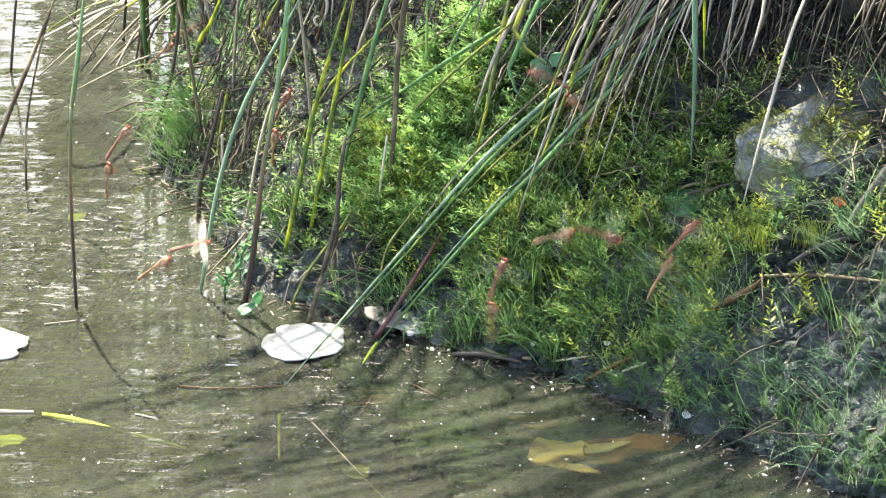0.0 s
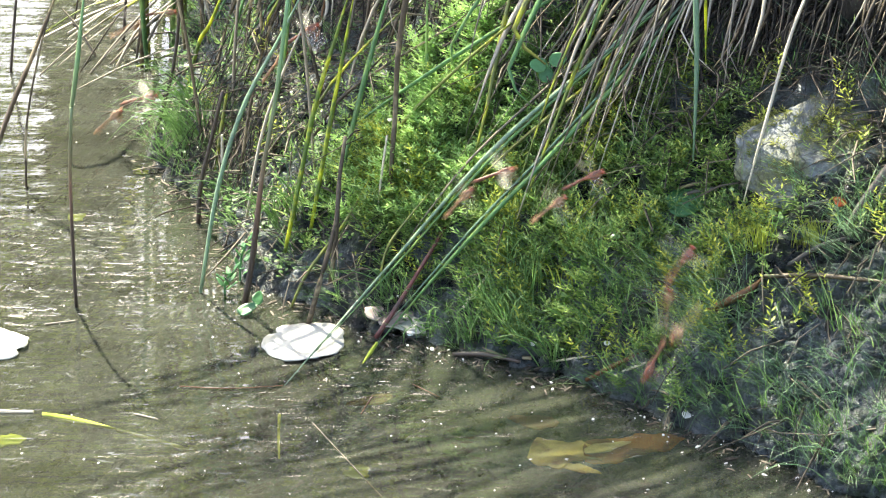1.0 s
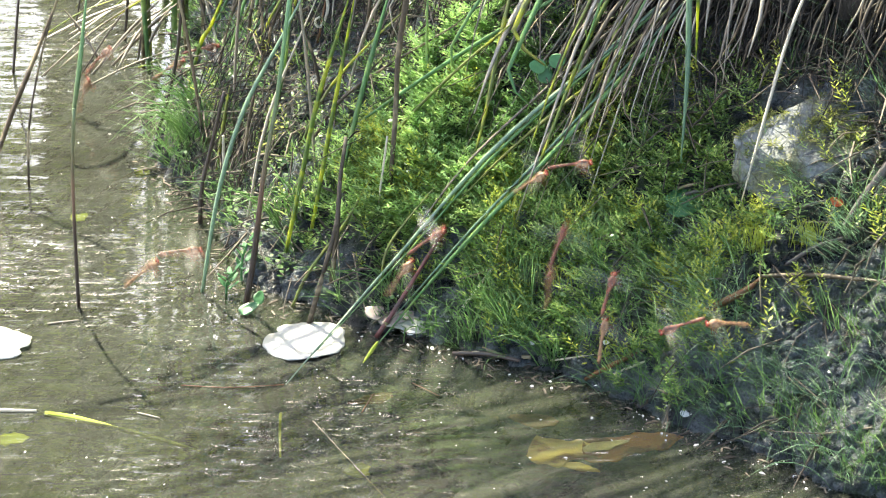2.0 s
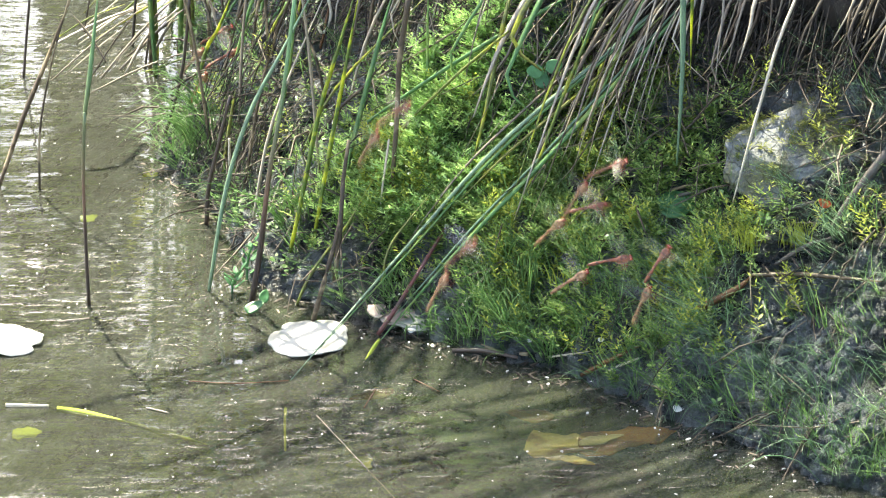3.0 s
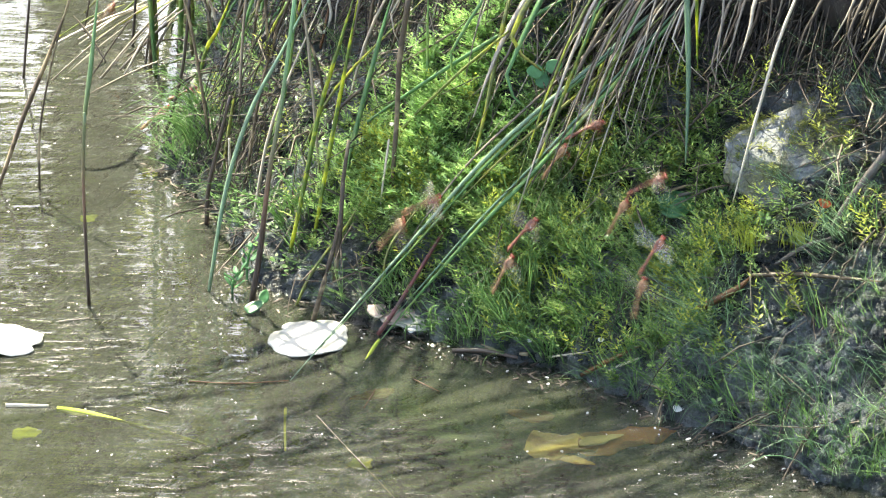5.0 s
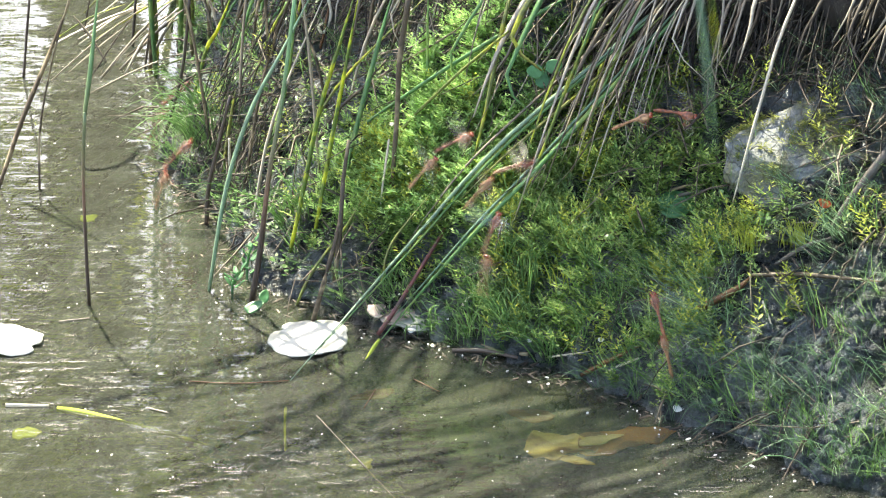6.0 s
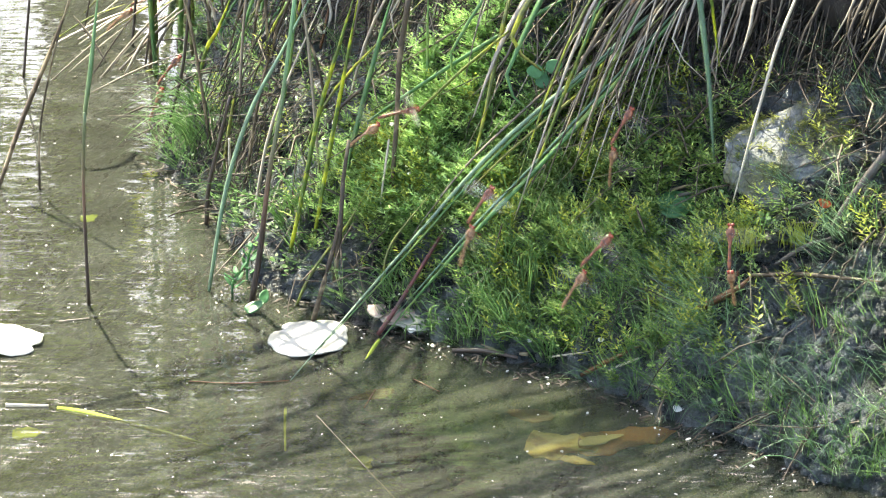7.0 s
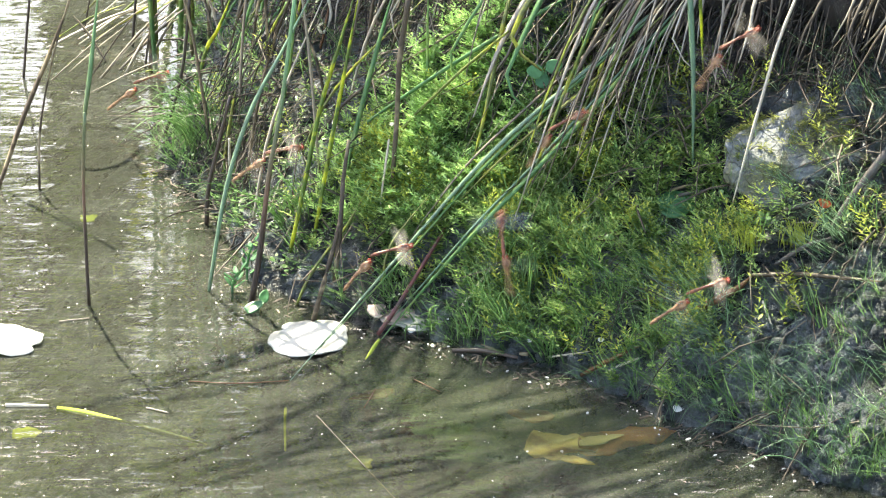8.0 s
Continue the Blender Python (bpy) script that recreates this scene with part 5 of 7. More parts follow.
stalk("floating_straw", [lifted((-0.105, -0.199, 0), -0.0005), lifted((-0.072, -0.268, 0), -0.0005), lifted((-0.038, -0.338, 0), -0.0005)], (0.0007, 0.0005), "dead", "thin pale stem lying just under the surface", "floating stems")
stalk("floating_straw", [lifted((-0.132, -0.183, 0), -0.002), lifted((-0.131, -0.215, 0), -0.003), lifted((-0.129, -0.252, 0), -0.004)], (0.0013, 0.0009), "float_yellow", "thin yellow strip just below the pond surface", "floating stems")
for at, l, w, turn, m, lab in (((-0.060, -0.160, -0.0012), 0.040, 0.016, 200, "rust", "brown leaf sunken in murky water"), ((-0.066, -0.278, -0.0012), 0.022, 0.020, 70, "reed_olive", "small olive-yellow leaf sunken in murky water"),
                               ((0.072, -0.196, -0.0012), 0.040, 0.022, 160, "rust", "brown leaf sunken near the bank"), ((-0.343, -0.228, -0.001), 0.024, 0.020, 10, "float_yellow", "small yellow-green leaf floating on the pond"),
                               ((-0.335, 0.20, -0.001), 0.018, 0.016, 40, "float_yellow", "small yellow-green leaf floating in open water"), ((-0.286, 0.305, -0.001), 0.014, 0.016, 80, "float_yellow", "small yellow-green leaf floating in open water")):
    leaf("sunken_leaf", at, l, w, turn, m, lab, seed=int(l * 1e4), lobes=0.2, curl=0.15, n=10)


# ---- petals, crumbs and white glint specks along the water's edge ----
def crumbs():
    r = np.random.default_rng(8)
    n = 420
    k = r.integers(5, 20, n)
    f = r.random(n)
    a, b = SHORE[k], SHORE[k + 1]
    x = a[:, 0] + (b[:, 0] - a[:, 0]) * f + r.normal(-0.006, 0.012, n)
    y = a[:, 1] + (b[:, 1] - a[:, 1]) * f + r.normal(-0.006, 0.012, n)
    z = np.maximum(bank_z(x, y), 0.0) + 0.0006
    p = np.zeros((n, 8))
    p[:, 0], p[:, 1], p[:, 2], p[:, 3] = x, y, z, r.uniform(0, 6.28, n)
    p[:, 4], p[:, 5], p[:, 6], p[:, 7] = 0, 0, r.uniform(0.4, 1.5, n), r.integers(0, 3, n)
    forms = []
    for s in range(3):
        q = random.Random(s)
        l, w, h = 0.0034 * q.uniform(0.7, 1.3), 0.0007, 0.0005
        v = [(-l, -w, 0), (l, -w * 0.6, 0), (l * 0.8, w, 0), (-l * 0.7, w * 0.8, 0), (-l * 0.6, -w * 0.5, h), (l * 0.5, -w * 0.3, h), (l * 0.4, w * 0.5, h), (-l * 0.4, w * 0.4, h)]
        forms.append((v, [(4, 5, 6, 7), (0, 1, 5, 4), (1, 2, 6, 5), (2, 3, 7, 6), (3, 0, 4, 7)]))
    scatter("shore_crumbs", forms, p, MAT["litter"], "small wet plant crumbs along the waterline", "debris")


def petals_and_glints():
    """Pale petals washed up along the waterline, and wet glints added as white specks."""
    r = np.random.default_rng(18)
    n = 170
    k = r.integers(11, 20, n)
    f = r.random(n)
    a, b = SHORE[k], SHORE[k + 1]
    off = r.normal(0.004, 0.014, n)
    x, y = a[:, 0] + (b[:, 0] - a[:, 0]) * f - 0.7 * off, a[:, 1] + (b[:, 1] - a[:, 1]) * f - 0.7 * off + 0.004
    p = np.zeros((n, 8))
    p[:, 0], p[:, 1], p[:, 2], p[:, 3] = x, y, np.maximum(bank_z(x, y), 0.0) + 0.0006, r.uniform(0, 6.28, n)
    p[:, 6], p[:, 7] = r.uniform(0.25, 1.0, n) ** 3 * 1.2, r.integers(0, 2, n)
    forms = []
    for l, w in ((0.0016, 0.0012), (0.0026, 0.0010)):
        ring = [(math.cos(i * math.pi / 3), math.sin(i * math.pi / 3)) for i in range(6)]
        v = [(c * l, q * w, 0.0) for c, q in ring] + [(c * l * 0.5, q * w * 0.5, 0.0008) for c, q in ring]
        forms.append((v, [(i, (i + 1) % 6, 6 + (i + 1) % 6, 6 + i) for i in range(6)] + [(6, 7, 8, 9), (6, 9, 10, 11)]))
    scatter("shore_froth", forms, p, MAT["petal"], "pale petal crumbs and white glint specks along the waterline", "debris")


crumbs()
petals_and_glints()


def specks():
    """Tiny white flakes on the water that stand in for sun glints."""
    r = np.random.default_rng(12)
    n = 2100
    x, y = r.uniform(-0.55, 0.36, n), r.uniform(-0.36, 0.80, n)
    keep = (inland(x, y) < -0.004)
    x, y = x[keep], y[keep]
    n = len(x)
    p = np.zeros((n, 8))
    p[:, 0], p[:, 1], p[:, 2], p[:, 3] = x, y, 0.0002, r.uniform(0, 6.28, n)
    p[:, 6], p[:, 7] = r.uniform(0.3, 1.0, n) ** 4 * 0.85, r.integers(0, 2, n)
    forms = []
    for k, l in ((0, 0.0011), (1, 0.0022)):
        v, f = [], []
        for i in range(6):
            a = i * math.pi / 3
            v.append((math.cos(a) * l, math.sin(a) * 0.0009, 0.0))
        for i in range(6):
            a = i * math.pi / 3
            v.append((math.cos(a) * l * 0.5, math.sin(a) * 0.00045, 0.0006))
        f = [(i, (i + 1) % 6, 6 + (i + 1) % 6, 6 + i) for i in range(6)] + [(6, 7, 8, 9), (6, 9, 10, 11)]
        forms.append((v, f))
    scatter("floating_specks", forms, p, MAT["petal"], "tiny white specks added as sun glints on the pond", "debris")


specks()

for at, size, turn in (((-0.027, -0.054, 0.007), 0.007, 20), ((-0.009, -0.073, 0.002), 0.005, 70), ((-0.032, 0.053, 0.117), 0.003, 10), ((-0.030, 0.048, 0.112), 0.0035, 60), ((-0.046, 0.111, 0.133), 0.005, 30),
                       ((0.196, -0.205, 0.010), 0.010, 10), ((0.075, -0.097, 0.019), 0.006, 40), ((0.063, -0.089, 0.017), 0.006, 90), ((0.135, -0.120, 0.031), 0.006, 15), ((-0.150, 0.131, 0.048), 0.008, 80), ((-0.032, 0.237, 0.196), 0.008, 0)):
    leaf("fallen_petal", at, size, size * 0.7, turn, "petal", "fallen white petal on the bank", "petal", tilt=(30, 0), seed=int(size * 1e4), curl=0.3, n=5, group="fallen petals")


# ---- trees across the pond ----
def tree(at, height, crown, seed, leaves, label):
    r = random.Random(seed)
    base = new("tree")
    base.location = at
    tagged(base, label, "tree", "trees across the pond")
    top = Vector((r.uniform(-0.4, 0.4), r.uniform(-0.4, 0.4), height * 0.75))
    part("trunk", tube_mesh("trunk", [(0, 0, -0.3), top * 0.5 + Vector((0.15, 0, 0)), top], (0.16, 0.11, 0.04), 10, 8, 0.15, seed), MAT["tree_bark"], base)
    tips = []
    for i in range(13):
        s = top * r.uniform(0.62, 1.0)
        a = r.uniform(0, 6.28)
        e = s + Vector((math.cos(a), math.sin(a), r.uniform(0.2, 0.8))) * crown * r.uniform(0.5, 1.0)
        part("limb", tube_mesh("limb", [s, s.lerp(e, 0.5) + Vector((0, 0, 0.1)), e], (0.045, 0.03, 0.012), 6, 6), MAT["tree_bark"], base)
        tips += [s.lerp(e, k) for k in (0.45, 0.7, 0.9, 1.0)]
    v, f = [], []
    for c in tips:
        for j in range(leaves):
            p = c + Vector((r.gauss(0, 1), r.gauss(0, 1), r.gauss(0, 0.7))) * crown * 0.10
            u = Vector((r.gauss(0, 1), r.gauss(0, 1), r.gauss(0, 1))).normalized()
            w = u.orthogonal().normalized()
            s = r.uniform(0.06, 0.13)
            b = len(v)
            v += [p, p + u * s + w * s * 0.5, p + u * s * 2, p + u * s - w * s * 0.5]
            f.append((b, b + 1, b + 2, b + 3))
    part("crown", mesh_of("crown", v, f, False), MAT["tree_leaf"], base)


for i, (x, y, h, c) in enumerate(((-3.6, 6.2, 5.8, 1.6), (-1.15, 6.4, 5.8, 1.5), (-2.3, 7.2, 6.6, 1.6), (-0.1, 6.0, 5.6, 1.5), (0.9, 6.8, 6.2, 1.7), (2.1, 5.8, 5.6, 1.6), (3.6, 7.0, 6.2, 1.8), (-5.4, 7.2, 6.0, 1.8),
                                  (0.2, 8.6, 7.6, 2.0), (-3.0, 9.0, 8.0, 2.0), (-0.7, 7.6, 6.8, 1.8), (-1.6, 9.4, 8.4, 2.1), (-1.75, 7.3, 3.4, 1.0))):
    tree((x, y, max(float(bank_z(x, y)[0]), -0.3)), h, c, 60 + i, 9 if h < 4 else 24 if x < -0.3 else 80, "sunlit leafy green tree across the pond")


# ---- dragonflies flying linked in pairs ----
def ellipsoid(bm, c, r, seg=12):
    g = bmesh.ops.create_uvsphere(bm, u_segments=seg, v_segments=8, radius=1.0)
    for v in g["verts"]:
        v.co = Vector((v.co.x * r[0], v.co.y * r[1], v.co.z * r[2])) + Vector(c)
    for f in bm.faces:
        f.smooth = True


def wing_mesh(length, chord, sweep):
    """A narrow wing along +y from its root, with a pale stigma corner and slight camber."""
    v, f = [], []
    n = 9
    for i in range(n + 1):
        k = i / n
        c = chord * (0.35 + 0.65 * math.sin(math.pi * min(0.12 + k * 0.72, 1.0))) * (1.0 if k < 0.85 else 1.0 - 0.75 * ((k - 0.85) / 0.15) ** 2)
        x0 = sweep * length * k
        for s, z in ((0.38, 0.0), (0.0, 0.00015), (-0.62, 0.0)):
            v.append((x0 + c * s, length * k, z))
    for i in range(n):
        for j in range(2):
            a = i * 3 + j
            f.append((a, a + 1, a + 4, a + 3))
    m = len(v)
    v += [(x, y, z - 0.00012) for x, y, z in v]
    f += [tuple(q + m for q in reversed(g)) for g in list(f)]
    return mesh_of("wing", v, f)


def abdomen_mesh():
    pts = [(-0.003, 0, 0.0005), (-0.010, 0, 0.001), (-0.020, 0, 0.0), (-0.029, 0, -0.001)]
    return tube_mesh("abdomen", pts, (0.0024, 0.0016, 0.0012, 0.0012, 0.0015, 0.0017, 0.0010), 18, 9)


def leg_mesh(x, side):
    return tube_mesh("leg", [(x, side * 0.0012, -0.002), (x + 0.001, side * 0.004, -0.004), (x - 0.001, side * 0.0045, -0.008)], (0.0003, 0.0002), 6, 4)


def thorax_mesh():
    bm = bmesh.new()
    ellipsoid(bm, (0.0008, 0, 0), (0.0062, 0.0035, 0.0042))
    ellipsoid(bm, (0.0045, 0, 0.0004), (0.0020, 0.0018, 0.0020))
    me = bpy.data.meshes.new("dragonfly")
    bm.to_mesh(me)
    bm.free()
    return me


def head_mesh():
    bm = bmesh.new()
    ellipsoid(bm, (0.0072, 0, 0.0), (0.0016, 0.0022, 0.0018))
    me = bpy.data.meshes.new("head")
    bm.to_mesh(me)
    bm.free()
    return me


def eye_mesh(side):
    bm = bmesh.new()
    ellipsoid(bm, (0.0076, side * 0.0015, 0.0007), (0.0016, 0.0015, 0.0017))
    me = bpy.data.meshes.new("eye")
    bm.to_mesh(me)
    bm.free()
    return me


BODY, HEAD, TAIL = thorax_mesh(), head_mesh(), abdomen_mesh()
EYES = [eye_mesh(1), eye_mesh(-1)]
LEGS = [leg_mesh(x, s) for x in (0.003, 0.001, -0.001) for s in (1, -1)]
FORE, HIND = wing_mesh(0.028, 0.0066, 0.06), wing_mesh(0.027, 0.0085, -0.10)


def dragonfly(pair, m, mat, label, wing="wing"):
    me = BODY.copy()
    body = part("dragonfly", me, MAT[mat], pair, label)
    body.matrix_local = m
    for name, mesh, mm in (("head", HEAD, mat), ("abdomen", TAIL, mat), ("eye", EYES[0], "eye"), ("eye", EYES[1], "eye")):
        part(name, mesh.copy(), MAT[mm], body)
    for mesh in LEGS:
        part("leg", mesh, MAT["eye"], body)
    wings = []
    for mesh, x in ((FORE, 0.0022), (HIND, -0.0016)):
        for side in (1, -1):
            w = part("wing", mesh.copy(), MAT[wing], body, "clear veined wing")
            wings.append((w, x, side))
    return wings


def dragonfly_pair(i):
    pair = new("dragonfly_pair")
    tagged(pair, "two linked dragonflies in flight, red one leading a brown one", "dragonfly pair", "dragonfly pairs")
    lead = dragonfly(pair, pose(0.024, 0, 0.002, 0, 8, 0), "red", "red dragonfly", "wing_glassy" if i == 6 else "wing")
    rear = dragonfly(pair, pose(-0.013, 0, -0.005, 0, (-28, -10, -20, -34, -14, -24, -17, -30)[i], 0), "ochre", "orange-brown dragonfly")
    return pair, lead + rear


pairs, wing_sets = [], []
for i in range(8):
    thing, wings = dragonfly_pair(i)
    pairs.append(thing)
    wing_sets.append(wings)

# leaves that sway under the overhang, hung from their roots
swing = (0.202, -0.038, 0.424)
tip_drop = [(0, 0, 0), (-0.001, -0.004, -0.09), (0.001, -0.006, -0.18), (0.0, 0.0, -0.267)]
hanging = reed("hanging_reed", tip_drop, 0.0075, "reed_teal", "blue-green leaf hanging and swaying under the overhang", group="hanging leaves", taper=0.25)
hanging.location = swing
hanging_short = reed("hanging_reed", [(0.004, 0, 0), (0.007, -0.004, -0.08), (0.010, -0.002, -0.178)], 0.0055, "reed_yellow", "yellow leaf hanging and swaying under the overhang", group="hanging leaves", taper=0.25)
hanging_short.location = swing


def fly(x, y, z, turn):
    """Pose of a pair: turn is its heading on the upright plane that faces the open water."""
    a = radians(turn)
    way = (Vector((1, 0, 0)) * math.cos(a) + Vector((0, 0.34, 0.94)) * math.sin(a)).normalized()
    lift = Vector((-0.16, -0.25, 0.96))
    lift = (lift - way * lift.dot(way)).normalized()
    m = Matrix((way, lift.cross(way), lift)).transposed().to_4x4()
    m.translation = (x, y, z)
    return m


def sway(a, b=0.0):
    return pose(*swing, b, -a, 0)


def hover(rows, seed):
    """Adds the tremble of hovering flight between the rows."""
    r = random.Random(seed)
    out = []
    for (t, m), (t2, m2) in zip(rows, rows[1:]):
        out.append((t, m))
        n = int(round((t2 - t) * 30))
        for k in range(1, n):
            q = m.lerp(m2, k / n) @ pose(r.gauss(0, 0.0022), r.gauss(0, 0.0014), r.gauss(0, 0.0020), r.gauss(0, 7), r.gauss(0, 7), r.gauss(0, 7))
            out.append((t + (t2 - t) * k / n, q))
    return out + [rows[-1]]


def motions():
    walk(pairs[0], hover([(0.000, fly(0.042, -0.104, 0.066, 72)), (0.100, fly(0.063, -0.125, 0.056, 70)), (0.200, fly(0.060, -0.132, 0.048, 50)),
         (0.300, fly(0.051, -0.095, 0.076, 39)), (0.400, fly(0.025, -0.082, 0.076, 63)), (0.500, fly(0.010, -0.062, 0.077, 51)),
         (0.600, fly(0.011, -0.057, 0.090, 34)), (0.700, fly(0.004, -0.051, 0.095, 36)), (0.800, fly(0.013, -0.048, 0.112, 37)),
         (0.900, fly(0.016, -0.025, 0.117, 45)), (1.000, fly(0.030, -0.022, 0.129, 23)), (1.100, fly(0.063, -0.007, 0.138, 15)),
         (1.200, fly(0.069, -0.010, 0.137, 18)), (1.300, fly(0.069, -0.002, 0.146, 23)), (1.400, fly(0.069, 0.004, 0.158, 13)),
         (1.500, fly(0.069, 0.004, 0.157, 18)), (1.600, fly(0.076, 0.006, 0.160, 7)), (1.700, fly(0.085, -0.006, 0.152, 6)),
         (2.070, fly(0.093, -0.026, 0.141, 14)), (2.430, fly(0.148, -0.089, 0.122, 20)), (2.800, fly(0.115, -0.059, 0.113, 24)),
         (2.900, fly(0.108, -0.060, 0.117, 14)), (3.000, fly(0.110, -0.058, 0.118, 16)), (3.100, fly(0.147, -0.082, 0.122, 28)),
         (3.200, fly(0.156, -0.117, 0.109, 83)), (3.300, fly(0.148, -0.097, 0.117, 79)), (3.400, fly(0.139, -0.061, 0.126, 33)),
         (3.500, fly(0.133, -0.070, 0.117, 11)), (3.600, fly(0.138, -0.031, 0.148, 24)), (3.700, fly(0.132, -0.056, 0.128, 34)),
         (3.800, fly(0.099, -0.076, 0.114, 65)), (3.900, fly(0.097, -0.077, 0.116, 60)), (4.000, fly(0.094, -0.105, 0.086, 69)),
         (4.100, fly(0.134, -0.126, 0.101, 23)), (4.133, fly(0.130, -0.120, 0.105, 26)), (4.167, fly(0.104, -0.055, 0.123, 43)),
         (4.200, fly(0.100, -0.044, 0.126, 46)), (4.233, fly(0.106, -0.050, 0.128, 49)), (4.267, fly(0.146, -0.058, 0.131, 74)),
         (4.300, fly(0.152, -0.060, 0.131, 79)), (4.333, fly(0.146, -0.056, 0.134, 74)), (4.367, fly(0.108, -0.025, 0.143, 35)),
         (4.400, fly(0.102, -0.022, 0.146, 29)), (4.500, fly(0.098, -0.013, 0.152, 39)), (4.600, fly(0.098, -0.001, 0.161, 26)),
         (4.700, fly(0.093, -0.007, 0.154, 34)), (5.070, fly(0.117, -0.000, 0.165, 29)), (5.430, fly(0.096, -0.004, 0.157, 24)),
         (5.800, fly(0.054, 0.039, 0.181, 18)), (5.833, fly(0.064, 0.040, 0.180, 18)), (5.867, fly(0.124, 0.022, 0.185, 16)),
         (5.900, fly(0.133, 0.015, 0.187, 16)), (5.933, fly(0.140, 0.014, 0.187, 14)), (5.967, fly(0.179, -0.017, 0.195, -3)),
         (6.000, fly(0.185, -0.022, 0.197, -5)), (6.033, fly(0.175, -0.019, 0.189, -0)), (6.067, fly(0.107, -0.019, 0.150, 45)),
         (6.100, fly(0.096, -0.022, 0.145, 53)), (6.200, fly(0.108, -0.050, 0.128, 74)), (6.300, fly(0.120, -0.039, 0.139, 49)),
         (6.333, fly(0.120, -0.035, 0.143, 42)), (6.367, fly(0.123, 0.002, 0.168, -0)), (6.400, fly(0.123, 0.008, 0.172, -5)),
         (6.500, fly(0.106, 0.016, 0.173, 22)), (6.600, fly(0.116, 0.006, 0.166, -24)), (6.633, fly(0.108, 0.004, 0.162, -18)),
         (6.667, fly(0.057, -0.008, 0.139, 12)), (6.700, fly(0.049, -0.013, 0.136, 15)), (6.733, fly(0.058, -0.009, 0.136, 16)),
         (6.767, fly(0.114, -0.019, 0.150, 27)), (6.800, fly(0.123, -0.022, 0.153, 31)), (6.900, fly(0.148, -0.048, 0.148, 74)),
         (7.000, fly(0.150, -0.013, 0.169, 63)), (7.033, fly(0.144, -0.016, 0.164, 65)), (7.067, fly(0.110, -0.036, 0.138, 73)),
         (7.100, fly(0.105, -0.037, 0.133, 74)), (7.200, fly(0.092, -0.083, 0.113, 58)), (7.300, fly(0.119, -0.057, 0.115, 49)),
         (7.400, fly(0.122, -0.036, 0.142, 58)), (7.500, fly(0.129, -0.016, 0.158, 50)), (7.600, fly(0.130, 0.004, 0.170, 41)),
         (7.700, fly(0.133, 0.009, 0.176, 31)), (7.800, fly(0.149, -0.007, 0.174, 4)), (7.833, fly(0.142, -0.002, 0.171, 8)),
         (7.867, fly(0.098, 0.004, 0.164, 29)), (7.900, fly(0.091, 0.002, 0.164, 32)), (8.000, fly(0.098, 0.008, 0.169, 31))], 1))
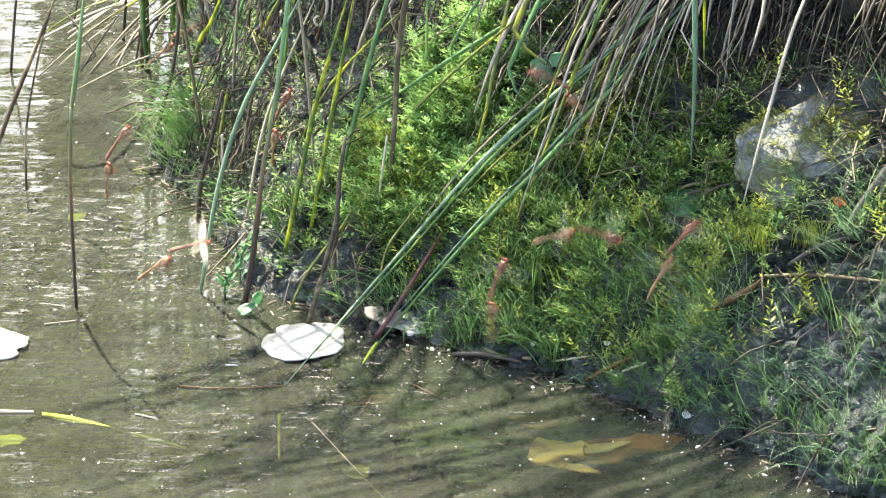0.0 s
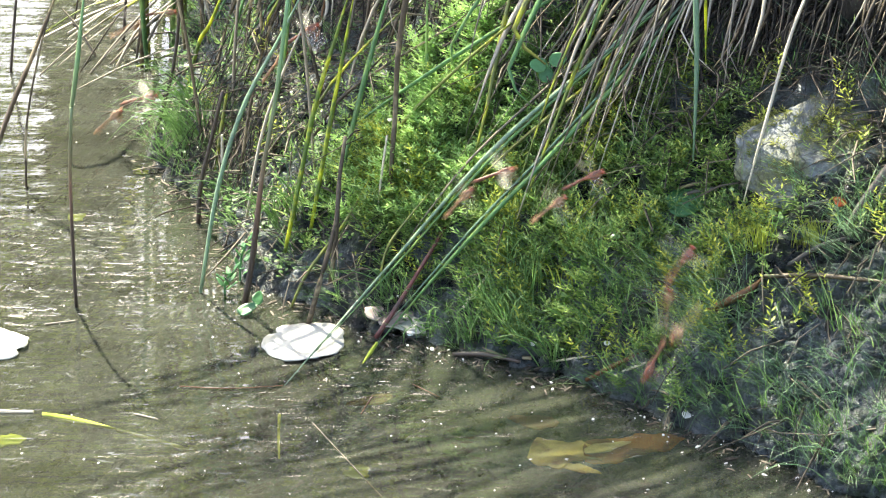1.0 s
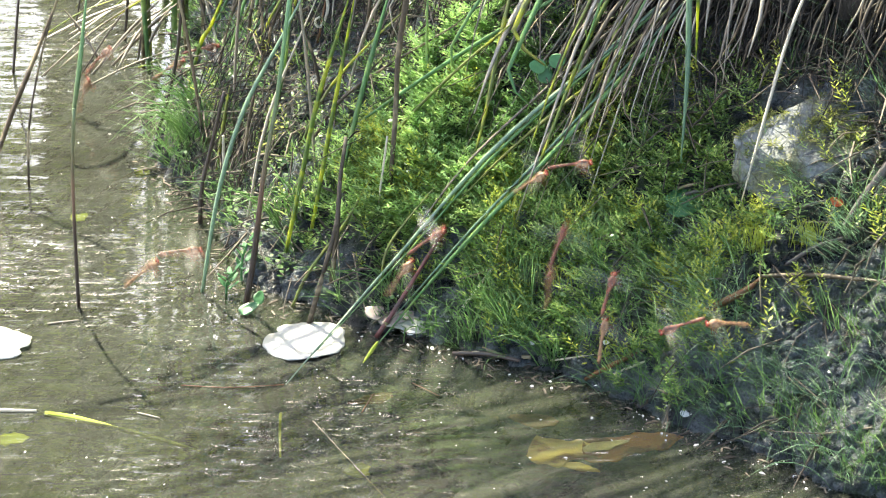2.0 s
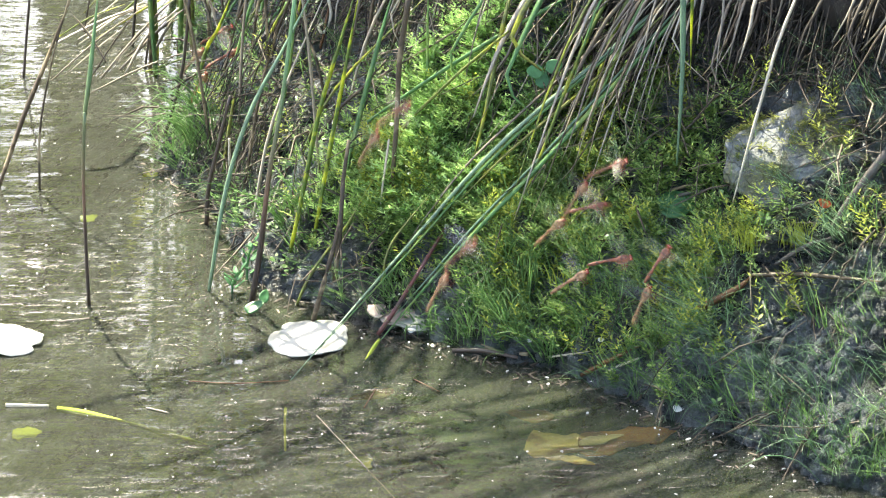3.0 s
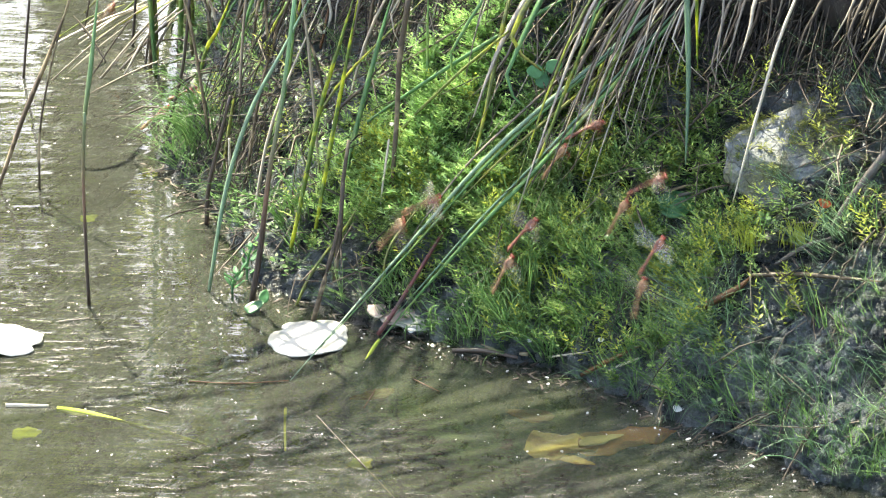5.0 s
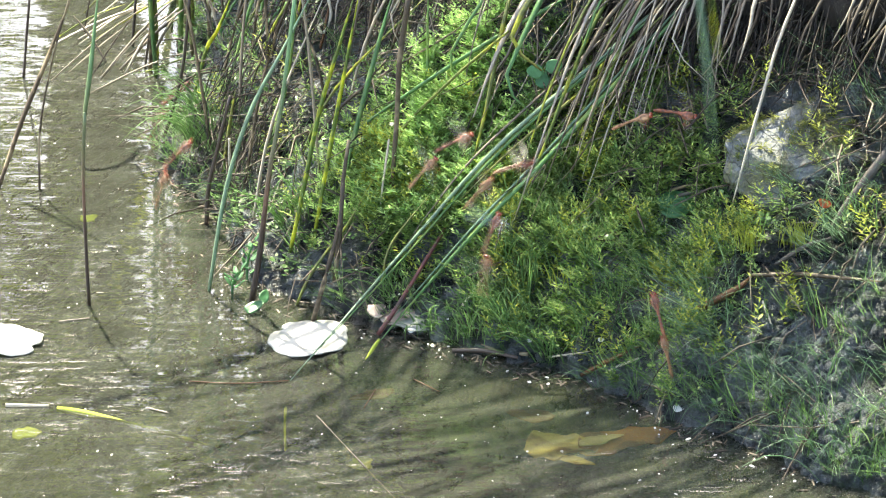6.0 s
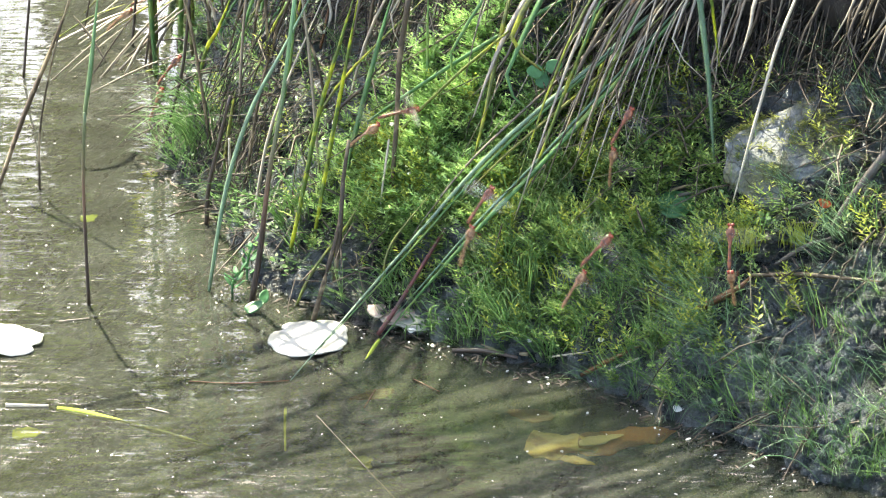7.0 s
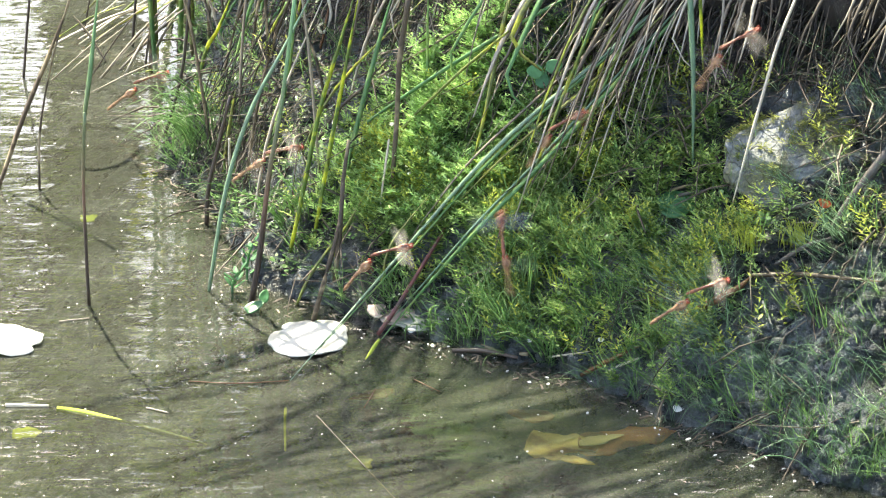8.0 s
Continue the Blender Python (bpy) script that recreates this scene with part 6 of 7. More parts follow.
    walk(pairs[1], hover([(0.000, fly(0.186, -0.123, 0.114, 51)), (0.100, fly(0.200, -0.127, 0.120, 71)), (0.200, fly(0.201, -0.147, 0.121, 67)),
         (0.300, fly(0.166, -0.123, 0.111, 49)), (0.333, fly(0.164, -0.130, 0.103, 49)), (0.367, fly(0.155, -0.186, 0.063, 54)),
         (0.400, fly(0.153, -0.206, 0.062, 54)), (0.500, fly(0.125, -0.193, 0.044, 17)), (0.533, fly(0.118, -0.186, 0.048, 18)),
         (0.567, fly(0.079, -0.126, 0.068, 22)), (0.600, fly(0.073, -0.121, 0.074, 23)), (0.700, fly(0.072, -0.088, 0.109, -5)),
         (0.800, fly(0.086, -0.060, 0.124, 6)), (0.900, fly(0.090, -0.054, 0.130, 35)), (1.000, fly(0.105, -0.052, 0.137, 29)),
         (1.033, fly(0.110, -0.053, 0.140, 26)), (1.067, fly(0.142, -0.044, 0.156, -1)), (1.100, fly(0.146, -0.049, 0.161, -7)),
         (1.200, fly(0.154, -0.058, 0.154, -16)), (1.233, fly(0.148, -0.063, 0.146, -8)), (1.267, fly(0.108, -0.115, 0.103, 39)),
         (1.300, fly(0.101, -0.119, 0.095, 44)), (1.400, fly(0.088, -0.065, 0.118, 78)), (1.500, fly(0.072, -0.089, 0.106, 83)),
         (1.533, fly(0.089, -0.099, 0.108, 80)), (1.567, fly(0.196, -0.150, 0.116, 52)), (1.600, fly(0.213, -0.155, 0.116, 45)),
         (1.633, fly(0.202, -0.156, 0.109, 50)), (1.667, fly(0.132, -0.172, 0.075, 67)), (1.700, fly(0.120, -0.174, 0.069, 68)),
         (2.070, fly(0.134, -0.155, 0.083, 67)), (2.430, fly(0.172, -0.188, 0.076, 65)), (2.800, fly(0.172, -0.155, 0.096, 63)),
         (2.900, fly(0.174, -0.152, 0.100, 69)), (3.000, fly(0.173, -0.150, 0.102, 58)), (3.100, fly(0.175, -0.153, 0.098, 66)),
         (3.200, fly(0.179, -0.151, 0.100, 63)), (3.300, fly(0.198, -0.169, 0.090, 53)), (3.400, fly(0.204, -0.187, 0.099, 79)),
         (3.433, fly(0.199, -0.169, 0.090, 79)), (3.467, fly(0.158, -0.169, 0.086, 82)), (3.500, fly(0.152, -0.173, 0.087, 82)),
         (3.533, fly(0.144, -0.170, 0.086, 72)), (3.567, fly(0.098, -0.139, 0.072, 24)), (3.600, fly(0.091, -0.134, 0.070, 20)),
         (3.633, fly(0.096, -0.136, 0.072, 23)), (3.667, fly(0.132, -0.146, 0.090, 42)), (3.700, fly(0.138, -0.147, 0.093, 45)),
         (3.733, fly(0.144, -0.150, 0.087, 46)), (3.767, fly(0.183, -0.217, 0.076, 55)), (3.800, fly(0.188, -0.229, 0.076, 58)),
         (3.900, fly(0.205, -0.250, 0.063, 79)), (4.000, fly(0.203, -0.237, 0.082, 58)), (4.033, fly(0.203, -0.233, 0.088, 60)),
         (4.067, fly(0.206, -0.164, 0.101, 71)), (4.100, fly(0.206, -0.159, 0.106, 73)), (4.133, fly(0.198, -0.157, 0.109, 68)),
         (4.167, fly(0.148, -0.124, 0.116, 36)), (4.200, fly(0.139, -0.119, 0.118, 32)), (4.233, fly(0.131, -0.124, 0.117, 31)),
         (4.267, fly(0.080, -0.111, 0.090, 22)), (4.300, fly(0.072, -0.111, 0.087, 20)), (4.400, fly(0.037, -0.077, 0.102, 42)),
         (4.433, fly(0.049, -0.082, 0.104, 45)), (4.467, fly(0.128, -0.108, 0.112, 63)), (4.500, fly(0.140, -0.121, 0.117, 65)),
         (4.533, fly(0.130, -0.129, 0.113, 60)), (4.567, fly(0.070, -0.128, 0.066, 36)), (4.600, fly(0.060, -0.135, 0.062, 34)),
         (4.700, fly(0.057, -0.101, 0.083, 41)), (5.070, fly(0.061, -0.088, 0.106, 42)), (5.430, fly(0.113, -0.131, 0.097, 42)),
         (5.800, fly(0.175, -0.151, 0.101, 43)), (5.833, fly(0.176, -0.155, 0.095, 46)), (5.867, fly(0.180, -0.220, 0.074, 64)),
         (5.900, fly(0.181, -0.227, 0.069, 67)), (6.000, fly(0.181, -0.189, 0.074, 105)), (6.033, fly(0.174, -0.173, 0.076, 103)),
         (6.067, fly(0.130, -0.107, 0.113, 81)), (6.100, fly(0.123, -0.094, 0.118, 76)), (6.133, fly(0.131, -0.090, 0.115, 75)),
         (6.167, fly(0.179, -0.118, 0.117, 68)), (6.200, fly(0.186, -0.121, 0.117, 67)), (6.233, fly(0.193, -0.123, 0.118, 68)),
         (6.267, fly(0.233, -0.165, 0.136, 75)), (6.300, fly(0.239, -0.176, 0.141, 77)), (6.400, fly(0.211, -0.132, 0.136, 63)),
         (6.500, fly(0.194, -0.089, 0.151, 51)), (6.600, fly(0.191, -0.090, 0.151, 80)), (6.633, fly(0.187, -0.086, 0.155, 78)),
         (6.667, fly(0.164, -0.038, 0.177, 58)), (6.700, fly(0.161, -0.032, 0.181, 53)), (6.733, fly(0.147, -0.013, 0.183, 42)),
         (6.767, fly(0.057, 0.054, 0.217, -0)), (6.800, fly(0.042, 0.062, 0.224, -3)), (6.833, fly(0.048, 0.063, 0.228, -2)),
         (6.867, fly(0.086, 0.078, 0.251, 10)), (6.900, fly(0.092, 0.082, 0.254, 13)), (6.933, fly(0.096, 0.060, 0.234, 19)),
         (6.967, fly(0.118, -0.097, 0.119, 47)), (7.000, fly(0.121, -0.131, 0.106, 49)), (7.033, fly(0.122, -0.137, 0.100, 52)),
         (7.067, fly(0.128, -0.180, 0.060, 72)), (7.100, fly(0.129, -0.186, 0.054, 75)), (7.200, fly(0.115, -0.157, 0.066, 63)),
         (7.233, fly(0.110, -0.155, 0.065, 64)), (7.267, fly(0.073, -0.139, 0.061, 71)), (7.300, fly(0.067, -0.136, 0.061, 72)),
         (7.333, fly(0.084, -0.150, 0.058, 72)), (7.367, fly(0.187, -0.256, 0.052, 78)), (7.400, fly(0.202, -0.274, 0.052, 79)),
         (7.433, fly(0.189, -0.248, 0.059, 76)), (7.467, fly(0.100, -0.093, 0.113, 50)), (7.500, fly(0.085, -0.063, 0.120, 45)),
         (7.600, fly(0.090, -0.033, 0.147, 37)), (7.700, fly(0.091, -0.022, 0.153, 37)), (7.800, fly(0.088, -0.007, 0.170, 39)),
         (7.833, fly(0.103, -0.009, 0.167, 42)), (7.867, fly(0.191, -0.080, 0.167, 56)), (7.900, fly(0.205, -0.083, 0.164, 58)),
         (7.933, fly(0.206, -0.090, 0.154, 55)), (7.967, fly(0.207, -0.161, 0.105, 28)), (8.000, fly(0.206, -0.184, 0.103, 22))], 2))
    walk(pairs[2], hover([(0.000, fly(0.100, 0.026, 0.196, 149)), (0.100, fly(0.111, 0.037, 0.208, 99)), (0.200, fly(0.113, 0.009, 0.206, 145)),
         (0.300, fly(0.144, -0.017, 0.189, 190)), (0.400, fly(0.165, -0.063, 0.170, 196)), (0.433, fly(0.157, -0.061, 0.167, 197)),
         (0.467, fly(0.102, -0.053, 0.146, 203)), (0.500, fly(0.093, -0.057, 0.145, 204)), (0.533, fly(0.104, -0.063, 0.141, 208)),
         (0.567, fly(0.165, -0.128, 0.125, 230)), (0.600, fly(0.175, -0.130, 0.119, 233)), (0.700, fly(0.167, -0.140, 0.109, 233)),
         (0.733, fly(0.167, -0.159, 0.107, 232)), (0.767, fly(0.170, -0.213, 0.071, 226)), (0.800, fly(0.170, -0.226, 0.067, 225)),
         (0.900, fly(0.169, -0.254, 0.049, 245)), (1.000, fly(0.177, -0.207, 0.073, 241)), (1.100, fly(0.155, -0.176, 0.098, 235)),
         (1.200, fly(0.139, -0.145, 0.116, 225)), (1.300, fly(0.128, -0.154, 0.097, 216)), (1.400, fly(0.121, -0.165, 0.080, 217)),
         (1.433, fly(0.126, -0.180, 0.083, 216)), (1.467, fly(0.162, -0.216, 0.072, 208)), (1.500, fly(0.168, -0.218, 0.068, 207)),
         (1.600, fly(0.172, -0.189, 0.083, 221)), (1.633, fly(0.178, -0.191, 0.087, 221)), (1.667, fly(0.215, -0.201, 0.112, 220)),
         (1.700, fly(0.220, -0.216, 0.122, 220)), (2.070, fly(0.199, -0.220, 0.091, 186)), (2.430, fly(0.151, -0.148, 0.110, 106)),
         (2.800, fly(0.102, -0.156, 0.081, 77)), (2.900, fly(0.072, -0.131, 0.081, 27)), (2.933, fly(0.079, -0.129, 0.082, 26)),
         (2.967, fly(0.120, -0.145, 0.108, 16)), (3.000, fly(0.126, -0.145, 0.110, 13)), (3.100, fly(0.136, -0.145, 0.115, 44)),
         (3.133, fly(0.127, -0.148, 0.108, 42)), (3.167, fly(0.072, -0.163, 0.060, 30)), (3.200, fly(0.064, -0.167, 0.054, 28)),
         (3.300, fly(0.031, -0.153, 0.045, 56)), (3.333, fly(0.026, -0.145, 0.052, 54)), (3.367, fly(-0.005, -0.073, 0.086, 29)),
         (3.400, fly(-0.010, -0.067, 0.095, 24)), (3.500, fly(0.007, -0.072, 0.112, 24)), (3.600, fly(0.010, -0.072, 0.117, 32)),
         (3.700, fly(0.009, -0.071, 0.116, 31)), (3.800, fly(-0.025, -0.061, 0.090, 36)), (3.900, fly(0.002, -0.067, 0.111, 45)),
         (3.933, fly(-0.007, -0.060, 0.114, 39)), (3.967, fly(-0.062, 0.014, 0.117, 15)), (4.000, fly(-0.071, 0.024, 0.119, 13)),
         (4.100, fly(-0.079, 0.030, 0.125, 41)), (4.200, fly(-0.075, 0.026, 0.121, 42)), (4.300, fly(-0.076, 0.026, 0.121, 45)),
         (4.400, fly(-0.076, 0.023, 0.118, 44)), (4.500, fly(-0.076, 0.023, 0.117, 45)), (4.533, fly(-0.073, 0.018, 0.112, 46)),
         (4.567, fly(-0.053, -0.041, 0.097, 53)), (4.600, fly(-0.050, -0.045, 0.093, 54)), (4.633, fly(-0.044, -0.049, 0.090, 52)),
         (4.667, fly(-0.009, -0.078, 0.072, 37)), (4.700, fly(-0.003, -0.095, 0.076, 34)), (5.070, fly(-0.031, -0.023, 0.116, 30)),
         (5.430, fly(-0.002, -0.018, 0.143, 27)), (5.800, fly(-0.045, 0.093, 0.187, 25)), (5.900, fly(-0.036, 0.046, 0.162, 23)),
         (6.000, fly(-0.001, -0.009, 0.155, 30)), (6.033, fly(-0.009, -0.006, 0.152, 31)), (6.067, fly(-0.060, 0.026, 0.126, 43)),
         (6.100, fly(-0.068, 0.026, 0.124, 45)), (6.200, fly(-0.048, 0.015, 0.136, 51)), (6.233, fly(-0.054, 0.033, 0.138, 54)),
         (6.267, fly(-0.096, 0.143, 0.151, 72)), (6.300, fly(-0.102, 0.153, 0.156, 74)), (6.333, fly(-0.105, 0.182, 0.151, 68)),
         (6.367, fly(-0.122, 0.266, 0.159, 22)), (6.400, fly(-0.125, 0.271, 0.164, 16)), (6.500, fly(-0.161, 0.285, 0.147, 34)),
         (6.600, fly(-0.138, 0.268, 0.150, 27)), (6.700, fly(-0.097, 0.241, 0.162, -10)), (6.800, fly(-0.101, 0.185, 0.154, 23)),
         (6.833, fly(-0.110, 0.183, 0.149, 23)), (6.867, fly(-0.168, 0.204, 0.109, 30)), (6.900, fly(-0.177, 0.216, 0.099, 33)),
         (6.933, fly(-0.161, 0.193, 0.108, 29)), (6.967, fly(-0.065, 0.072, 0.153, 18)), (7.000, fly(-0.051, 0.053, 0.160, 17)),
         (7.100, fly(-0.083, 0.095, 0.152, 45)), (7.133, fly(-0.079, 0.098, 0.158, 43)), (7.167, fly(-0.061, 0.164, 0.176, 35)),
         (7.200, fly(-0.058, 0.167, 0.181, 34)), (7.300, fly(-0.083, 0.217, 0.171, 30)), (7.400, fly(-0.098, 0.201, 0.161, 13)),
         (7.433, fly(-0.092, 0.190, 0.157, 14)), (7.467, fly(-0.048, 0.051, 0.159, 22)), (7.500, fly(-0.042, 0.044, 0.154, 23)),
         (7.533, fly(-0.036, 0.031, 0.156, 24)), (7.567, fly(-0.003, -0.013, 0.150, 26)), (7.600, fly(0.002, -0.014, 0.146, 27)),
         (7.700, fly(-0.020, -0.008, 0.141, 31)), (7.800, fly(-0.068, 0.025, 0.121, 31)), (7.833, fly(-0.069, 0.021, 0.115, 32)),
         (7.867, fly(-0.074, -0.030, 0.090, 39)), (7.900, fly(-0.075, -0.034, 0.084, 40)), (7.933, fly(-0.085, -0.012, 0.083, 38)),
         (7.967, fly(-0.148, 0.096, 0.097, 19)), (8.000, fly(-0.159, 0.138, 0.089, 15))], 3))
    walk(pairs[3], hover([(0.000, fly(0.112, -0.118, 0.129, -13)), (0.033, fly(0.122, -0.095, 0.131, -6)), (0.067, fly(0.176, -0.060, 0.195, 59)),
         (0.100, fly(0.184, -0.060, 0.208, 67)), (0.200, fly(0.166, -0.040, 0.210, 53)), (0.233, fly(0.171, -0.053, 0.201, 53)),
         (0.267, fly(0.198, -0.129, 0.145, 59)), (0.300, fly(0.202, -0.144, 0.138, 60)), (0.333, fly(0.205, -0.138, 0.143, 60)),
         (0.367, fly(0.221, -0.117, 0.177, 54)), (0.400, fly(0.224, -0.115, 0.182, 53)), (0.500, fly(0.226, -0.116, 0.183, 63)),
         (0.600, fly(0.206, -0.078, 0.199, 63)), (0.633, fly(0.201, -0.070, 0.200, 57)), (0.667, fly(0.167, -0.043, 0.210, 26)),
         (0.700, fly(0.162, -0.033, 0.210, 22)), (0.800, fly(0.154, -0.043, 0.191, 36)), (0.833, fly(0.154, -0.056, 0.184, 35)),
         (0.867, fly(0.155, -0.123, 0.136, 29)), (0.900, fly(0.155, -0.137, 0.130, 28)), (1.000, fly(0.183, -0.174, 0.112, 60)),
         (1.100, fly(0.204, -0.179, 0.117, 67)), (1.200, fly(0.209, -0.187, 0.121, 59)), (1.300, fly(0.221, -0.192, 0.138, 27)),
         (1.333, fly(0.219, -0.172, 0.137, 30)), (1.367, fly(0.195, -0.110, 0.162, 50)), (1.400, fly(0.190, -0.107, 0.169, 53)),
         (1.500, fly(0.170, -0.098, 0.163, 38)), (1.533, fly(0.165, -0.102, 0.155, 38)), (1.567, fly(0.132, -0.156, 0.118, 36)),
         (1.600, fly(0.127, -0.160, 0.110, 36)), (1.633, fly(0.118, -0.160, 0.105, 42)), (1.667, fly(0.061, -0.159, 0.071, 80)),
         (1.700, fly(0.052, -0.163, 0.067, 84)), (2.070, fly(0.097, -0.120, 0.119, 72)), (2.430, fly(0.170, -0.123, 0.145, 53)),
         (2.800, fly(0.204, -0.069, 0.205, 27)), (2.833, fly(0.197, -0.066, 0.203, 24)), (2.867, fly(0.151, -0.043, 0.188, 16)),
         (2.900, fly(0.143, -0.040, 0.186, 15)), (3.000, fly(0.128, -0.068, 0.157, 27)), (3.033, fly(0.127, -0.075, 0.149, 30)),
         (3.067, fly(0.120, -0.154, 0.115, 53)), (3.100, fly(0.119, -0.159, 0.106, 57)), (3.133, fly(0.127, -0.160, 0.109, 60)),
         (3.167, fly(0.182, -0.148, 0.120, 78)), (3.200, fly(0.190, -0.149, 0.123, 80)), (3.300, fly(0.201, -0.149, 0.133, 45)),
         (3.400, fly(0.223, -0.163, 0.150, 20)), (3.433, fly(0.222, -0.158, 0.153, 21)), (3.467, fly(0.213, -0.116, 0.172, 34)),
         (3.500, fly(0.211, -0.111, 0.176, 37)), (3.533, fly(0.201, -0.106, 0.170, 36)), (3.567, fly(0.131, -0.093, 0.141, 32)),
         (3.600, fly(0.120, -0.085, 0.134, 32)), (3.633, fly(0.119, -0.095, 0.127, 29)), (3.667, fly(0.109, -0.168, 0.090, 13)),
         (3.700, fly(0.108, -0.173, 0.082, 10)), (3.800, fly(0.141, -0.194, 0.094, 40)), (3.900, fly(0.162, -0.186, 0.098, 45)),
         (3.933, fly(0.159, -0.184, 0.104, 45)), (3.967, fly(0.144, -0.145, 0.126, 48)), (4.000, fly(0.142, -0.136, 0.129, 49)),
         (4.033, fly(0.141, -0.129, 0.133, 46)), (4.067, fly(0.134, -0.069, 0.157, 35)), (4.100, fly(0.133, -0.063, 0.162, 34)),
         (4.133, fly(0.122, -0.067, 0.159, 35)), (4.167, fly(0.057, -0.077, 0.127, 47)), (4.200, fly(0.047, -0.091, 0.128, 50)),
         (4.300, fly(0.013, -0.082, 0.124, 20)), (4.333, fly(0.029, -0.080, 0.126, 25)), (4.367, fly(0.131, -0.085, 0.146, 58)),
         (4.400, fly(0.147, -0.089, 0.150, 63)), (4.433, fly(0.145, -0.094, 0.140, 59)), (4.467, fly(0.127, -0.168, 0.099, 43)),
         (4.500, fly(0.125, -0.174, 0.090, 41)), (4.533, fly(0.132, -0.172, 0.097, 42)), (4.567, fly(0.180, -0.137, 0.130, 45)),
         (4.600, fly(0.187, -0.134, 0.136, 45)), (4.700, fly(0.185, -0.132, 0.137, 41)), (5.070, fly(0.157, -0.089, 0.159, 44)),
         (5.430, fly(0.174, -0.108, 0.151, 47)), (5.800, fly(0.202, -0.113, 0.161, 51)), (5.833, fly(0.181, -0.110, 0.159, 49)),
         (5.867, fly(0.048, -0.067, 0.133, 33)), (5.900, fly(0.026, -0.065, 0.131, 31)), (6.000, fly(0.048, -0.046, 0.151, 19)),
         (6.100, fly(0.086, -0.049, 0.156, 56)), (6.200, fly(0.096, -0.039, 0.171, 71)), (6.300, fly(0.110, -0.029, 0.177, 68)),
         (6.400, fly(0.135, -0.059, 0.165, 13)), (6.500, fly(0.143, -0.079, 0.164, 17)), (6.533, fly(0.143, -0.084, 0.157, 24)),
         (6.567, fly(0.146, -0.152, 0.124, 57)), (6.600, fly(0.147, -0.159, 0.117, 60)), (6.633, fly(0.146, -0.163, 0.111, 59)),
         (6.667, fly(0.139, -0.202, 0.082, 54)), (6.700, fly(0.138, -0.206, 0.077, 53)), (6.733, fly(0.141, -0.212, 0.074, 58)),
         (6.767, fly(0.160, -0.251, 0.056, 83)), (6.800, fly(0.163, -0.261, 0.056, 86)), (6.833, fly(0.168, -0.257, 0.061, 87)),
         (6.867, fly(0.201, -0.235, 0.099, 88)), (6.900, fly(0.206, -0.231, 0.105, 88)), (6.933, fly(0.209, -0.228, 0.110, 88)),
         (6.967, fly(0.229, -0.217, 0.143, 90)), (7.000, fly(0.233, -0.211, 0.146, 90)), (7.100, fly(0.222, -0.203, 0.125, 87)),
         (7.200, fly(0.213, -0.227, 0.116, 87)), (7.300, fly(0.202, -0.260, 0.091, 63)), (7.333, fly(0.186, -0.244, 0.090, 61)),
         (7.367, fly(0.076, -0.143, 0.084, 45)), (7.400, fly(0.058, -0.131, 0.085, 43)), (7.433, fly(0.069, -0.142, 0.085, 49)),
         (7.467, fly(0.140, -0.201, 0.085, 90)), (7.500, fly(0.152, -0.202, 0.081, 95)), (7.533, fly(0.147, -0.198, 0.090, 87)),
         (7.567, fly(0.117, -0.125, 0.124, 13)), (7.600, fly(0.113, -0.099, 0.123, 6)), (7.700, fly(0.124, -0.080, 0.141, -17)),
         (7.800, fly(0.132, -0.086, 0.147, -24)), (7.900, fly(0.156, -0.139, 0.130, -5)), (7.933, fly(0.131, -0.137, 0.128, -2)),
         (7.967, fly(-0.031, -0.072, 0.086, 15)), (8.000, fly(-0.057, -0.062, 0.080, 18))], 4))
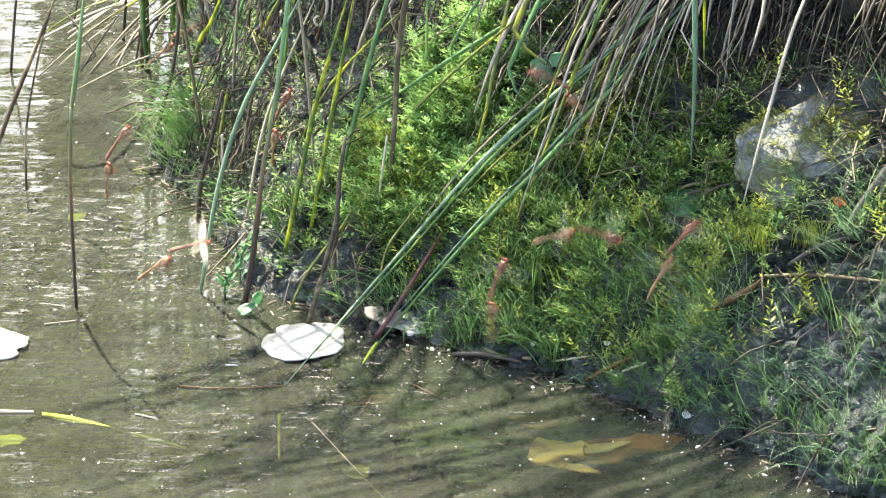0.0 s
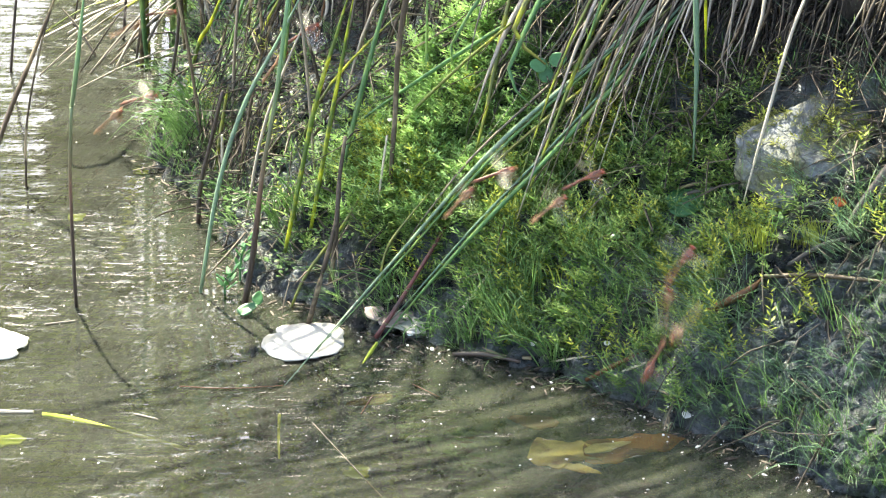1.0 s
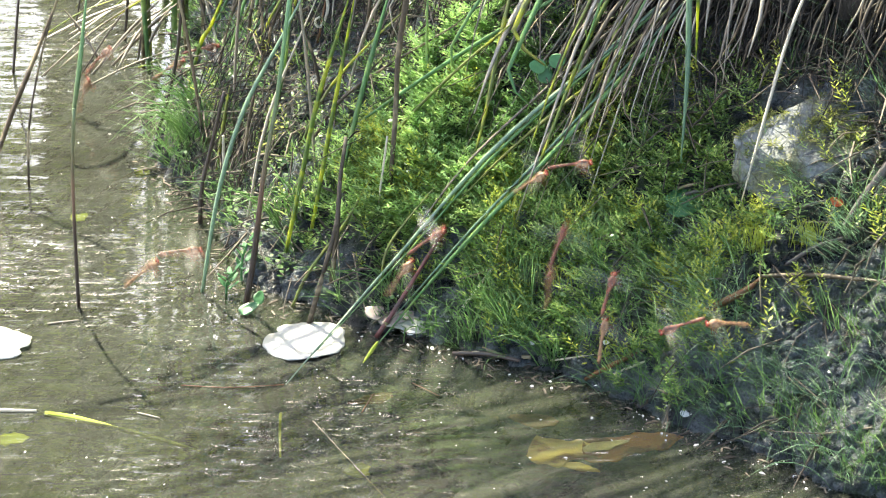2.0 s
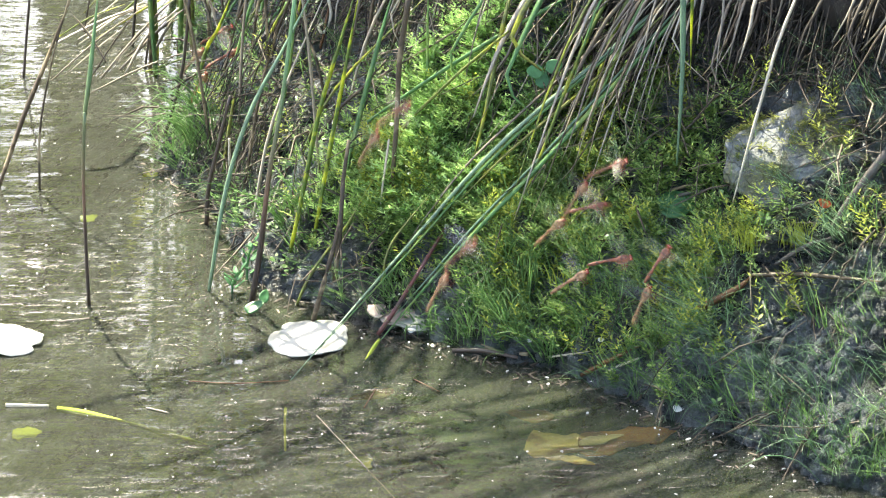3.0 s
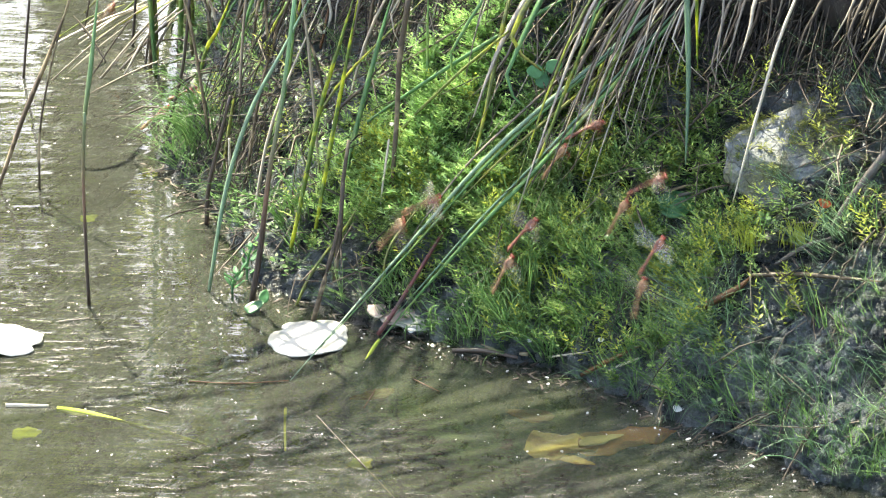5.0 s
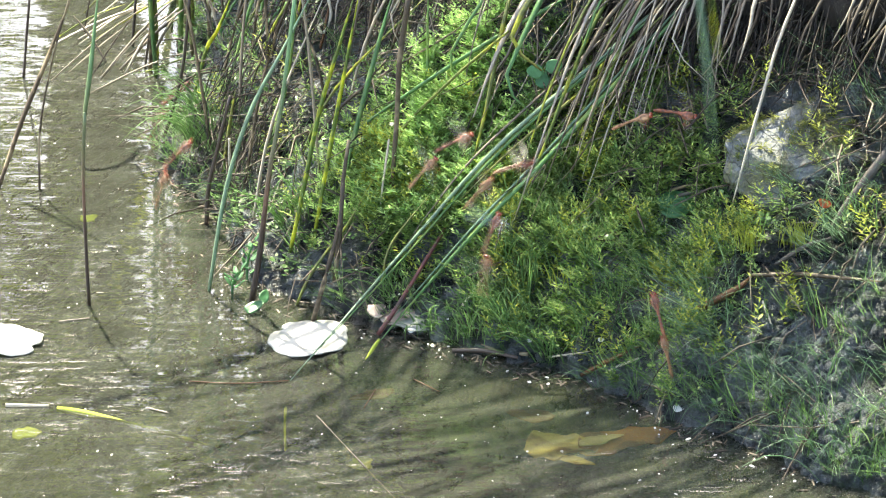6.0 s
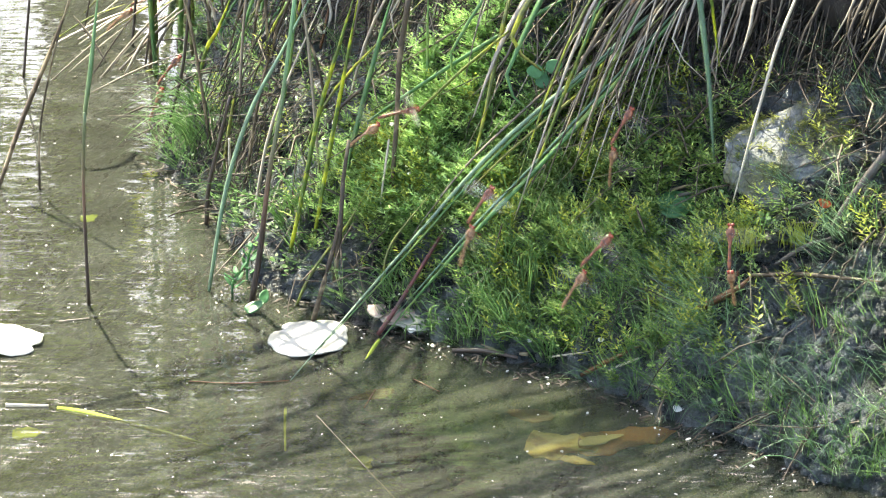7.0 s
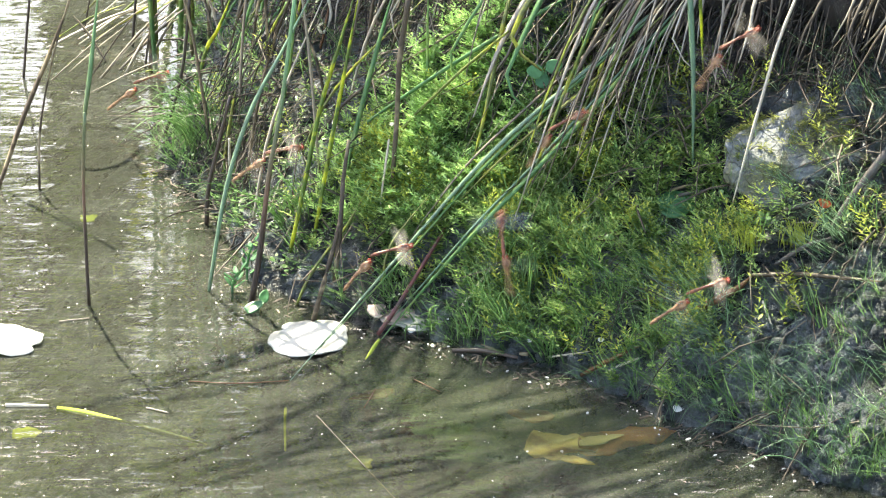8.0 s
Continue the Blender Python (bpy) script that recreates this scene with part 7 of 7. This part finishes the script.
    walk(pairs[4], hover([(0.000, fly(-0.268, 0.532, 0.044, 27)), (0.100, fly(-0.249, 0.477, 0.065, 39)), (0.200, fly(-0.268, 0.541, 0.050, 18)),
         (0.300, fly(-0.277, 0.572, 0.039, 22)), (0.400, fly(-0.273, 0.564, 0.039, 11)), (0.500, fly(-0.280, 0.568, 0.039, 7)),
         (0.600, fly(-0.285, 0.527, 0.040, 34)), (0.700, fly(-0.292, 0.549, 0.040, 9)), (0.800, fly(-0.300, 0.613, 0.039, 7)),
         (0.900, fly(-0.303, 0.606, 0.039, 11)), (1.000, fly(-0.305, 0.603, 0.039, 13)), (1.100, fly(-0.330, 0.580, 0.039, 22)),
         (1.200, fly(-0.325, 0.593, 0.039, 18)), (1.300, fly(-0.298, 0.622, 0.039, 13)), (1.400, fly(-0.289, 0.543, 0.039, 10)),
         (1.500, fly(-0.242, 0.357, 0.070, 6)), (1.600, fly(-0.273, 0.346, 0.042, 8)), (1.633, fly(-0.275, 0.368, 0.042, 9)),
         (1.667, fly(-0.294, 0.518, 0.040, 16)), (1.700, fly(-0.298, 0.543, 0.039, 18)), (2.070, fly(-0.248, 0.437, 0.061, 17)),
         (2.430, fly(-0.255, 0.456, 0.052, 16)), (2.800, fly(-0.295, 0.475, 0.041, 15)), (2.900, fly(-0.261, 0.495, 0.051, 3)),
         (3.000, fly(-0.240, 0.475, 0.068, 34)), (3.100, fly(-0.248, 0.439, 0.061, 32)), (3.133, fly(-0.240, 0.396, 0.072, 32)),
         (3.167, fly(-0.198, 0.219, 0.104, 37)), (3.200, fly(-0.193, 0.208, 0.103, 39)), (3.233, fly(-0.196, 0.202, 0.095, 42)),
         (3.267, fly(-0.211, 0.144, 0.059, 68)), (3.300, fly(-0.214, 0.140, 0.051, 72)), (3.400, fly(-0.226, 0.115, 0.045, 50)),
         (3.500, fly(-0.195, 0.133, 0.066, 53)), (3.533, fly(-0.206, 0.150, 0.064, 52)), (3.567, fly(-0.284, 0.280, 0.043, 46)),
         (3.600, fly(-0.296, 0.294, 0.043, 45)), (3.633, fly(-0.295, 0.319, 0.042, 41)), (3.667, fly(-0.282, 0.484, 0.040, 18)),
         (3.700, fly(-0.280, 0.511, 0.040, 14)), (3.800, fly(-0.330, 0.535, 0.040, 18)), (3.900, fly(-0.371, 0.561, 0.039, 22)),
         (4.000, fly(-0.406, 0.578, 0.039, 27)), (4.100, fly(-0.403, 0.582, 0.039, 27)), (4.200, fly(-0.392, 0.562, 0.039, 11)),
         (4.300, fly(-0.402, 0.550, 0.039, 18)), (4.400, fly(-0.389, 0.576, 0.039, 8)), (4.500, fly(-0.407, 0.511, 0.040, 16)),
         (4.533, fly(-0.384, 0.481, 0.040, 19)), (4.567, fly(-0.238, 0.225, 0.075, 37)), (4.600, fly(-0.218, 0.191, 0.079, 39)),
         (4.700, fly(-0.247, 0.241, 0.068, 37)), (5.070, fly(-0.273, 0.406, 0.041, 24)), (5.430, fly(-0.271, 0.251, 0.051, 15)),
         (5.800, fly(-0.294, 0.377, 0.041, 7)), (5.900, fly(-0.272, 0.399, 0.041, 6)), (6.000, fly(-0.273, 0.377, 0.041, 45)),
         (6.100, fly(-0.318, 0.410, 0.041, 12)), (6.133, fly(-0.319, 0.430, 0.041, 13)), (6.167, fly(-0.324, 0.564, 0.040, 21)),
         (6.200, fly(-0.325, 0.587, 0.039, 23)), (6.233, fly(-0.326, 0.555, 0.040, 25)), (6.267, fly(-0.328, 0.371, 0.042, 38)),
         (6.300, fly(-0.329, 0.343, 0.042, 40)), (6.400, fly(-0.351, 0.400, 0.041, 27)), (6.500, fly(-0.348, 0.389, 0.041, 40)),
         (6.600, fly(-0.348, 0.423, 0.041, 32)), (6.700, fly(-0.390, 0.466, 0.040, 12)), (6.800, fly(-0.412, 0.384, 0.041, 4)),
         (6.833, fly(-0.404, 0.364, 0.042, 7)), (6.867, fly(-0.356, 0.244, 0.043, 32)), (6.900, fly(-0.348, 0.226, 0.043, 37)),
         (6.933, fly(-0.341, 0.250, 0.043, 38)), (6.967, fly(-0.291, 0.412, 0.041, 52)), (7.000, fly(-0.282, 0.438, 0.041, 56)),
         (7.033, fly(-0.292, 0.431, 0.041, 48)), (7.067, fly(-0.352, 0.388, 0.041, 12)), (7.100, fly(-0.361, 0.381, 0.041, 9)),
         (7.200, fly(-0.339, 0.419, 0.041, 16)), (7.233, fly(-0.340, 0.439, 0.041, 17)), (7.267, fly(-0.348, 0.566, 0.039, 22)),
         (7.300, fly(-0.349, 0.586, 0.039, 23)), (7.333, fly(-0.340, 0.568, 0.039, 24)), (7.367, fly(-0.282, 0.456, 0.041, 30)),
         (7.400, fly(-0.273, 0.438, 0.041, 31)), (7.500, fly(-0.284, 0.346, 0.042, 9)), (7.533, fly(-0.279, 0.327, 0.042, 9)),
         (7.567, fly(-0.244, 0.185, 0.056, 8)), (7.600, fly(-0.241, 0.181, 0.051, 8)), (7.700, fly(-0.226, 0.125, 0.045, 15)),
         (7.733, fly(-0.219, 0.120, 0.045, 19)), (7.767, fly(-0.169, 0.036, 0.069, 49)), (7.800, fly(-0.161, 0.013, 0.077, 54)),
         (7.833, fly(-0.157, 0.016, 0.081, 52)), (7.867, fly(-0.129, 0.040, 0.105, 34)), (7.900, fly(-0.125, 0.043, 0.109, 30)),
         (7.933, fly(-0.143, 0.072, 0.107, 29)), (7.967, fly(-0.284, 0.400, 0.041, 23)), (8.000, fly(-0.306, 0.431, 0.041, 22))], 5))
    walk(pairs[5], hover([(0.000, fly(-0.146, 0.130, 0.121, 67)), (0.033, fly(-0.151, 0.129, 0.113, 64)), (0.067, fly(-0.181, 0.097, 0.074, 48)),
         (0.100, fly(-0.185, 0.084, 0.071, 45)), (0.200, fly(-0.214, 0.057, 0.051, 59)), (0.300, fly(-0.217, 0.045, 0.051, 79)),
         (0.333, fly(-0.221, 0.084, 0.050, 70)), (0.367, fly(-0.239, 0.269, 0.080, 13)), (0.400, fly(-0.245, 0.331, 0.073, 7)),
         (0.500, fly(-0.267, 0.427, 0.045, 5)), (0.600, fly(-0.210, 0.260, 0.107, 6)), (0.700, fly(-0.256, 0.313, 0.062, 10)),
         (0.800, fly(-0.292, 0.327, 0.047, 16)), (0.900, fly(-0.306, 0.339, 0.046, 22)), (1.000, fly(-0.302, 0.351, 0.046, 18)),
         (1.100, fly(-0.291, 0.353, 0.046, 29)), (1.200, fly(-0.284, 0.354, 0.046, 32)), (1.300, fly(-0.307, 0.339, 0.046, 40)),
         (1.400, fly(-0.295, 0.383, 0.046, 23)), (1.500, fly(-0.305, 0.321, 0.047, 30)), (1.600, fly(-0.346, 0.399, 0.045, 27)),
         (1.700, fly(-0.390, 0.500, 0.044, 18)), (2.070, fly(-0.338, 0.428, 0.045, 34)), (2.430, fly(-0.243, 0.221, 0.077, 53)),
         (2.800, fly(-0.186, 0.111, 0.070, 70)), (2.833, fly(-0.166, 0.071, 0.092, 69)), (2.867, fly(-0.059, -0.004, 0.145, 64)),
         (2.900, fly(-0.043, -0.017, 0.153, 63)), (3.000, fly(-0.053, 0.016, 0.170, 38)), (3.100, fly(-0.050, 0.042, 0.174, 28)),
         (3.200, fly(-0.045, 0.023, 0.180, 26)), (3.300, fly(-0.045, 0.026, 0.182, 32)), (3.400, fly(-0.040, -0.001, 0.166, 9)),
         (3.433, fly(-0.045, 0.010, 0.165, 10)), (3.467, fly(-0.079, 0.060, 0.166, 17)), (3.500, fly(-0.084, 0.068, 0.166, 18)),
         (3.600, fly(-0.130, 0.188, 0.151, 18)), (3.633, fly(-0.134, 0.200, 0.155, 18)), (3.667, fly(-0.168, 0.402, 0.140, 18)),
         (3.700, fly(-0.174, 0.433, 0.138, 18)), (3.900, fly(-0.248, 0.661, 0.115, 18)), (4.300, fly(-0.274, 0.724, 0.109, 18)),
         (4.700, fly(-0.355, 0.745, 0.084, 18)), (5.150, fly(-0.338, 0.552, 0.044, 23)), (5.600, fly(-0.373, 0.443, 0.045, 27)),
         (5.800, fly(-0.225, 0.195, 0.081, 7)), (5.833, fly(-0.225, 0.178, 0.078, 11)), (5.867, fly(-0.226, 0.094, 0.050, 52)),
         (5.900, fly(-0.225, 0.071, 0.051, 60)), (5.933, fly(-0.229, 0.087, 0.050, 60)), (5.967, fly(-0.254, 0.188, 0.049, 52)),
         (6.000, fly(-0.257, 0.201, 0.050, 49)), (6.100, fly(-0.259, 0.289, 0.066, 31)), (6.200, fly(-0.307, 0.385, 0.046, 26)),
         (6.300, fly(-0.337, 0.459, 0.045, 31)), (6.400, fly(-0.353, 0.628, 0.043, 31)), (6.600, fly(-0.355, 0.745, 0.060, 18)),
         (6.900, fly(-0.328, 0.727, 0.042, 18)), (7.000, fly(-0.328, 0.647, 0.043, 18)), (7.100, fly(-0.336, 0.709, 0.042, 22)),
         (7.300, fly(-0.335, 0.727, 0.042, 27)), (7.333, fly(-0.328, 0.691, 0.042, 27)), (7.367, fly(-0.287, 0.475, 0.045, 27)),
         (7.400, fly(-0.281, 0.443, 0.045, 27)), (7.433, fly(-0.267, 0.424, 0.045, 23)), (7.467, fly(-0.177, 0.174, 0.104, 10)),
         (7.500, fly(-0.165, 0.150, 0.107, 9)), (7.533, fly(-0.160, 0.153, 0.113, 11)), (7.567, fly(-0.128, 0.163, 0.154, 29)),
         (7.600, fly(-0.124, 0.169, 0.158, 34)), (7.700, fly(-0.125, 0.245, 0.184, 32)), (7.800, fly(-0.185, 0.424, 0.124, 17)),
         (7.833, fly(-0.197, 0.439, 0.119, 17)), (7.867, fly(-0.280, 0.643, 0.043, 18)), (7.900, fly(-0.291, 0.643, 0.043, 18)),
         (7.933, fly(-0.303, 0.658, 0.042, 18)), (7.967, fly(-0.381, 0.746, 0.043, 18)), (8.000, fly(-0.393, 0.745, 0.048, 18))], 6))
    walk(pairs[6], hover([(0.000, fly(-0.228, 0.000, 0.055, 11) @ pose(0, 0, 0, 0, -8, 0)), (0.033, fly(-0.218, 0.027, 0.056, 20)), (0.067, fly(-0.171, 0.095, 0.091, 40)),
         (0.100, fly(-0.162, 0.096, 0.101, 45)), (0.200, fly(-0.137, 0.106, 0.130, 45)), (0.233, fly(-0.132, 0.105, 0.135, 44)),
         (0.267, fly(-0.097, 0.100, 0.167, 40)), (0.300, fly(-0.092, 0.099, 0.173, 40)), (0.400, fly(-0.067, 0.118, 0.188, 32)),
         (0.500, fly(-0.082, 0.085, 0.178, 40)), (0.600, fly(-0.101, 0.096, 0.158, 28)), (0.633, fly(-0.106, 0.102, 0.160, 26)),
         (0.667, fly(-0.144, 0.191, 0.153, 15)), (0.700, fly(-0.149, 0.199, 0.154, 14)), (0.800, fly(-0.146, 0.224, 0.157, 19)),
         (0.900, fly(-0.125, 0.215, 0.165, 28)), (1.000, fly(-0.138, 0.215, 0.160, 38)), (1.100, fly(-0.142, 0.228, 0.163, 21)),
         (1.200, fly(-0.157, 0.234, 0.158, 14)), (1.300, fly(-0.157, 0.232, 0.156, 13)), (1.333, fly(-0.150, 0.203, 0.158, 13)),
         (1.367, fly(-0.108, 0.078, 0.148, 9)), (1.400, fly(-0.102, 0.061, 0.145, 8)), (1.433, fly(-0.094, 0.024, 0.150, 13)),
         (1.467, fly(-0.049, -0.075, 0.127, 41)), (1.500, fly(-0.043, -0.083, 0.120, 45)), (1.600, fly(-0.019, -0.112, 0.103, 45)),
         (1.700, fly(-0.024, -0.101, 0.118, 38)), (2.070, fly(-0.024, -0.108, 0.102, 48)), (2.430, fly(-0.031, -0.100, 0.111, 59)),
         (2.800, fly(-0.007, -0.114, 0.111, 70)), (2.900, fly(0.010, -0.162, 0.089, 75)), (3.000, fly(0.006, -0.129, 0.102, 45)),
         (3.100, fly(0.015, -0.124, 0.116, 73)), (3.200, fly(0.015, -0.125, 0.114, 73)), (3.300, fly(0.021, -0.091, 0.149, 34)),
         (3.400, fly(0.040, -0.085, 0.162, 27)), (3.500, fly(0.026, -0.110, 0.141, 34)), (3.533, fly(0.025, -0.117, 0.138, 35)),
         (3.567, fly(0.018, -0.134, 0.104, 41)), (3.600, fly(0.017, -0.150, 0.105, 42)), (3.700, fly(0.028, -0.152, 0.101, 36)),
         (3.733, fly(0.027, -0.147, 0.106, 35)), (3.767, fly(0.021, -0.115, 0.140, 33)), (3.800, fly(0.020, -0.110, 0.145, 32)),
         (3.833, fly(0.025, -0.104, 0.143, 40)), (3.867, fly(0.062, -0.102, 0.150, 77)), (3.900, fly(0.068, -0.102, 0.151, 81)),
         (4.000, fly(0.068, -0.100, 0.153, 80)), (4.100, fly(0.053, -0.111, 0.142, 50)), (4.133, fly(0.056, -0.136, 0.143, 50)),
         (4.167, fly(0.080, -0.176, 0.100, 53)), (4.200, fly(0.084, -0.186, 0.095, 53)), (4.233, fly(0.089, -0.182, 0.103, 51)),
         (4.267, fly(0.120, -0.142, 0.146, 36)), (4.300, fly(0.125, -0.130, 0.150, 34)), (4.333, fly(0.130, -0.141, 0.141, 39)),
         (4.367, fly(0.160, -0.234, 0.095, 75)), (4.400, fly(0.164, -0.258, 0.093, 80)), (4.433, fly(0.168, -0.246, 0.100, 74)),
         (4.467, fly(0.196, -0.177, 0.150, 27)), (4.500, fly(0.201, -0.168, 0.159, 20)), (4.533, fly(0.198, -0.173, 0.154, 27)),
         (4.567, fly(0.179, -0.208, 0.126, 67)), (4.600, fly(0.177, -0.210, 0.121, 72)), (4.700, fly(0.192, -0.217, 0.124, 72)),
         (5.070, fly(0.159, -0.186, 0.129, 62)), (5.430, fly(0.035, -0.139, 0.112, 55)), (5.800, fly(-0.011, -0.116, 0.099, 49)),
         (5.900, fly(0.019, -0.125, 0.119, 79)), (6.000, fly(0.038, -0.134, 0.123, 70)), (6.100, fly(0.056, -0.158, 0.106, 87)),
         (6.200, fly(0.055, -0.163, 0.100, 88)), (6.300, fly(0.039, -0.177, 0.086, 68)), (6.400, fly(0.035, -0.176, 0.088, 84)),
         (6.500, fly(0.024, -0.168, 0.084, 69)), (6.600, fly(0.031, -0.193, 0.070, 88)), (6.700, fly(0.031, -0.192, 0.072, 88)),
         (6.733, fly(0.032, -0.185, 0.077, 88)), (6.767, fly(0.040, -0.139, 0.114, 88)), (6.800, fly(0.041, -0.135, 0.121, 88)),
         (6.900, fly(0.035, -0.125, 0.143, 72)), (7.000, fly(0.026, -0.114, 0.140, 60)), (7.100, fly(0.026, -0.120, 0.136, 76)),
         (7.200, fly(0.024, -0.119, 0.135, 76)), (7.300, fly(0.022, -0.121, 0.130, 72)), (7.400, fly(0.025, -0.105, 0.143, 67)),
         (7.500, fly(0.022, -0.105, 0.144, 80)), (7.600, fly(0.012, -0.110, 0.144, 34)), (7.700, fly(0.019, -0.117, 0.136, 45)),
         (7.800, fly(0.050, -0.119, 0.143, 86)), (7.900, fly(0.047, -0.129, 0.137, 85)), (8.000, fly(0.051, -0.143, 0.126, 95))], 7))
    walk(pairs[7], hover([(0.000, fly(-0.301, 0.204, 0.057, 59)), (0.033, fly(-0.307, 0.201, 0.058, 58)), (0.067, fly(-0.348, 0.186, 0.058, 47)),
         (0.100, fly(-0.354, 0.184, 0.057, 45)), (0.133, fly(-0.365, 0.180, 0.057, 43)), (0.167, fly(-0.435, 0.149, 0.058, 29)),
         (0.200, fly(-0.446, 0.145, 0.058, 27)), (0.550, fly(-0.442, 0.140, 0.058, 17)), (0.900, fly(-0.462, 0.087, 0.059, 7)),
         (1.300, fly(-0.434, 0.061, 0.060, 7)), (1.333, fly(-0.425, 0.059, 0.060, 5)), (1.367, fly(-0.365, 0.044, 0.060, -10)),
         (1.400, fly(-0.356, 0.041, 0.060, -12)), (1.500, fly(-0.323, 0.023, 0.061, -12)), (1.600, fly(-0.287, 0.028, 0.060, -9)),
         (1.700, fly(-0.273, 0.030, 0.061, -4)), (2.070, fly(-0.224, -0.037, 0.062, 0)), (2.430, fly(-0.178, 0.027, 0.077, 4)),
         (2.800, fly(-0.140, -0.055, 0.085, 7)), (2.833, fly(-0.142, -0.048, 0.092, 10)), (2.867, fly(-0.163, 0.080, 0.101, 33)),
         (2.900, fly(-0.165, 0.090, 0.107, 39)), (2.933, fly(-0.172, 0.123, 0.103, 38)), (2.967, fly(-0.219, 0.312, 0.095, 34)),
         (3.000, fly(-0.226, 0.345, 0.093, 34)), (3.033, fly(-0.236, 0.400, 0.082, 34)), (3.067, fly(-0.291, 0.656, 0.051, 34)),
         (3.100, fly(-0.300, 0.686, 0.050, 34)), (3.400, fly(-0.246, 0.638, 0.135, 18)), (3.800, fly(-0.108, 0.291, 0.289, 18)),
         (4.200, fly(0.018, 0.091, 0.299, 18)), (4.600, fly(0.151, 0.027, 0.346, 18)), (5.000, fly(0.283, -0.038, 0.371, 18)),
         (5.400, fly(0.384, -0.150, 0.317, 14)), (5.800, fly(0.415, -0.188, 0.304, 9)), (5.900, fly(0.414, -0.200, 0.289, 9)),
         (6.000, fly(0.388, -0.194, 0.285, 15)), (6.033, fly(0.379, -0.191, 0.286, 11)), (6.067, fly(0.326, -0.142, 0.280, 0)),
         (6.100, fly(0.317, -0.141, 0.282, -1)), (6.133, fly(0.320, -0.135, 0.286, 1)), (6.167, fly(0.339, -0.113, 0.315, 19)),
         (6.200, fly(0.341, -0.111, 0.321, 25)), (6.233, fly(0.330, -0.102, 0.313, 25)), (6.267, fly(0.255, -0.071, 0.274, 22)),
         (6.300, fly(0.242, -0.074, 0.271, 22)), (6.333, fly(0.246, -0.069, 0.278, 21)), (6.367, fly(0.270, -0.039, 0.325, 19)),
         (6.400, fly(0.273, -0.038, 0.334, 18)), (7.000, fly(0.191, 0.010, 0.317, 18)), (7.100, fly(0.176, -0.002, 0.300, 27)),
         (7.200, fly(0.170, -0.017, 0.283, 36)), (7.300, fly(0.185, -0.037, 0.284, 11)), (7.400, fly(0.217, -0.065, 0.285, 7)),
         (7.500, fly(0.230, -0.073, 0.269, 27)), (7.600, fly(0.223, -0.071, 0.273, 40)), (7.700, fly(0.227, -0.070, 0.273, 53)),
         (7.800, fly(0.226, -0.073, 0.269, 41)), (7.900, fly(0.232, -0.072, 0.271, 29)), (8.000, fly(0.236, -0.070, 0.275, 32))], 8))
    for i, wings in enumerate(wing_sets):
        for j, (w, x, side) in enumerate(wings):
            rows = []
            for k in range(241):
                beat = 6 + 28 * math.sin(k * 2.45 + i * 1.3 - 2.0 + (0.9 if x < 0 else 0.0) + (j // 4) * 0.8)
                rows.append((k / 30, pose(x, 0, 0.0028) @ pose(0, 0, 0, side * beat + (180 if side < 0 else 0), 0, 0)))
            walk(w, rows)
    walk(pond, [(0.0, pose(0, 0, 0)), (4.0, pose(-0.10, -0.16, 0)), (8.0, pose(-0.20, -0.32, 0))])
    blow = [(0.0, 0.6), (0.5, 0.8), (1.0, 1.0), (1.5, -0.9), (2.2, -0.8), (2.8, -0.3), (3.5, -0.6), (4.0, 0.0), (4.5, 0.0), (5.2, 1.6), (5.7, -1.4), (5.9, -4.4), (6.0, 6.6), (6.1, 10.6), (6.2, 13.4), (6.3, 9.1),
            (6.4, 2.2), (6.5, -5.9), (6.6, -9.4), (6.7, -6.9), (6.8, -5.9), (6.9, -1.9), (7.0, 6.6), (7.2, 6.8), (7.3, 5.6), (7.4, 2.2), (7.5, -2.4), (7.6, -3.4), (7.7, -3.8), (7.8, -2.9), (7.9, 0.8), (8.0, 2.6)]
    walk(hanging, [(t, sway(a)) for t, a in blow])
    walk(hanging_short, [(t, sway(a * 1.15 - 0.5)) for t, a in blow])


motions()
